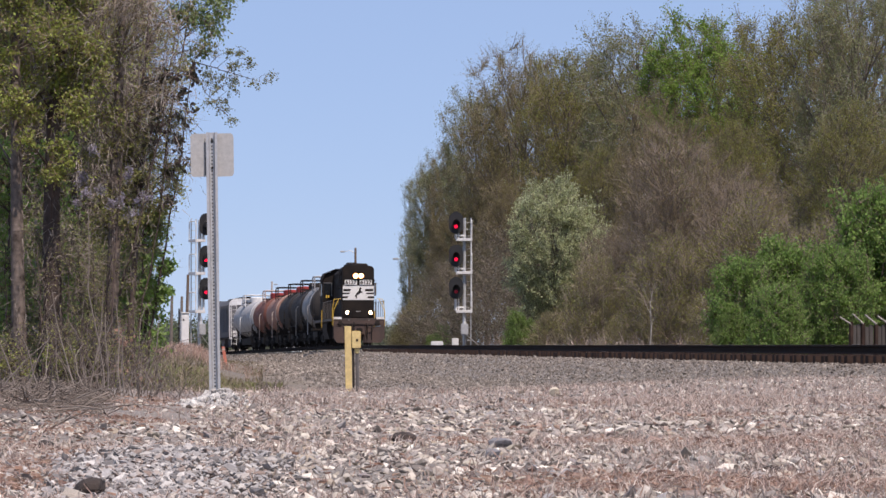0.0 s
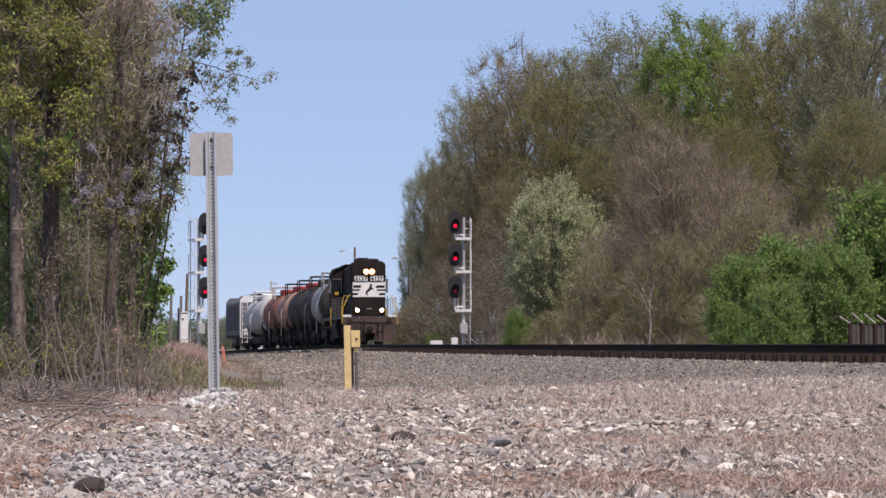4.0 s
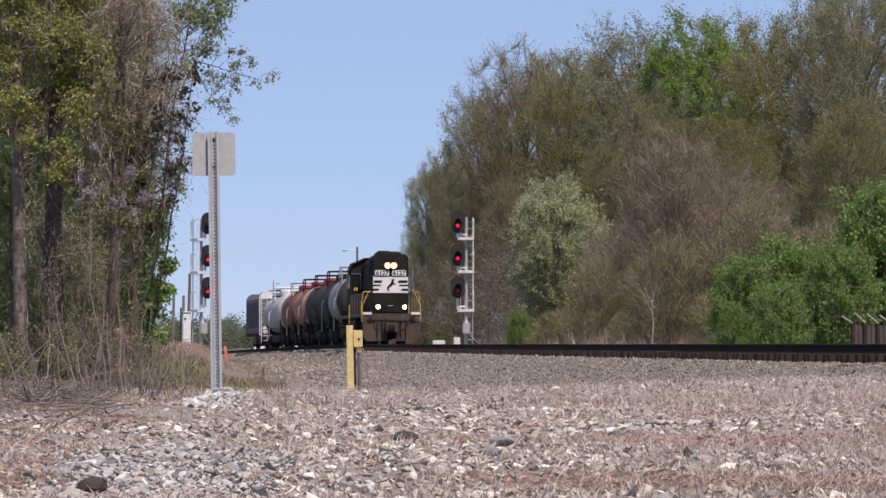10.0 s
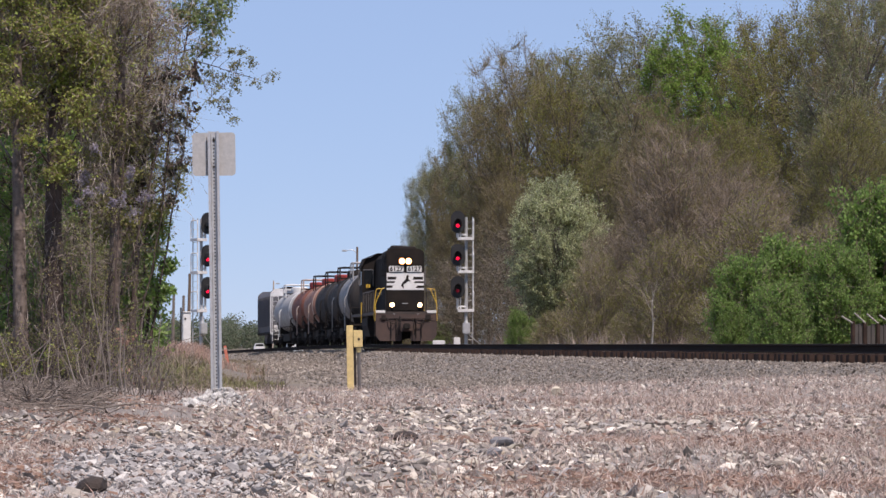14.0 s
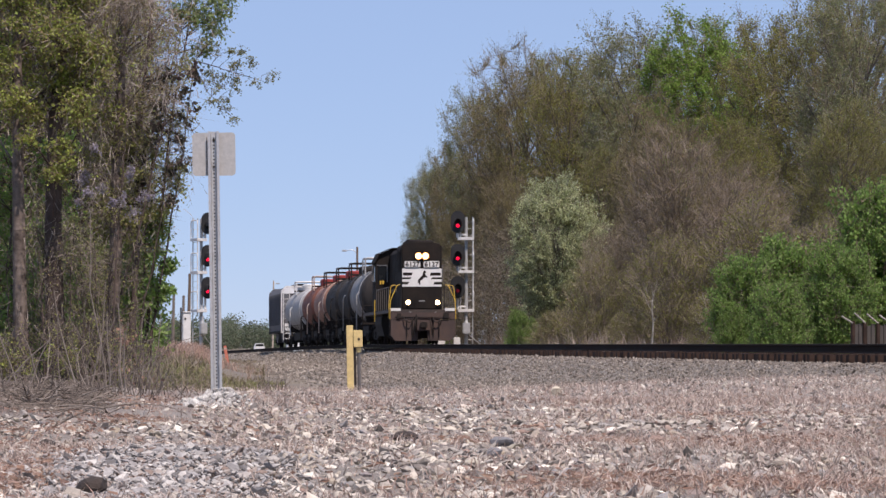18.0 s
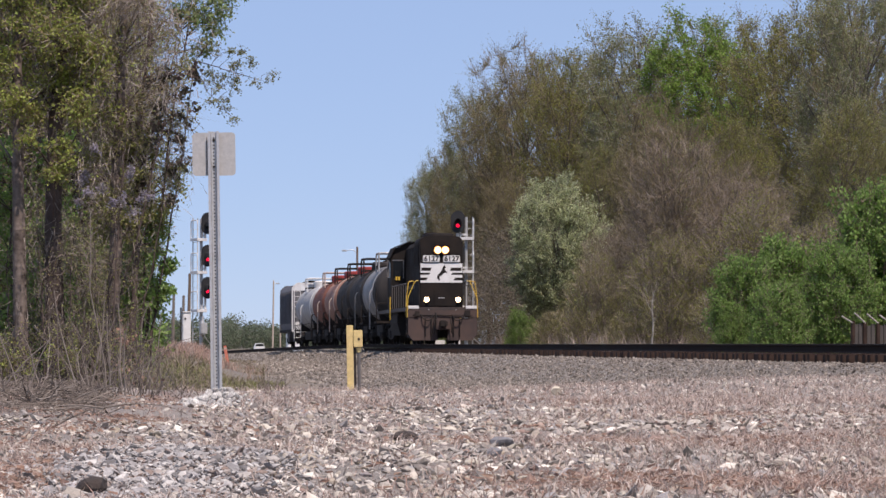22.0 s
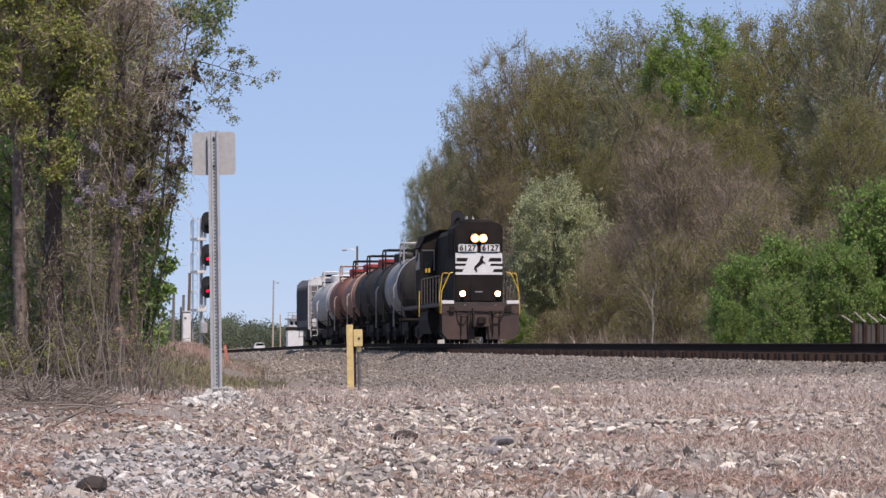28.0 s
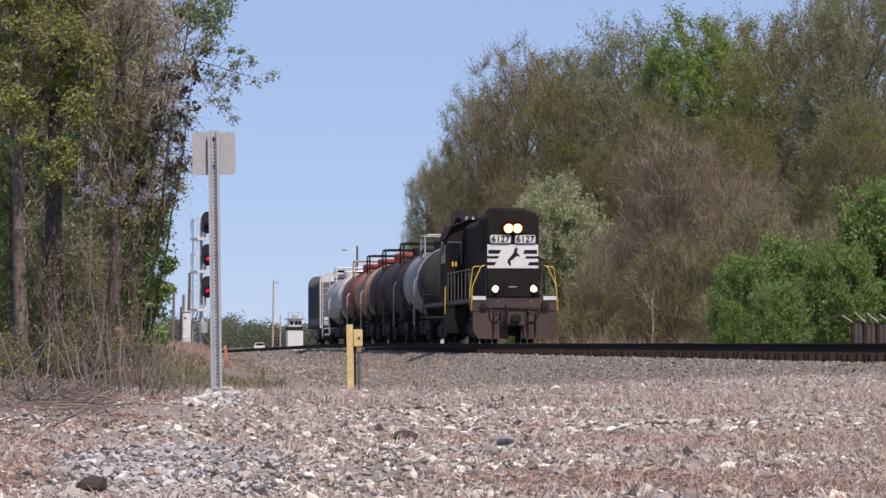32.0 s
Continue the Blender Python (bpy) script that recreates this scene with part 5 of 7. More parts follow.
def small_boxes():
    for x, y, w, h, mat, name, label in ((-1.22, 215, 0.20, 0.23, "white_box", "relay_case", "small white lineside relay case on a post"),
                                         (5.55, 180, 0.26, 0.5, "marker_yellow", "marker_drum", "faded yellow marker drum in the weeds"),
                                         (-0.2, 174, 0.30, -0.55, "white_box", "battery_box", "white battery box near the signal base"),
                                         (0.68, 174.5, 0.16, -0.4, "white_box", "battery_box", "small white battery box near the signal base")):
        s = empty(name)
        g = stand(x, y)
        s.matrix_basis = pose(x, y, g)
        tagged(s, label, name.replace("_", " "))
        top = 1.0 + (0.75 + h) - g
        bm = bm_()
        if name == "marker_drum":
            lathe(bm, [(top - 0.55, 0.0), (top - 0.55, 0.17), (top - 0.5, 0.18), (top - 0.02, 0.17), (top, 0.1), (top, 0.0)], 16, "Z")
        else:
            box(bm, -w, w, -w, w, top - 0.42, top, 0.03)
        part("case", bm, M[mat], s)
        bm = bm_()
        box(bm, -0.05, 0.05, -0.05, 0.05, 0, top - 0.4)
        part("leg", bm, M["galvanised"], s)


road_sign()
yellow_marker()
signal(1.13, 175.6, 1.0 - 1.0, 2, ("signal_red", "signal_red", "signal_red_dim"), 1)
signal(-11.95, 177.5, 1.0 - 1.0, 32, (None, "signal_red", "signal_red"), -1, 0.2)
bungalow()
orange_marker()
pole(-8.55, 358, 11.0, lamp=-1.0, r=0.14, label="brown wooden pole with a street lamp arm")
pole(-23.0, 485, 9.9, lamp=0.25, r=0.13, lean=0.8, label="pale weathered wooden pole with a small lamp", mat="wood_pale")
pole(-24.0, 530, 5.6, r=0.12, label="thin grey pole beside a larger one", mat="wood_pale")
pole(-2.7, 305, 9.0, lamp=-0.9, r=0.13, label="dark wooden pole with a lamp at the edge of the woods")
hut()
parked_car()
timber_bulkhead()
small_boxes()
# ---------------------------------------------------------------- trees and bushes
def limbs_mesh(segs, sides):
    """Tapered sticks: rows of p0, p1, r0, r1."""
    P0, P1, R0, R1 = (np.array([s[k] for s in segs], float) for k in range(4))
    d = P1 - P0
    d /= np.maximum(np.linalg.norm(d, axis=1, keepdims=True), 1e-6)
    ref = np.where(np.abs(d[:, 2:3]) > 0.9, np.array([[1.0, 0, 0]]), np.array([[0, 0, 1.0]]))
    a = np.cross(d, ref)
    a /= np.linalg.norm(a, axis=1, keepdims=True)
    b = np.cross(d, a)
    n = len(segs)
    V = np.zeros((n, 2 * sides, 3))
    for k in range(sides):
        w = math.cos(k * math.tau / sides) * a + math.sin(k * math.tau / sides) * b
        V[:, k], V[:, sides + k] = P0 + R0[:, None] * w, P1 + R1[:, None] * w
    quad = np.array([[k, (k + 1) % sides, sides + (k + 1) % sides, sides + k] for k in range(sides)])
    F = (quad[None] + (np.arange(n) * 2 * sides)[:, None, None]).reshape(-1, 4)
    return V.reshape(-1, 3), F


def ribbon_mesh(T, w, rng):
    """Fine bent twigs, three triangles each."""
    n = len(T)
    side = np.cross(T[:, 2] - T[:, 0], rng.normal(size=(n, 3)))
    side *= (w * rng.uniform(0.6, 1.4, (n, 1))) / np.maximum(np.linalg.norm(side, axis=1, keepdims=True), 1e-6)
    V = np.stack([T[:, 0] - side, T[:, 0] + side, T[:, 1] + side * 0.7, T[:, 1] - side * 0.7, T[:, 2]], 1)
    F = (np.array([[0, 1, 2], [0, 2, 3], [3, 2, 4]])[None] + (np.arange(n) * 5)[:, None, None]).reshape(-1, 3)
    return V.reshape(-1, 3), F


def leaf_mesh(P, size, rng, droop=0.3, long=1.5, small=False):
    """A leaf at every place: two folded triangles, or one where they are tiny."""
    n = len(P)
    a = rng.normal(size=(n, 3))
    a[:, 2] -= droop
    a /= np.linalg.norm(a, axis=1, keepdims=True)
    b = np.cross(a, rng.normal(size=(n, 3)))
    b /= np.maximum(np.linalg.norm(b, axis=1, keepdims=True), 1e-6)
    c = np.cross(a, b)
    s = (size * rng.uniform(0.6, 1.4, n))[:, None]
    if small:
        V = np.stack([P, P + s * (0.75 * long * a + 0.62 * b), P + s * (0.75 * long * a - 0.62 * b)], 1)
        return V.reshape(-1, 3), np.arange(3 * n).reshape(n, 3)
    V = np.stack([P, P + s * (0.5 * long * a + 0.45 * b + 0.12 * c), P + s * long * a, P + s * (0.5 * long * a - 0.45 * b + 0.12 * c)], 1)
    F = (np.array([[0, 1, 2], [0, 2, 3]])[None] + (np.arange(n) * 4)[:, None, None]).reshape(-1, 3)
    return V.reshape(-1, 3), F


def crown_plan(rng, height, spread, base, limbs=30, subs=8, twigs=14, leaves=4, stems=1, radius=0.16, twig_len=0.9, spray=0.3, lean=(0, 0), vase=0.0, wild=0.35, low=-0.75, sag=0.0, clump=0.22):
    """Sticks, twigs and leaf places of one plant whose limbs fan out to a lobed crown."""
    thick = []
    mid = np.array([lean[0], lean[1], height * (1 + base) / 2])
    semi = np.array([spread, spread, height * (1 - base) / 2])
    knobs = rng.normal(size=(11 if clump < 0.4 else 26, 3))
    knobs /= np.linalg.norm(knobs, axis=1, keepdims=True)

    def rim(d):
        d = d / np.linalg.norm(d)
        k = np.clip((knobs @ d - (0.55 if clump < 0.4 else 0.74)) / (0.4 if clump < 0.4 else 0.2), 0, 1).max()
        return mid + d * semi * (1.02 - clump + clump * k) * np.array([1 + vase * d[2], 1 + vase * d[2], 1.0])

    r = radius / math.sqrt(stems)
    lines = []
    for st in range(stems):
        foot = np.array([*(rng.normal(0, 0.10 * spread, 2) if stems > 1 else (0, 0)), 0.0])
        top = np.array([lean[0] * 0.9, lean[1] * 0.9, height * 0.86]) + (np.array([*rng.normal(0, 0.35 * spread, 2), 0]) if stems > 1 else 0)
        pts = [foot + (top - foot) * np.array([t ** 1.4, t ** 1.4, t]) + np.array([*rng.normal(0, 0.012 * height, 2), 0]) * (0 < t < 1) for t in np.linspace(0, 1, 9)]
        for k in range(8):
            thick.append((pts[k], pts[k + 1], r * (1 - k / 8.8) * (1.3 if k == 0 else 1), r * (1 - (k + 1) / 8.8)))
        lines.append(pts)
    Q, D, L = [], [], []
    for i in range(limbs):
        z = 1 - 2 * (i + 0.5) / limbs
        if z < low:
            continue
        a = i * 2.39996 + rng.uniform(-0.3, 0.3)
        d = np.array([math.cos(a) * math.sqrt(1 - z * z), math.sin(a) * math.sqrt(1 - z * z), z])
        e = mid + (rim(d) - mid) * rng.uniform(0.78, 1.0)
        pts = lines[i % stems]
        flat = math.hypot(e[0] - mid[0], e[1] - mid[1])
        h = min(max(e[2] - 0.9 * flat - 0.12 * height, height * base * 0.75 + 0.02 * height), height * 0.82) / (height * 0.86) * 8
        h = min(h, 7.99)
        p = pts[int(h)] + (pts[int(h) + 1] - pts[int(h)]) * (h - int(h))
        out = np.array([e[0] - p[0], e[1] - p[1], 0.0])
        c = (p + e) / 2 + out * 0.14 + rng.normal(0, 0.05 * spread, 3)
        lp = [p * (1 - t) ** 2 + 2 * c * t * (1 - t) + e * t * t for t in np.linspace(0, 1, 6)]
        lr = max(0.010, r * 0.42 * (1 - 0.5 * h / 8))
        for k in range(5):
            thick.append((lp[k], lp[k + 1], lr * (1 - k / 5.6), lr * (1 - (k + 1) / 5.6)))
        for j in range(subs):
            t = 0.25 + 0.7 * (j + rng.uniform(0, 1)) / subs
            q = p * (1 - t) ** 2 + 2 * c * t * (1 - t) + e * t * t
            f = mid + (rim(d + rng.normal(0, 0.42, 3)) - mid) * rng.uniform(0.62, 0.97)
            g = f - q
            n = np.linalg.norm(g)
            n2 = min(n, 0.5 * spread + 0.35)
            g = g / max(n, 1e-6)
            thick.append((q, q + g * n2, lr * 0.2, lr * 0.06))
            Q.append(q), D.append(g), L.append(n2)
    Q, D, L = np.repeat(np.array(Q), twigs, 0), np.repeat(np.array(D), twigs, 0), np.repeat(np.array(L), twigs)
    n = len(Q)
    c = Q + D * (L * rng.uniform(0.25, 1.0, n))[:, None]
    out = c - mid
    out /= np.maximum(np.linalg.norm(out, axis=1, keepdims=True), 1e-6)
    g = D * 0.6 + out * 0.35 + rng.normal(0, wild, (n, 3)) + np.array([0, 0, spray])
    g /= np.linalg.norm(g, axis=1, keepdims=True)
    tl = (twig_len * rng.uniform(0.45, 1.15, n))[:, None]
    m1 = c + g * tl * 0.55
    g2 = g + rng.normal(0, 0.25, (n, 3)) + np.array([0, 0, -sag])
    g2 /= np.linalg.norm(g2, axis=1, keepdims=True)
    m2 = m1 + g2 * tl * 0.45
    fine = np.stack([c, m1, m2], 1)
    u = rng.uniform(0.1, 1.05, (n, max(leaves, 1), 1))
    at = np.where(u < 0.55, c[:, None] + (m1 - c)[:, None] * (u / 0.55), m1[:, None] + (m2 - m1)[:, None] * ((u - 0.55) / 0.45))
    at = at + rng.normal(0, 0.07 * twig_len, at.shape)
    return thick, fine, at.reshape(-1, 3) if leaves else np.zeros((0, 3))


PLANTS = {}


def grow(e, thick, per, stems, barkmat, sides):
    """The stems of a plant, each a part, and its limbs."""
    for k in range(stems):
        v, f = limbs_mesh(thick[k * per:(k + 1) * per], sides)
        raw("trunk" if stems == 1 else "stem", v, f, M[barkmat], e, smooth=True)
    if len(thick) > stems * per:
        v, f = limbs_mesh(thick[stems * per:], sides)
        raw("limbwork", v, f, M[barkmat], e, smooth=True)["kind"] = "stuff"


def plant_kind(key, name, category, label, seed, leafmat, twigmat="twig_brown", barkmat="bark", leaf=0.10, twig_r=1.0, far=False, droop=0.3, **kw):
    rng = np.random.default_rng(seed)
    thick, fine, at = crown_plan(rng, **kw)
    e = empty(name)
    tagged(e, label, category)
    grow(e, thick, 8, kw.get("stems", 1), barkmat, 4 if far else 7)
    v, f = ribbon_mesh(fine, 0.011 * twig_r, rng)
    raw("branchwork", v, f, M[twigmat], e)["kind"] = "stuff"
    if len(at):
        v, f = leaf_mesh(at, leaf, rng, droop, small=far)
        raw("crown", v, f, M["leaf_" + leafmat], e)["kind"] = "stuff"
    PLANTS[key] = [e, kw["height"], False]
    return e


def plant(key, x, y, height, turn=0.0, widen=1.0, sink=0.0, label="", group=""):
    """Set a plant of that kind on the ground, grown to that height."""
    e, h, used = PLANTS[key]
    k = height / h
    m = Matrix.LocRotScale((x, y, stand(x, y) - sink), Euler((0, 0, radians(turn))), (k * widen, k * widen, k))
    if not used:
        e.matrix_basis = m
        PLANTS[key][2] = True
        ob = e
    else:
        keep = e.matrix_basis.copy()
        e.scale = (1, 1, 1)
        ob = copy_thing(e, m)
        e.matrix_basis = keep
    if label:
        ob["label"] = label
    if group:
        ob["group"] = group
    return ob


W = "trees of the woods beyond the track"
plant_kind("maple", "tree", "tree", "tall round-crowned spring tree with olive budding leaves", 11, "olive", "twig_brown", height=18, spread=4.0, base=0.22, limbs=46, subs=9, twigs=20, leaves=8, leaf=0.05, twig_len=0.95, twig_r=0.9, far=True, vase=0.1, clump=0.28, radius=0.2, spray=0.3, wild=0.45)
plant_kind("bud", "tree", "tree", "tall dome-crowned spring tree with reddish brown buds", 12, "budding", "twig_brown", height=18, spread=4.2, base=0.22, limbs=46, subs=9, twigs=20, leaves=8, leaf=0.044, twig_len=1.05, twig_r=0.9, far=True, vase=0.15, clump=0.24, radius=0.2, spray=0.35, wild=0.42)
plant_kind("green", "tree", "tree", "tall tree in fresh green leaf", 13, "green", height=18, spread=3.0, base=0.3, limbs=36, subs=8, twigs=13, leaves=12, leaf=0.07, twig_len=0.8, far=True, clump=0.36, radius=0.18)
plant_kind("grey", "tree", "tree", "tall sparse grey-green spring tree with bare limbs", 14, "grey", "twig_grey", height=18, spread=3.4, base=0.24, limbs=34, subs=8, twigs=20, leaves=10, leaf=0.056, twig_len=1.1, twig_r=0.7, far=True, vase=0.15, clump=0.34, radius=0.2, spray=0.3, wild=0.45)
plant_kind("pear", "tree", "tree", "round-crowned tree in greenish white blossom", 15, "pale", height=9.0, spread=2.45, base=0.2, limbs=46, subs=10, twigs=13, leaves=14, leaf=0.046, radius=0.12, twig_len=0.55, far=True, clump=0.36, low=-0.98)
plant_kind("thicket", "shrub", "shrub", "tall bare grey-brown fan-shaped shrub", 16, "brown", "twig_thicket", height=10.5, spread=2.7, base=0.20, limbs=64, subs=9, twigs=18, leaves=2, leaf=0.038, stems=7, radius=0.2, twig_len=0.9, twig_r=0.6, spray=0.35, vase=0.25, wild=0.34, far=True)
plant_kind("budding", "shrub", "shrub", "bare brown shrub with fine olive buds", 26, "olive", "twig_thicket", height=6.5, spread=2.4, base=0.05, limbs=56, subs=8, twigs=15, leaves=3, leaf=0.042, stems=7, radius=0.09, twig_len=0.9, twig_r=0.6, spray=0.4, wild=0.25, far=True)
plant_kind("bush", "bush", "bush", "dense bush in bright green leaf", 17, "bright", height=4.8, spread=1.7, base=0.02, limbs=44, subs=8, twigs=9, leaves=8, leaf=0.062, stems=4, radius=0.07, twig_len=0.55, far=True, low=-0.95, clump=0.45)
plant_kind("under", "bush", "bush", "olive undergrowth at the foot of the woods, darkened for shade", 18, "shade", "twig_shade", height=5.0, spread=2.6, base=0.0, limbs=40, subs=7, twigs=12, leaves=5, leaf=0.036, stems=4, radius=0.06, twig_len=0.8, far=True, low=-0.95, twig_r=0.42, clump=0.4)
plant_kind("sapling", "sapling", "tree", "thin pale-barked bare sapling", 19, "spring", "twig_grey", "bark_pale", height=4.2, spread=0.42, base=0.35, limbs=5, subs=2, twigs=3, leaves=1, leaf=0.04, radius=0.05, twig_len=0.4, far=True)
# woods on the right bank: kind, x, y, height, turn, widen
for key, x, y, h, turn, wide in (
        ("grey", 0.1, 236, 14.8, 10, 0.85), ("grey", 2.2, 224, 18.7, 200, 0.85), ("bud", 4.9, 214, 20.4, 40, 1.0), ("bud", 2.9, 230, 16.4, 120, 0.85), ("maple", 7.3, 204, 19.3, 0, 0.95), ("maple", 6.2, 222, 20.6, 70, 0.9),
        ("grey", 10.4, 196, 20.5, 300, 1.0), ("green", 13.6, 188, 19.9, 60, 1.25), ("maple", 11.2, 206, 18.6, 120, 0.9), ("maple", 16.7, 180, 19.0, 200, 1.05), ("maple", 15.0, 196, 20.5, 10, 1.0), ("grey", 17.6, 150, 18.0, 90, 1.0),
        ("bud", 19.6, 165, 18.7, 330, 0.9), ("bud", 1.0, 214, 11.0, 250, 0.9), ("bud", 3.6, 196, 11.2, 15, 0.85), ("maple", 8.2, 184, 12.2, 150, 0.85), ("maple", 13.2, 160, 12.1, 75, 0.95), ("maple", 16.0, 142, 11.7, 290, 0.95), ("maple", 18.4, 172, 19.7, 230, 1.0), ("bud", 10.0, 214, 19.5, 20, 1.0), ("grey", -1.0, 246, 14.6, 60, 0.75), ("bud", 0.8, 234, 15.4, 30, 0.62), ("grey", -2.0, 250, 9.5, 200, 0.7),
        ("bud", 10.6, 176, 14.4, 30, 0.9), ("maple", 13.2, 210, 16.0, 330, 1.1)):
    plant(key, x, y, h, turn, wide, group=W)
plant("pear", 5.1, 160, 9.2, 0, 1.0)
for key, x, y, h, turn, wide in (("thicket", 9.8, 150, 10.8, 0, 1.0), ("thicket", 12.3, 147, 8.9, 100, 1.0), ("budding", 12.0, 139, 7.0, 60, 1.0), ("budding", 8.9, 140, 5.6, 0, 1.1), ("budding", 6.6, 150, 5.0, 200, 1.0), ("thicket", 7.4, 154, 6.6, 240, 1.1),
                                 ("budding", 4.9, 154, 2.8, 120, 1.4), ("budding", 3.6, 158, 1.9, 20, 1.6), ("budding", 10.4, 130, 3.6, 45, 1.3), ("budding", 14.6, 134, 6.0, 150, 1.2), ("budding", 7.2, 140, 2.4, 300, 1.4), ("budding", -1.3, 226, 4.6, 70, 1.1), ("budding", -2.2, 238, 3.4, 190, 1.2), ("budding", 0.2, 214, 5.2, 250, 1.0)):
    plant(key, x, y, h, turn, wide, group="shrubs at the edge of the woods")
for x, y, h, turn, wide in ((9.15, 110, 4.3, 0, 0.80), (10.7, 112, 4.9, 100, 0.95), (9.9, 106, 3.3, 220, 0.85), (11.9, 108, 4.6, 40, 0.8), (13.4, 110, 6.6, 170, 0.8), (8.75, 109, 2.6, 300, 0.6), (14.9, 112, 6.4, 10, 1.0),
                            (3.25, 156, 3.0, 60, 0.55), (3.9, 157, 2.6, 160, 0.4), (0.05, 187, 2.5, 30, 0.6), (-0.5, 196, 2.0, 210, 0.6)):
    plant("bush", x, y, h, turn, wide, group="green bushes along the track")
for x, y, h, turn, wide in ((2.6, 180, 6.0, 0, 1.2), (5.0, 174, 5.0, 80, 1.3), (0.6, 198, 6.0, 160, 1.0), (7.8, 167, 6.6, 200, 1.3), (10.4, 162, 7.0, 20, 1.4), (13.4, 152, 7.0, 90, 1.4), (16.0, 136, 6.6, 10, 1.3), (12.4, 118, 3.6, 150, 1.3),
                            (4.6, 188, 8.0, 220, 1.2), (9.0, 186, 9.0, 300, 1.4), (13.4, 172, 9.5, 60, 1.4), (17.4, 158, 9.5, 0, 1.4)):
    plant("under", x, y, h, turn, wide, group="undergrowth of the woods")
plant("sapling", 7.3, 126, 4.0, 0)
plant("sapling", 9.6, 131, 3.6, 120)

# woods on the near left
def wood_plan(rng, stems, zones, twigs=24, leaves=5, vines=(), limb_r=0.02, wild=0.7, sag=0.15):
    """Sticks, twigs and leaf places of a plant whose limbs end in separate clumps, and of the vines that hang in it.
    stems: polylines with a radius; zones: boxes (count, x0, x1, y0, y1, z0, z1, r0, r1) that hold the clumps."""
    thick, fine, at = [], [], []
    for pts, r in stems:
        k = len(pts) - 1
        for i in range(k):
            thick.append((pts[i], pts[i + 1], r * (1 - 0.75 * i / k) * (1.25 if i == 0 else 1), r * (1 - 0.75 * (i + 1) / k)))
    spine = np.concatenate([np.asarray(p) for p, _ in stems])
    for n, x0, x1, y0, y1, z0, z1, r0, r1 in zones:
        for _ in range(n):
            c = np.array([rng.uniform(x0, x1), rng.uniform(y0, y1), rng.uniform(z0, z1)])
            R = rng.uniform(r0, r1)
            flat = np.hypot(spine[:, 0] - c[0], spine[:, 1] - c[1])
            p = spine[np.argmin(np.abs(spine[:, 2] + 0.55 * flat - c[2]) + 0.35 * flat)]
            m = (p + c) / 2 + np.array([*rng.normal(0, 0.08, 2), rng.uniform(0.0, 0.16)])
            lp = [p * (1 - t) ** 2 + 2 * m * t * (1 - t) + c * t * t for t in np.linspace(0, 1, 6)]
            for i in range(5):
                thick.append((lp[i], lp[i + 1], limb_r * (1 - i / 6), limb_r * (1 - (i + 1) / 6)))
            k = max(4, int(twigs * (R / r1) ** 2))
            g = rng.normal(size=(k, 3)) * np.array([1, 1, 0.75])
            g /= np.linalg.norm(g, axis=1, keepdims=True)
            q = c + g * R * rng.uniform(0.0, 0.45, (k, 1))
            g = g + rng.normal(0, wild, (k, 3)) * 0.6
            g /= np.linalg.norm(g, axis=1, keepdims=True)
            tl = R * rng.uniform(0.45, 1.05, (k, 1))
            q1 = q + g * tl * 0.5
            q2 = q1 + (g + rng.normal(0, 0.4, (k, 3)) - np.array([0, 0, sag])) * tl * 0.5
            fine.append(np.stack([q, q1, q2], 1))
            if leaves:
                u = rng.uniform(0.15, 1.05, (k, leaves, 1))
                w = q[:, None] * (1 - u) ** 2 + 2 * q1[:, None] * u * (1 - u) + q2[:, None] * u * u
                at.append((w + rng.normal(0, 0.10 * R, w.shape)).reshape(-1, 3))
    for n, x0, x1, y0, y1, z0, z1, l0, l1 in vines:
        p = np.stack([rng.uniform(x0, x1, n), rng.uniform(y0, y1, n), rng.uniform(z0, z1, n)], -1)
        L = rng.uniform(l0, l1, (n, 1))
        d = np.stack([rng.normal(0, 0.35, n), rng.normal(0, 0.3, n), -np.ones(n)], -1)
        for i in range(4):
            d1 = d + np.stack([rng.normal(0, 0.3, n), rng.normal(0, 0.25, n), rng.normal(0, 0.15, n)], -1)
            a = p + d * L / 8
            b = a + d1 * L / 8
            fine.append(np.stack([p, a, b], 1))
            side = rng.normal(0, 0.5, (n, 3)) + np.array([0, 0, -0.15])
            fine.append(np.stack([a, a + side * L * 0.10, a + (side + rng.normal(0, 0.3, (n, 3))) * L * 0.2], 1))
            p, d = b, d1 * 0.6 + d * 0.4
    return thick, np.concatenate(fine), np.concatenate(at) if at else np.zeros((0, 3))


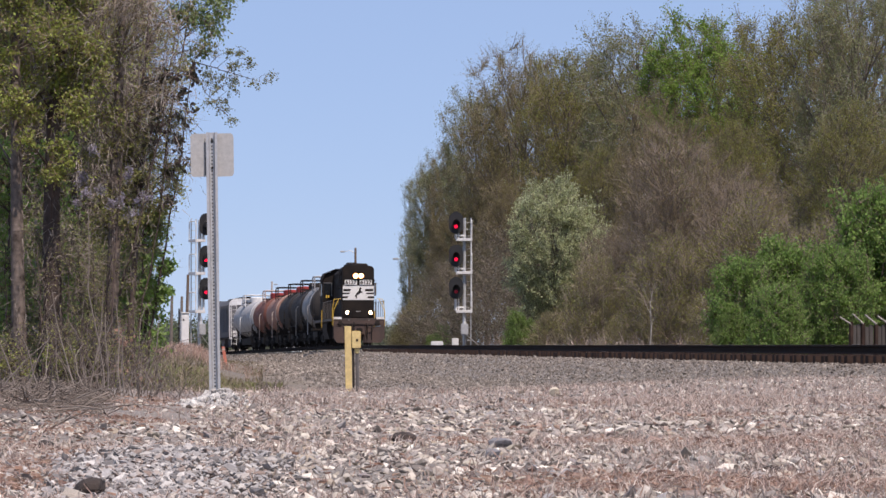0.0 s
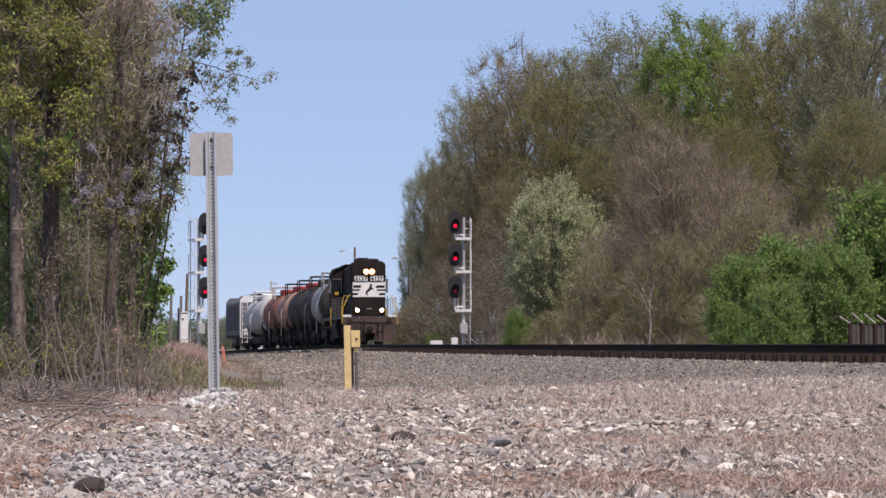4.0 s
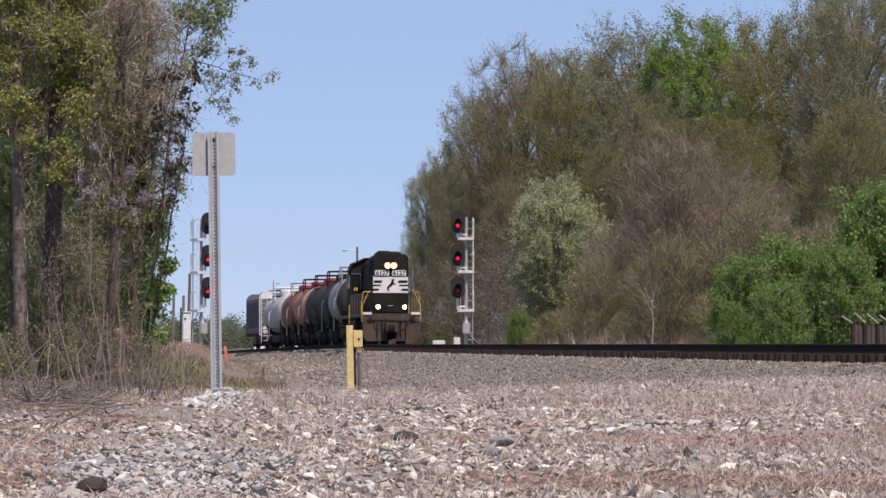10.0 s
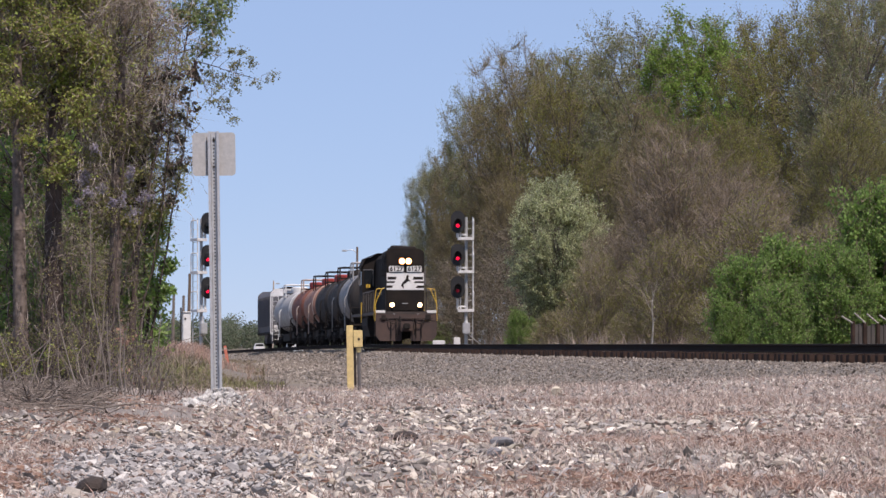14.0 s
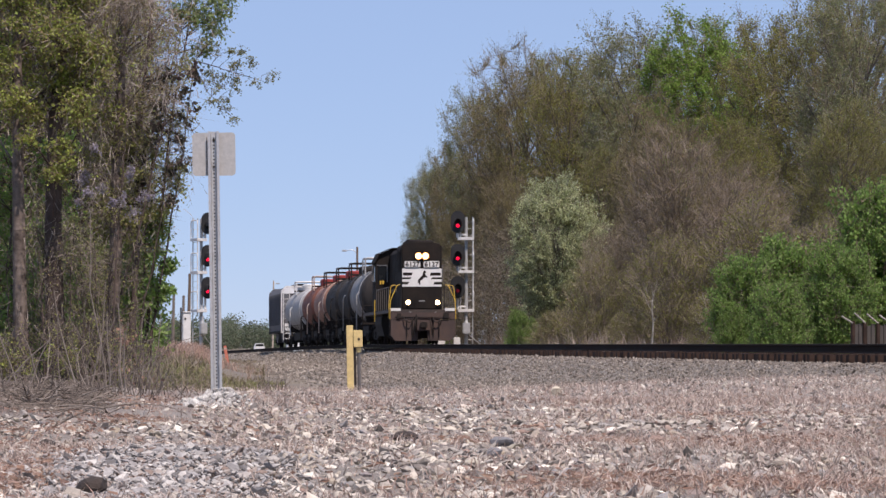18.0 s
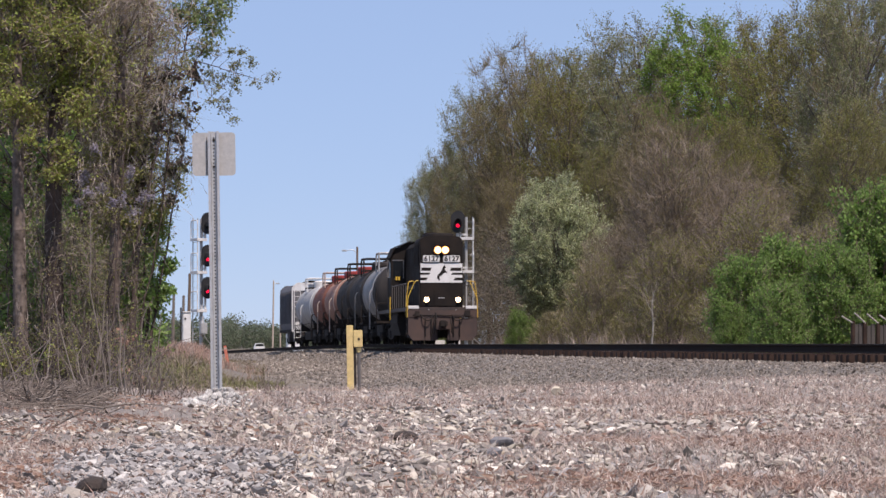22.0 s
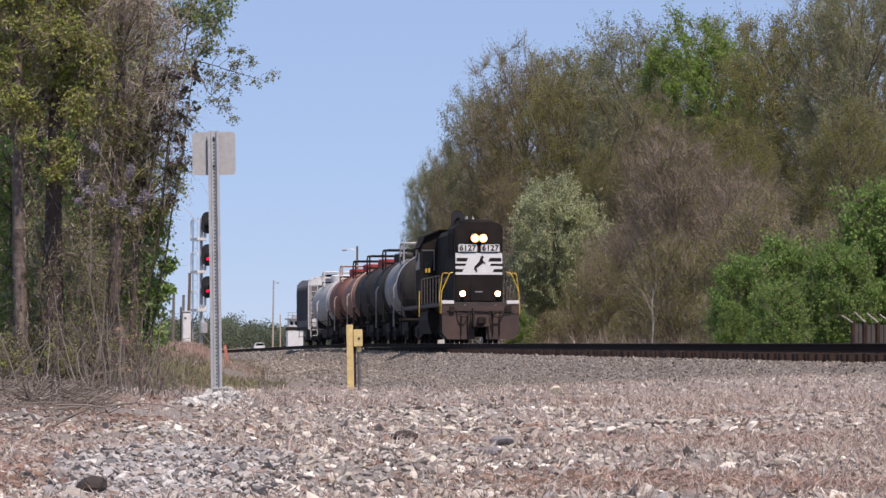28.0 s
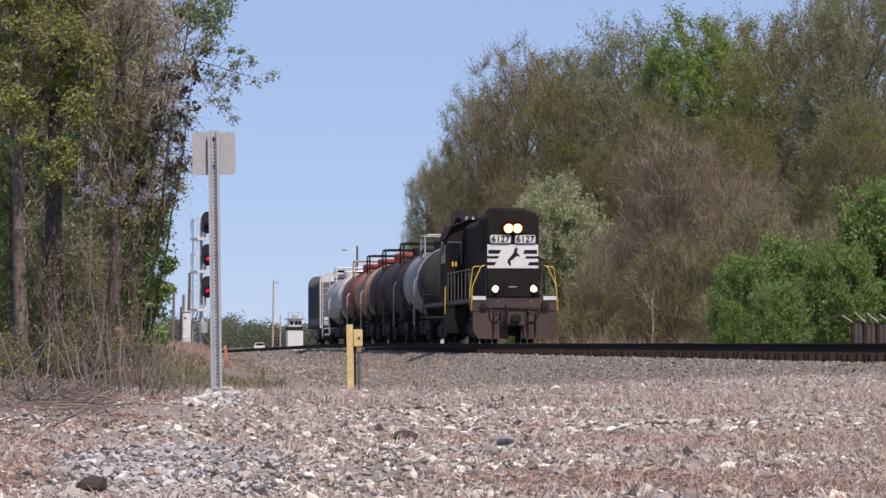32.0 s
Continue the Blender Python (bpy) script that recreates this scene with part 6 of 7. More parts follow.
def wood_thing(name, category, label, seed, x, y, leafmat, stems, zones, group, twigmat="twig_vine", barkmat="bark_dark", leaf=0.034, twig_w=0.0055, droop=0.3, **kw):
    """One plant of the near woods: its foot at x, y, everything else in metres from there."""
    rng = np.random.default_rng(seed)
    lines = []
    for foot, top, r in stems:
        foot, top = np.array(foot, float), np.array(top, float)
        bow = np.array([*rng.normal(0, 0.05, 2), 0.0])
        lines.append(([foot + (top - foot) * t + bow * math.sin(t * math.pi) + np.array([*rng.normal(0, 0.014, 2), 0.0]) for t in np.linspace(0, 1, 12)], r))
    thick, fine, at = wood_plan(rng, lines, zones, **kw)
    e = empty(name)
    e.matrix_basis = pose(x, y, stand(x, y) - 0.03)
    tagged(e, label, category, group=group)
    grow(e, thick, 11, len(stems), barkmat, 7)
    v, f = ribbon_mesh(fine, twig_w, rng)
    raw("branchwork", v, f, M[twigmat], e)["kind"] = "stuff"
    if len(at):
        v, f = leaf_mesh(at, leaf, rng, droop)
        raw("crown", v, f, M["leaf_" + leafmat], e)["kind"] = "stuff"
    return e


L_ = "trees of the woods beside the clearing"
plant_kind("vine_tree", "tree", "tree", "tall slender tree with young yellow-green leaves", 31, "spring", "twig_vine", "bark_dark", height=8.0, spread=0.95, base=0.26, limbs=38, subs=7, twigs=10, leaves=7, leaf=0.034, radius=0.07, twig_len=0.5, twig_r=0.5, spray=0.0, wild=0.6, clump=0.6)
plant_kind("bare_tree", "tree", "tree", "tall bare tree tangled with brown vines", 32, "spring", "twig_vine", "bark_dark", height=8.0, spread=0.8, base=0.10, limbs=46, subs=8, twigs=12, leaves=2, leaf=0.024, radius=0.06, twig_len=0.6, twig_r=0.42, spray=0.0, wild=0.9, sag=0.3, clump=0.5)
plant_kind("edge_bush", "bush", "bush", "leafy bright green bush at the edge of the near woods", 33, "lime", "twig_vine", "bark_dark", height=3.0, spread=0.62, base=0.03, limbs=34, subs=6, twigs=8, leaves=5, leaf=0.040, stems=3, radius=0.04, twig_len=0.32, twig_r=0.5, low=-0.95, wild=0.75, spray=0.0, clump=0.5)
plant_kind("tangle", "shrub", "shrub", "shaded tangle of vines and shrubs under the near trees", 34, "dark", "twig_vine", "bark_dark", height=3.6, spread=1.1, base=0.0, limbs=46, subs=8, twigs=9, leaves=3, leaf=0.048, stems=5, radius=0.045, twig_len=0.6, twig_r=0.45, wild=0.8, spray=0.0, low=-0.95, clump=0.5)
# the depth of the wood
for key, x, y, h, turn, wide in (("bare_tree", -7.2, 57, 8.4, 100, 1.5), ("vine_tree", -6.5, 58, 9.0, 190, 1.3), ("bare_tree", -5.6, 56.5, 8.8, 220, 1.2), ("bare_tree", -5.6, 60, 9.6, 300, 1.2),
                                 ("bare_tree", -7.6, 64, 10.0, 20, 1.6), ("bare_tree", -6.6, 66, 10.2, 75, 1.6), ("vine_tree", -6.1, 64, 9.6, 10, 1.1)):
    plant(key, x, y, h, turn, wide, group=L_)
for x, y, h, turn, wide in ((-4.95, 58, 2.5, 0, 0.65), (-5.25, 61, 3.0, 130, 0.8), (-7.0, 58, 3.2, 200, 1.2), (-6.5, 60, 2.6, 20, 1.0), (-7.6, 66, 4.4, 220, 1.6), (-5.7, 63, 3.2, 160, 1.1)):
    plant("edge_bush", x, y, h, turn, wide, group="green bushes at the wood edge")
for x, y, h, turn, wide in ((-5.9, 55, 3.2, 0, 0.8), (-6.6, 56, 3.6, 60, 0.9), (-7.4, 62, 4.6, 130, 1.1), (-5.2, 55.5, 2.6, 210, 0.6), (-6.9, 63, 4.8, 80, 0.8), (-6.9, 66, 5.0, 20, 0.8), (-8.7, 70, 6.0, 30, 0.8), (-9.2, 70, 6.4, 110, 0.9)):
    plant("tangle", x, y, h, turn, wide, group="vine tangles under the near trees")
# its edge: straight trunks, leaf clumps, hanging vines
wood_thing("tree", "tree", "tall tree with a straight grey-brown trunk and yellow-green leaf clumps", 51, -5.84, 50.0, "spring", [((0, 0, -0.1), (-0.13, 0.1, 9.0), 0.115)],
           [(34, -0.6, 0.75, -0.5, 0.4, 4.15, 6.9, 0.20, 0.36), (7, -0.35, 0.3, -0.55, -0.3, 3.95, 6.2, 0.18, 0.32), (8, -0.9, 0.2, 0.4, 1.2, 4.0, 8.0, 0.3, 0.5)], L_, barkmat="bark_vine", leaf=0.034, twigs=80, leaves=8,
           vines=((60, -0.6, 0.6, -0.3, 0.4, 4.2, 6.4, 0.3, 0.9), (50, -0.16, 0.14, -0.2, 0.0, 0.8, 4.0, 0.2, 0.6)))
wood_thing("tree", "tree", "tall dark-trunked tree wrapped in ragged vines", 52, -5.42, 50.2, "spring", [((0, 0, -0.1), (0.05, 0.1, 9.0), 0.155)],
           [(22, -0.25, 0.8, -0.6, 0.4, 3.95, 5.3, 0.16, 0.34), (9, -0.35, 0.6, -0.7, -0.3, 3.1, 4.1, 0.12, 0.24), (8, -0.25, 0.5, -0.4, 0.4, 5.4, 6.8, 0.2, 0.34)], L_, barkmat="bark_dark", leaf=0.033, twigs=66, leaves=7,
           vines=((70, -0.24, 0.24, -0.28, 0.0, 1.0, 3.9, 0.2, 0.6), (90, -0.3, 0.9, -0.5, 0.3, 4.0, 6.3, 0.3, 1.0)))
wood_thing("tree", "tree", "bare grey tree hung with curtains of fine vines", 53, -4.70, 50.5, "brown", [((0, 0, -0.1), (0.30, 0.2, 9.0), 0.11)],
           [(36, -0.45, 1.05, -0.7, 0.4, 3.9, 7.0, 0.28, 0.5)], L_, "twig_pale", "bark_vine", leaf=0.022, twigs=60, leaves=2, limb_r=0.012, twig_w=0.0038,
           vines=((300, -0.35, 1.0, -0.5, 0.4, 4.0, 6.6, 0.5, 1.2), (60, -0.3, 0.7, -0.3, 0.3, 2.6, 4.2, 0.4, 0.9)))
wood_thing("tree", "tree", "leaning tree with olive and yellow-green young leaves", 54, -4.42, 50.8, "mossy", [((0, 0, -0.1), (0.3, 0.2, 6.2), 0.05)],
           [(26, -0.6, 0.50, -0.5, 0.3, 2.2, 4.1, 0.16, 0.32), (11, 0.2, 0.60, -0.3, 0.3, 2.5, 4.0, 0.13, 0.24), (9, -0.1, 0.85, -0.3, 0.4, 3.6, 5.6, 0.18, 0.30)], L_, leaf=0.028, twigs=60, leaves=6, twig_w=0.004,
           vines=((80, -0.5, 0.5, -0.4, 0.2, 2.6, 4.4, 0.3, 0.9),))
wood_thing("tree", "tree", "arching thin tree with dark purple-brown leaf clusters", 55, -4.5, 50.3, "ivy", [((0, 0, 1.5), (0.85, 0, 5.2), 0.016), ((0, 0, 0.0), (0.72, 0, 4.0), 0.016)],
           [(11, 0.45, 1.02, -0.2, 0.2, 3.1, 4.2, 0.08, 0.15), (10, 0.62, 1.06, -0.2, 0.2, 4.0, 4.75, 0.08, 0.14), (8, 0.1, 0.7, -0.2, 0.2, 2.8, 4.6, 0.07, 0.13)], L_, leaf=0.058, twigs=13, leaves=3, limb_r=0.009, wild=0.5,
           vines=((60, 0.35, 0.98, -0.2, 0.2, 2.9, 4.9, 0.2, 0.5),), twig_w=0.0035)
wood_thing("tree", "tree", "slender leaning tree with fresh blue-green leaves", 56, -4.35, 51.2, "fresh", [((0, 0, 0), (0.85, 0.1, 6.4), 0.030), ((0, 0, 2.5), (0.65, 0.1, 5.9), 0.02)],
           [(16, 0.6, 1.45, -0.2, 0.3, 5.0, 5.9, 0.14, 0.26), (10, 0.3, 1.15, -0.2, 0.3, 5.5, 6.6, 0.15, 0.28), (3, 1.6, 1.95, -0.1, 0.2, 6.05, 6.4, 0.10, 0.16)], L_, leaf=0.036, twigs=34, leaves=5, limb_r=0.006, twig_w=0.003)
wood_thing("tree", "tree", "thin arching branch tree with sparse grey-green sprays", 57, -4.3, 51.0, "grey", [((0, 0, 0), (0.8, 0, 4.9), 0.022), ((0.8, 0, 4.85), (1.80, 0, 4.55), 0.008), ((0.75, 0, 4.8), (1.25, 0, 4.1), 0.007)],
           [(10, 0.9, 1.95, -0.1, 0.1, 4.5, 4.78, 0.06, 0.12), (9, 0.95, 1.35, -0.1, 0.1, 3.95, 4.55, 0.08, 0.13), (6, 1.2, 1.6, -0.1, 0.1, 4.75, 5.1, 0.06, 0.10), (12, 0.3, 1.1, -0.2, 0.2, 4.4, 5.4, 0.10, 0.2)], L_, leaf=0.021, twigs=22, leaves=5, limb_r=0.004, twig_w=0.0028)
wood_thing("vine", "vine", "climbing vine with hanging pale lilac flowers", 58, -4.6, 49.7, "wisteria", [((0, 0, 0), (0.25, 0, 4.2), 0.016)],
           [(7, -0.55, 0.10, -0.15, 0.15, 2.75, 3.6, 0.05, 0.09), (8, 0.1, 0.65, -0.15, 0.15, 2.6, 3.25, 0.05, 0.10)], "flowering vines", leaf=0.026, twigs=34, leaves=4, limb_r=0.005, sag=1.6, twig_w=0.003)
wood_thing("bush", "bush", "leafy bright green bush at the edge of the near woods", 59, -4.27, 51.2, "lime", [((0, 0, 0), (0.05, 0, 2.6), 0.03), ((-0.1, 0, 0), (-0.25, 0.1, 2.2), 0.03), ((0.1, 0, 0), (0.25, 0, 1.8), 0.02)],
           [(34, -0.3, 0.27, -0.3, 0.3, 0.9, 2.75, 0.14, 0.25), (4, 0.26, 0.44, -0.1, 0.1, 1.5, 2.1, 0.08, 0.12)], "green bushes at the wood edge", leaf=0.040, twigs=44, leaves=6, limb_r=0.007)
wood_thing("bush", "bush", "tall green bush behind the straight trunks", 60, -6.15, 52.0, "bright", [((0, 0, 0), (-0.1, 0, 3.4), 0.04), ((0.3, 0, 0), (0.45, 0, 3.0), 0.03)],
           [(44, -0.5, 0.85, -0.6, 0.4, 0.8, 3.8, 0.2, 0.36)], "green bushes at the wood edge", leaf=0.044, twigs=44, leaves=5, limb_r=0.012)
# tangles under the trees; their shade is coloured into the twigs
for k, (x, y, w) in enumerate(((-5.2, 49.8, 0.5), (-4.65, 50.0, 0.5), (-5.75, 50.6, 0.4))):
    wood_thing("shrub", "shrub", "grey-brown vine and stem tangle under the trees, shade in its tones", 61 + k, x, y, "mossy", [((0, 0, 0), (0.1, 0, 2.6), 0.016), ((-0.3, 0, 0), (-0.4, 0, 2.2), 0.014), ((0.3, 0.1, 0), (0.35, 0, 2.3), 0.014)],
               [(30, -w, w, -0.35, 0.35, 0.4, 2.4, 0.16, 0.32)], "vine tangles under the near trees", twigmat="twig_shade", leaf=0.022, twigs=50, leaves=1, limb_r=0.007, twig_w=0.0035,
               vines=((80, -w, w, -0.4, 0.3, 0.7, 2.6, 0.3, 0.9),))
# low shrubs whose dark twigs stand in for the shade at the wood's foot
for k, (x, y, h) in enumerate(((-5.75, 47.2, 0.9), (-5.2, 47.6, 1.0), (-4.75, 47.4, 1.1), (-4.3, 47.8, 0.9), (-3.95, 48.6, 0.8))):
    wood_thing("shrub", "shrub", "low tangle of stems, darkened for shade at the wood's foot", 81 + k, x, y, "mossy", [((0, 0, 0), (0.1, 0, h), 0.01), ((-0.25, 0, 0), (-0.3, 0, h * 0.8), 0.01)],
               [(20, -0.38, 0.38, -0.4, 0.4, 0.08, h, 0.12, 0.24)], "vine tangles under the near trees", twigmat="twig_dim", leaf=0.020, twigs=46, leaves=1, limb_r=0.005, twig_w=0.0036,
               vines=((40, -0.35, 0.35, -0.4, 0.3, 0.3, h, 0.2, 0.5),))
for k, (x, y, h) in enumerate(((-5.28, 48.9, 0.75), (-6.15, 48.8, 0.85), (-4.35, 49.4, 0.8), (-5.85, 48.6, 0.6))):
    wood_thing("bush", "bush", "low young bush in yellow-green leaf under the trees", 71 + k, x, y, "spring", [((0, 0, 0), (0.03, 0, h), 0.012), ((-0.1, 0, 0), (-0.2, 0, h * 0.8), 0.01)],
               [(9, -0.28, 0.28, -0.2, 0.2, 0.3, h, 0.10, 0.2)], "young bushes under the near trees", leaf=0.032, twigs=26, leaves=4, limb_r=0.006)


def far_woods():
    """Distant line of trees: clumps of large leaf sprays."""
    rng = np.random.default_rng(8)
    P = []
    for k in range(260):
        y = rng.uniform(820, 1000)
        x = rng.uniform(-0.078, -0.004) * y
        h = (6.0 + 1.6 * math.sin(k * 1.7)) * rng.uniform(0.75, 1.15) * (1.0 if x / y < -0.053 else 0.8)
        n = 420
        a = rng.normal(size=(n, 3))
        a /= np.linalg.norm(a, axis=1, keepdims=True)
        a *= rng.uniform(0.55, 1.0, (n, 1))
        P.append(np.array([x, y, stand(x, y) + 1 + h * 0.42]) + a * np.array([h * 0.42, h * 0.42, h * 0.6]))
    v, f = leaf_mesh(np.concatenate(P), 0.3, rng, small=True)
    ob = raw("far_woods", v, f, M["leaf_far"])
    tagged(ob, "hazy green line of distant woods", "woods", kind="stuff")


M["leaf_far"] = island_mix("leaf_far", [(0.11, 0.15, 0.09), (0.13, 0.165, 0.10), (0.14, 0.15, 0.10), (0.15, 0.16, 0.12)], 0.8, through_light=0.3)
far_woods()
# ---------------------------------------------------------------- stones, straw, brush
def patch(x, y, k=1.0, seed=0.0):
    """Smooth irregular 0..1 field for patches of stones and straw."""
    x, y = x * k + seed, y * k - seed
    v = np.sin(1.9 * x + 1.1 * np.sin(0.9 * y)) + np.sin(1.3 * y + 1.7 * np.sin(0.7 * x + 1)) + 0.6 * np.sin(3.7 * x - 2.9 * y) + 0.5 * np.sin(5.3 * y + 2.1 * x)
    return np.clip(0.5 + v / 4.2, 0, 1)


def wedge(n, y0, y1, rng, edge=0.175):
    """Places spread evenly over the ground between two distances, as wide as the clearing."""
    y = np.sqrt(rng.uniform(y0 ** 2, y1 ** 2, n))
    return rng.uniform(-1, 1, n) * (edge * y + 0.2), y


def gravel():
    rng = np.random.default_rng(21)
    protos = lumps(14, 0.09, rng)
    P, S = [], []
    for n, y0, y1, size in ((15000, 5.4, 10, 0.022), (15000, 10, 16, 0.027), (11000, 16, 34, 0.034)):
        x, y = wedge(n, y0, y1, rng)
        s_ = np.clip((x / y) / 0.15, 0, 1)
        crest = 23.5 + 11 * s_ * s_ * (3 - 2 * s_)
        keep = (rng.uniform(0, 1, n) < 0.5 + 0.6 * patch(x, y, 0.9) - 0.2 * np.clip((x / y - 0.01) / 0.05, 0, 1)) & (y < crest) & ((x / y > -0.092) | (y < 12.0) | (rng.uniform(0, 1, n) < 0.08))
        x, y = x[keep], y[keep] * DEEP
        s = size * np.exp(rng.normal(0, 0.42, len(x)))
        P.append(np.stack([x, y, ground_z(x, y) + s * 0.10], -1)), S.append(np.minimum(s, 0.058))
    ob = scatter("gravel", M["gravel"], np.concatenate(P), np.concatenate(S), protos, 0.42, rng=rng)
    tagged(ob, "loose pale grey crushed gravel over the ground", "gravel", kind="stuff")
    # low heap of coarser stones in the near left
    n = 6000
    x = np.concatenate([-0.88 + rng.normal(0, 0.17, 3000), -0.68 + rng.normal(0, 0.15, 2000), -0.95 + rng.normal(0, 0.18, 1000)])
    y = np.concatenate([10.4 + rng.normal(0, 1.1, 3000), 9.2 + rng.normal(0, 0.7, 2000), 13.2 + rng.normal(0, 1.2, 1000)])
    s = 0.0145 * np.exp(rng.normal(0, 0.5, n))
    z = ground_z(x, y) + 0.035 * np.exp(-((x + 0.8) / 0.45) ** 2 - ((y - 10.4) / 1.6) ** 2)
    ob = scatter("gravel_heap", M["gravel_blue"], np.stack([x, y, z], -1), np.minimum(s, 0.05), protos, 0.5, rng=rng)
    tagged(ob, "low heap of coarser blue-grey gravel", "gravel", kind="stuff")


def bed_z(side):
    return np.interp(abs(side), [0, 1.6, 2.0, 3.4, 4.4, 6.2, 8.4], [-0.37, -0.37, -0.43, -1.0, -1.17, -1.26, -1.36])


def ballast_stones():
    rng = np.random.default_rng(22)
    protos = lumps(10, 0.06, rng)
    P, S = [], []
    for n, u0, u1, size in ((12000, 22, 66, 0.048), (5500, -22, 22, 0.06), (4000, -80, -22, 0.08), (2500, -180, -80, 0.12)):
        for u, side, s in zip(rng.uniform(u0, u1, n), -rng.uniform(1.5, 4.9, n), size * np.exp(rng.normal(0, 0.3, n))):
            P.append(on_track(u, side, bed_z(side) + s * 0.12)[:]), S.append(s)
    n = 8000                                # strewn stones on the apron beside the bed
    for u, side, k in zip(rng.uniform(-110, 62, n), -rng.uniform(3.9, 8.3, n), rng.normal(0, 0.35, n)):
        s = (0.055 + 0.0004 * (60 - u)) * math.exp(k)
        P.append(on_track(u, side, bed_z(side) + s * 0.12)[:]), S.append(s)
    ob = scatter("ballast_stones", M["ballast"], np.array(P), np.array(S), protos, 0.8, rng=rng)
    tagged(ob, "grey crushed ballast stones beside the rail", "ballast", kind="stuff")


def blades(x, y, z, h, w, rng, lean=0.5):
    """Thin bent straws, two triangles each."""
    n = len(x)
    a = rng.uniform(0, math.tau, n)
    d = rng.normal(0, lean, (n, 2)) * h[:, None]
    p = np.stack([x, y, z], -1)
    side = np.stack([np.cos(a), np.sin(a), np.zeros(n)], -1) * (w / 2)[:, None]
    mid = p + np.stack([d[:, 0] * 0.35, d[:, 1] * 0.35, h * 0.6], -1)
    tip = p + np.stack([d[:, 0], d[:, 1], h * rng.uniform(0.6, 1.0, n)], -1)
    V = np.stack([p - side, p + side, mid + side * 0.7, mid - side * 0.7, tip], 1)
    F = (np.array([[0, 1, 2], [0, 2, 3], [3, 2, 4]])[None] + (np.arange(n) * 5)[:, None, None]).reshape(-1, 3)
    return V.reshape(-1, 3), F


def straw():
    rng = np.random.default_rng(23)
    X, Y = [], []
    for n, y0, y1 in ((46000, 5.4, 11), (40000, 11, 19), (18000, 19, 33)):
        x, y = wedge(n, y0, y1, rng)
        right = np.clip((x / y - 0.005) / 0.05, 0, 1)
        brush = (x / y < -0.088) & (y > 9.5)
        keep = rng.uniform(0, 1, n) < np.clip(1.2 * patch(x, y, 1.3, 2.0) - 0.38 + 0.50 * right, 0.10, 1) * np.where(brush, 0.3, 1.0)
        X.append(x[keep]), Y.append(y[keep] * DEEP)
    x, y = np.concatenate(X), np.concatenate(Y)
    h = rng.uniform(0.012, 0.06, len(x)) * (1 + 0.5 * (y > 22))
    v, f = blades(x, y, ground_z(x, y) - 0.005, h, rng.uniform(0.0022, 0.005, len(x)) * np.where(y > 18, 1.5, 1), rng, 1.1)
    tagged(raw("dry_grass", v, f, M["straw"]), "short dead straw-coloured grass between the stones", "grass", kind="stuff")
    # taller weeds along the edge of the shelf
    n = 3800
    y = rng.normal(29.8, 2.0, n)
    x = rng.uniform(-0.075, 0.12, n) * y
    v, f = blades(x, y, ground_z(x, y) - 0.01, rng.uniform(0.02, 0.10, n), rng.uniform(0.003, 0.006, n), rng, 0.7)
    tagged(raw("dry_weeds", v, f, M["straw"]), "thin dry weeds along the edge of the gravel", "weeds", kind="stuff")
    # rusty dead grass round the leaf litter
    X, Y = [], []
    for cx, cy, rx, ry, n in LITTER:
        X.append(cx + rng.normal(0, rx * 1.2, n * 5)), Y.append(cy + rng.normal(0, ry * 1.1, n * 5))
    x, y = np.concatenate(X), np.concatenate(Y)
    v, f = blades(x, y, ground_z(x, y) - 0.004, rng.uniform(0.012, 0.05, len(x)), rng.uniform(0.0022, 0.005, len(x)), rng, 1.0)
    tagged(raw("rusty_grass", v, f, M["straw_rust"]), "rust-brown dead grass between the stones", "grass", kind="stuff")
    # green strip and brown mounds before the signal
    n = 5000
    y = rng.uniform(88, 118, n)
    x = rng.uniform(-0.080, -0.044, n) * y
    v, f = blades(x, y, ground_z(x, y) - 0.02, rng.uniform(0.06, 0.20, n), rng.uniform(0.012, 0.03, n), rng, 0.5)
    tagged(raw("green_grass", v, f, M["grass_green"]), "strip of low green grass in the swale", "grass", kind="stuff")
    n = 5000
    y = rng.uniform(128, 172, n)
    x = (-0.071 + rng.normal(0, 0.007, n)) * y
    v, f = blades(x, y, ground_z(x, y) - 0.02, rng.uniform(0.15, 0.65, n), rng.uniform(0.012, 0.03, n), rng, 0.35)
    tagged(raw("brown_weeds", v, f, M["straw_rust"]), "tan and rusty dead weeds by the relay cabinet", "weeds", kind="stuff")
    # rough grass on the low ground left of the ballast
    n = 22000
    y = rng.uniform(60, 300, n)
    x = np.clip(rng.normal(-0.073, 0.012, n), -0.106, -0.05) * y
    c = np.interp(y, TRACK_Y[::-1], TRACK_X[::-1])
    k = x < c - 3.9
    x, y = x[k], y[k]
    v, f = blades(x, y, ground_z(x, y) - 0.02, rng.uniform(0.08, 0.30, len(x)), rng.uniform(0.015, 0.04, len(x)) * (0.6 + y / 180), rng, 0.5)
    tagged(raw("rough_grass", v, f, M["weed"]), "rough mixed green and brown grass beside the ballast", "grass", kind="stuff")
    # brown weeds behind the rails
    n = 5200
    y = rng.uniform(130, 188, n)
    x = np.interp(y, TRACK_Y[::-1], TRACK_X[::-1]) + rng.uniform(4.0, 8.5, n)
    v, f = blades(x, y, ground_z(x, y) - 0.02, rng.uniform(0.9, 2.3, n), rng.uniform(0.012, 0.03, n), rng, 0.22)
    tagged(raw("tall_weeds", v, f, M["straw"]), "tall dry brown weeds at the foot of the woods", "weeds", kind="stuff")


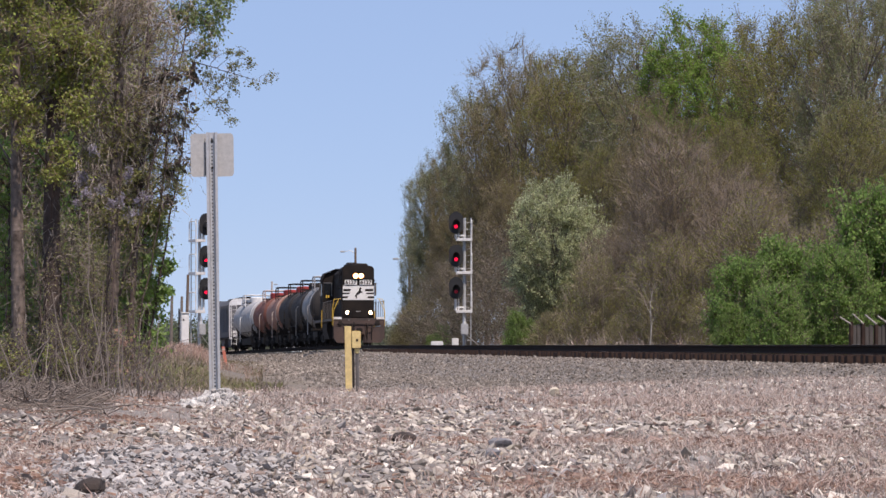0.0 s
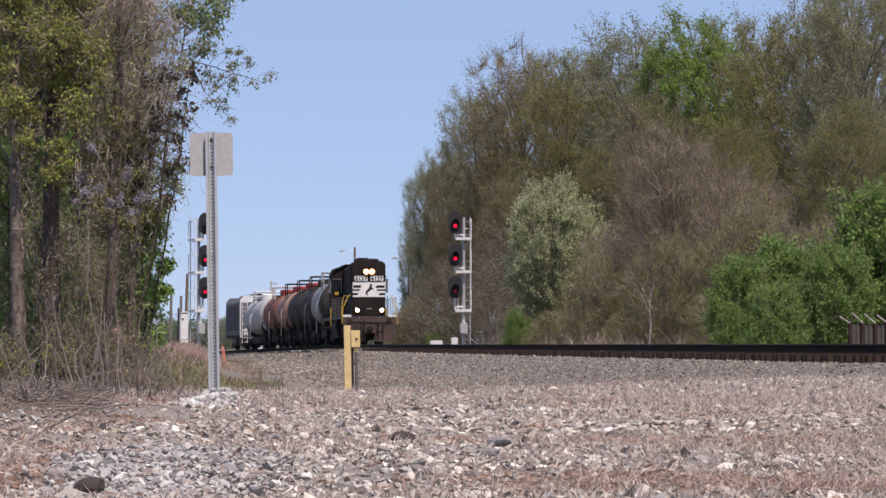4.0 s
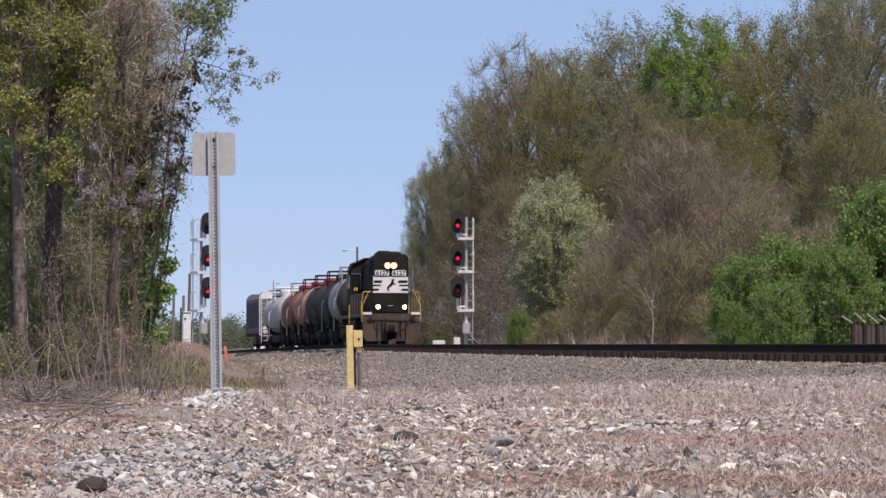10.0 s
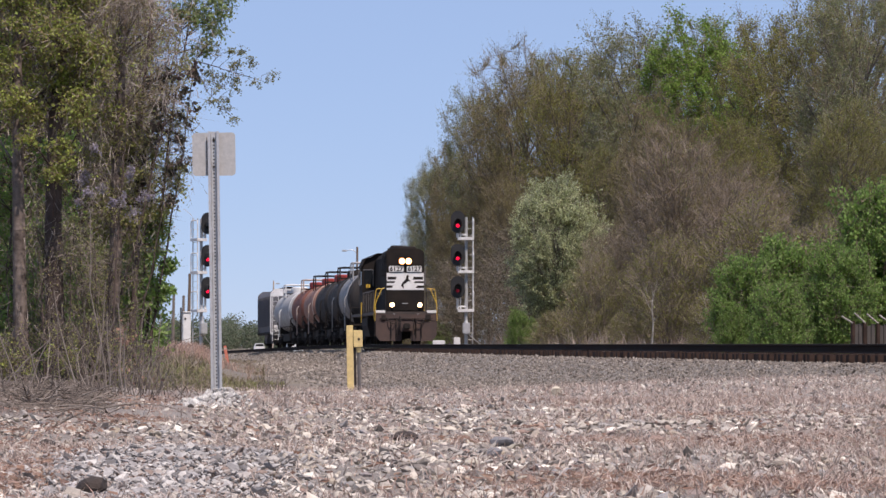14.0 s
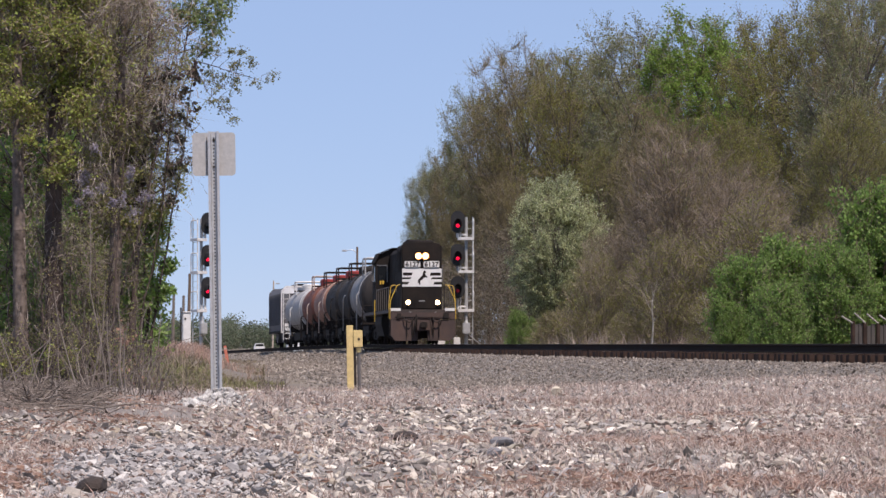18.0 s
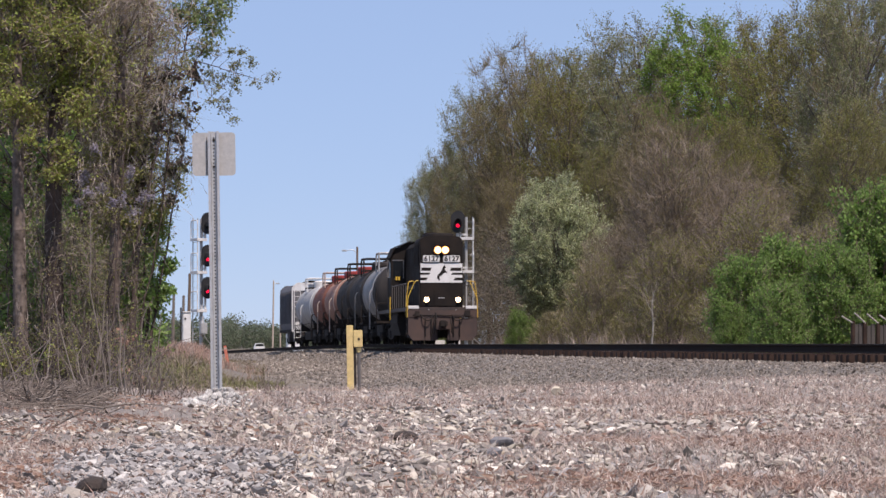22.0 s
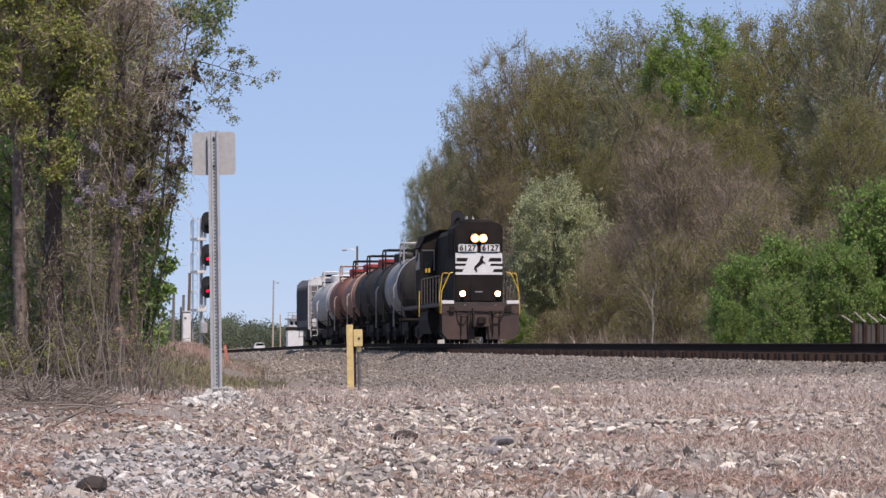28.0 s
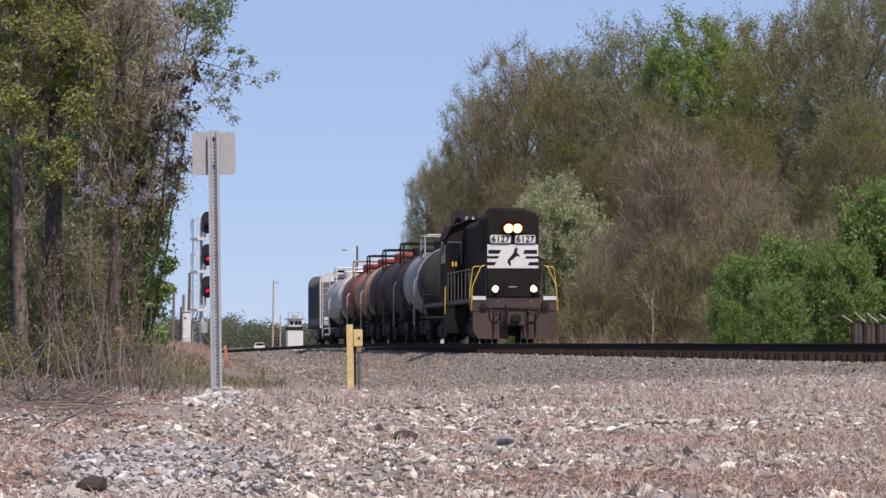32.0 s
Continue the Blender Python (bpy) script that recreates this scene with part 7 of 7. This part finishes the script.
# patches of leaf litter and rusty grass: x, y, half width, half depth, leaves
LITTER = ((0.85, 24.0, 0.22, 1.2, 160), (1.02, 13.1, 0.26, 0.4, 260), (0.62, 13.6, 0.12, 0.25, 60), (0.54, 9.2, 0.26, 0.35, 330), (0.98, 8.9, 0.2, 0.3, 260), (-1.16, 10.0, 0.09, 0.8, 420), (-1.41, 16.3, 0.10, 0.5, 70),
          (0.10, 12.6, 0.12, 0.3, 40), (-1.55, 14.0, 0.14, 1.2, 120), (1.5, 18.0, 0.25, 0.6, 90), (0.35, 15.5, 0.12, 0.4, 40), (-1.9, 19.0, 0.30, 1.6, 90), (-2.5, 22.5, 0.35, 1.5, 110), (-1.75, 23.0, 0.15, 1.5, 120))


def dead_leaves():
    rng = np.random.default_rng(24)
    x, y = wedge(4200, 5.5, 20, rng)
    left = (x / y < -0.115 - 0.02 * np.sin(3 * y)) | (patch(x, y, 1.1, 5.0) > 0.72)
    k = left & (rng.uniform(0, 1, 4200) < 0.6) | (rng.uniform(0, 1, 4200) < 0.05)
    x, y = x[k], y[k] * DEEP
    for cx, cy, rx, ry, n in LITTER:
        x, y = np.concatenate([x, cx + rng.normal(0, rx, n)]), np.concatenate([y, cy + rng.normal(0, ry, n)])
    v, f = leaf_mesh(np.zeros((len(x), 3)), 0.026, rng, 0.0, 1.5)
    v = v * np.array([1, 1, 0.35]) + np.repeat(np.stack([x, y, ground_z(x, y) + 0.016], -1), 4, axis=0)
    tagged(raw("fallen_leaves", v, f, M["leaf_dead"]), "scattered rust-brown fallen leaves", "leaves", kind="stuff")


def single_rocks():
    rng = np.random.default_rng(25)
    protos = lumps(5, 0.05, rng, 2)
    for k, (x, y, w, h, mat, label) in enumerate(((-0.85, 8.75, 0.088, 0.056, "rock_dark", "dark brown angular rock lying on the gravel"), (-0.14, 12.92, 0.11, 0.05, "rock_dark", "flat dark rock on the gravel"),
                                                  (0.87, 27.5, 0.095, 0.085, "rock_white", "pale limestone lump at the edge of the gravel"), (0.20, 12.06, 0.10, 0.05, "rock_grey", "bluish grey stone on the gravel"),
                                                  (0.96, 10.47, 0.075, 0.03, "rock_dark", "flat dark rock on the gravel"), (0.30, 12.85, 0.06, 0.04, "rock_dark", "small dark rock on the gravel"),
                                                  (-1.36, 12.32, 0.09, 0.05, "rock_dark", "dark rock half under dead leaves"), (0.165, 11.33, 0.075, 0.05, "rock_grey", "bluish grey stone on the gravel"))):
        v, f = protos[k % 5]
        v = v * np.array([w, w * 0.8, h])
        a = k * 1.3
        v = np.stack([v[:, 0] * math.cos(a * 0.2) - v[:, 1] * math.sin(a * 0.2), v[:, 0] * math.sin(a * 0.2) + v[:, 1] * math.cos(a * 0.2), v[:, 2]], -1)
        ob = raw("rock", v, f, M[mat])
        ob.matrix_basis = pose(x, y, stand(x, y) + h * (0.40 if k < 3 else 0.30))
        tagged(ob, label, "rock")


def stone_pile():
    rng = np.random.default_rng(26)
    protos = lumps(6, 0.05, rng)
    pile = empty("stone_pile")
    cx, cy = -1.44, 22.3
    pile.matrix_basis = pose(cx, cy, stand(cx, cy))
    tagged(pile, "low pile of white limestone chunks round the sign post", "stones")
    meshes = []
    for v, f in protos:
        me = bpy.data.meshes.new("stone")
        me.from_pydata(v.tolist(), [], f.tolist())
        me.materials.append(M["limestone_piece"])
        meshes.append(me)
    for k in range(280):
        x, y = rng.normal(-0.02, 0.135), rng.normal(0.0, 0.55)
        z = 0.105 * math.exp(-((x - 0.05) / 0.17) ** 2 - ((y - 0.3) / 0.7) ** 2) * rng.uniform(0.4, 1.0)
        s = 0.036 * math.exp(rng.normal(0, 0.38))
        o = new("stone", meshes[k % 6])
        o.parent = pile
        o.matrix_basis = Matrix.LocRotScale((x, y, z + 0.004), Euler(rng.uniform(0, 6, 3)), (s, s * 0.8, s * 0.7))


def piece_material(name, colours):
    m, n, l, b = material(name, 0.9)
    oi = n.new("ShaderNodeObjectInfo")
    c = ramp(n, l, oi.outputs["Random"], [((i + 0.5) / len(colours), c) for i, c in enumerate(colours)])
    g = noise_node(n, l, 3, 5)
    l.new(mix(n, l, 0.5, c, ramp(n, l, g.outputs[0], [(0.3, (0.7,) * 3), (0.7, (1.15,) * 3)]), 'MULTIPLY'), b.inputs["Base Color"])
    bump(n, l, b, g.outputs[0], 0.5, 0.05)
    return m


M["limestone_piece"] = piece_material("limestone_piece", [(0.55, 0.53, 0.49), (0.45, 0.43, 0.40), (0.66, 0.64, 0.59), (0.36, 0.34, 0.32)])


def stalks(rng, n, spread_x, spread_y, h0, h1, r=0.006, fork=2, droop=0.25):
    """Leggy dead stems with a few side shoots."""
    segs = []
    for _ in range(n):
        p = np.array([rng.uniform(-spread_x, spread_x), rng.uniform(-spread_y, spread_y), -0.02])
        h = rng.uniform(h0, h1)
        d = np.array([*rng.normal(0, droop, 2), 1.0])
        k = 5
        pts = [p]
        for i in range(k):
            d = d + np.array([*rng.normal(0, 0.13, 2), -0.03])
            pts.append(pts[-1] + d / np.linalg.norm(d) * h / k)
        rr = r * rng.uniform(0.6, 1.3)
        for i in range(k):
            segs.append((pts[i], pts[i + 1], rr * (1 - 0.13 * i), rr * (1 - 0.13 * (i + 1))))
        for _ in range(rng.integers(0, fork + 1)):
            i = rng.integers(1, k)
            e = pts[i] + np.array([*rng.normal(0, 0.3, 2), rng.uniform(0.05, 0.5)]) * h * 0.4
            segs.append((pts[i], e, rr * 0.6, rr * 0.25))
    return segs


def one_stalk(rng, h, r, bend=0.09):
    p, d, pts = np.array([0, 0, -0.02]), np.array([0, 0, 1.0]), []
    for i in range(8):
        pts.append(tuple(p))
        d = d + np.array([*rng.normal(0, bend, 2), 0])
        p = p + d / np.linalg.norm(d) * h / 7
    bm = bm_()
    tube(bm, pts, r, 5, r * 0.35)
    return bm


def brush():
    rng = np.random.default_rng(27)
    for k, (x, y, n, sx, sy, h0, h1, droop) in enumerate(((-2.70, 26.50, 4, 0.42, 0.8, 0.25, 0.65, 0.35), (-2.45, 26.6, 34, 0.30, 0.7, 0.25, 0.72, 0.28), (-2.25, 26.2, 26, 0.22, 0.6, 0.2, 0.6, 0.35), (-3.05, 24.64, 9, 0.4, 0.8, 0.15, 0.45, 1.0),
                                                          (-2.75, 21.40, 60, 0.35, 0.9, 0.15, 0.40, 2.2), (-2.45, 19.60, 46, 0.3, 0.8, 0.10, 0.30, 2.6), (-3.3, 29.15, 5, 0.5, 0.9, 0.2, 0.6, 0.5),
                                                          (-2.4, 29.81, 20, 0.3, 0.8, 0.12, 0.40, 0.5), (-1.52, 32.6, 60, 0.14, 0.5, 0.08, 0.22, 0.5), (-2.15, 22.6, 40, 0.25, 1.0, 0.10, 0.32, 2.0), (-2.0, 26.0, 24, 0.2, 0.8, 0.08, 0.28, 0.8), (-1.95, 18.4, 40, 0.25, 1.2, 0.06, 0.22, 2.6), (-1.75, 15.8, 30, 0.2, 1.2, 0.05, 0.18, 2.8), (-2.9, 23.5, 40, 0.4, 1.0, 0.12, 0.4, 1.6))):
        e = empty("dead_brush")
        e.matrix_basis = pose(x, y, stand(x, y))
        tagged(e, "tangle of dry leafless brush stems beside the gravel", "brush", group="dead brush by the clearing")
        v, f = limbs_mesh(stalks(rng, n, sx, sy, h0, h1, 0.0042, 3, droop), 4)
        raw("stem_tangle", v, f, M["stalk"], e)["kind"] = "stuff"
    for x, y, z, n in ((-2.34, 26.4, 0.42, 46), (-2.30, 26.0, 0.22, 30), (-2.12, 26.3, 0.12, 26)):
        p = rng.normal(0, 1, (n, 3)) * np.array([0.045, 0.06, 0.05]) + np.array([0, 0, z])
        v, f = leaf_mesh(p, 0.024, rng, 0.5, 1.4)
        ob = raw("dead_leaf_cluster", v, f, M["leaf_dead"])
        ob.matrix_basis = pose(x, y, stand(x, y))
        tagged(ob, "curled dead brown leaves caught in the brush", "leaves", kind="stuff")
    # single tall stalks
    for x, y, h, lean in ((-2.43, 25.97, 1.38, -1.0), (-2.57, 26.23, 0.85, 1.5), (-2.64, 25.84, 0.78, -16.0), (-2.34, 25.18, 0.62, 8.0), (-2.98, 25.18, 0.72, -9.0), (-2.7, 23.32, 0.42, 24.0), (-2.84, 23.05, 0.50, 30.0),
                          (-2.66, 23.85, 0.46, -34.0), (-2.2, 24.91, 0.55, 5.0), (-2.28, 25.57, 0.7, -4.0), (-2.86, 23.59, 0.5, -30.0)):
        ob = part("dry_stalk", one_stalk(rng, h, 0.0068), M["stalk"])
        ob.matrix_basis = Matrix.Translation((x, y, stand(x, y))) @ Matrix.Rotation(radians(lean), 4, 'Y')
        tagged(ob, "single tall dry stalk standing in the brush", "stalk", group="tall stalks")
    # broken twigs and stems that cover the ground under the brush
    n = 4200
    y = rng.uniform(17.0, 31.0, n)
    x = -(0.095 + np.abs(rng.normal(0, 0.022, n))) * y
    p = np.stack([x, y, ground_z(x, y) + rng.uniform(0.0, 0.03, n)], -1)
    a = rng.uniform(0, math.tau, n)
    d = np.stack([np.cos(a), np.sin(a), rng.normal(0, 0.22, n)], -1) * rng.uniform(0.03, 0.16, (n, 1))
    T = np.stack([p - d, p + rng.normal(0, 0.025, (n, 3)), p + d], 1)
    v, f = ribbon_mesh(T, 0.0019, rng)
    tagged(raw("twig_litter", v, f, M["twig_shade"]), "grey-brown broken twigs lying under the brush", "twigs", kind="stuff")
    # fallen canes lying over the ground
    for k in range(64):
        x, y = rng.uniform(-3.3, -1.6), rng.uniform(16.5, 25.6)
        if x / y > -0.094:
            continue
        ob = part("fallen_cane", one_stalk(rng, rng.uniform(0.35, 0.9), 0.0042, 0.2), M["stalk"])
        ob.matrix_basis = Matrix.Translation((x, y, stand(x, y) + 0.04)) @ Matrix.Rotation(rng.uniform(0, 6.2), 4, 'Z') @ Matrix.Rotation(radians(rng.uniform(80, 91)), 4, 'Y')
        tagged(ob, "fallen dry cane lying over the brush", "cane", group="fallen canes")


gravel()
ballast_stones()
straw()
dead_leaves()
single_rocks()
stone_pile()
brush()


motions()
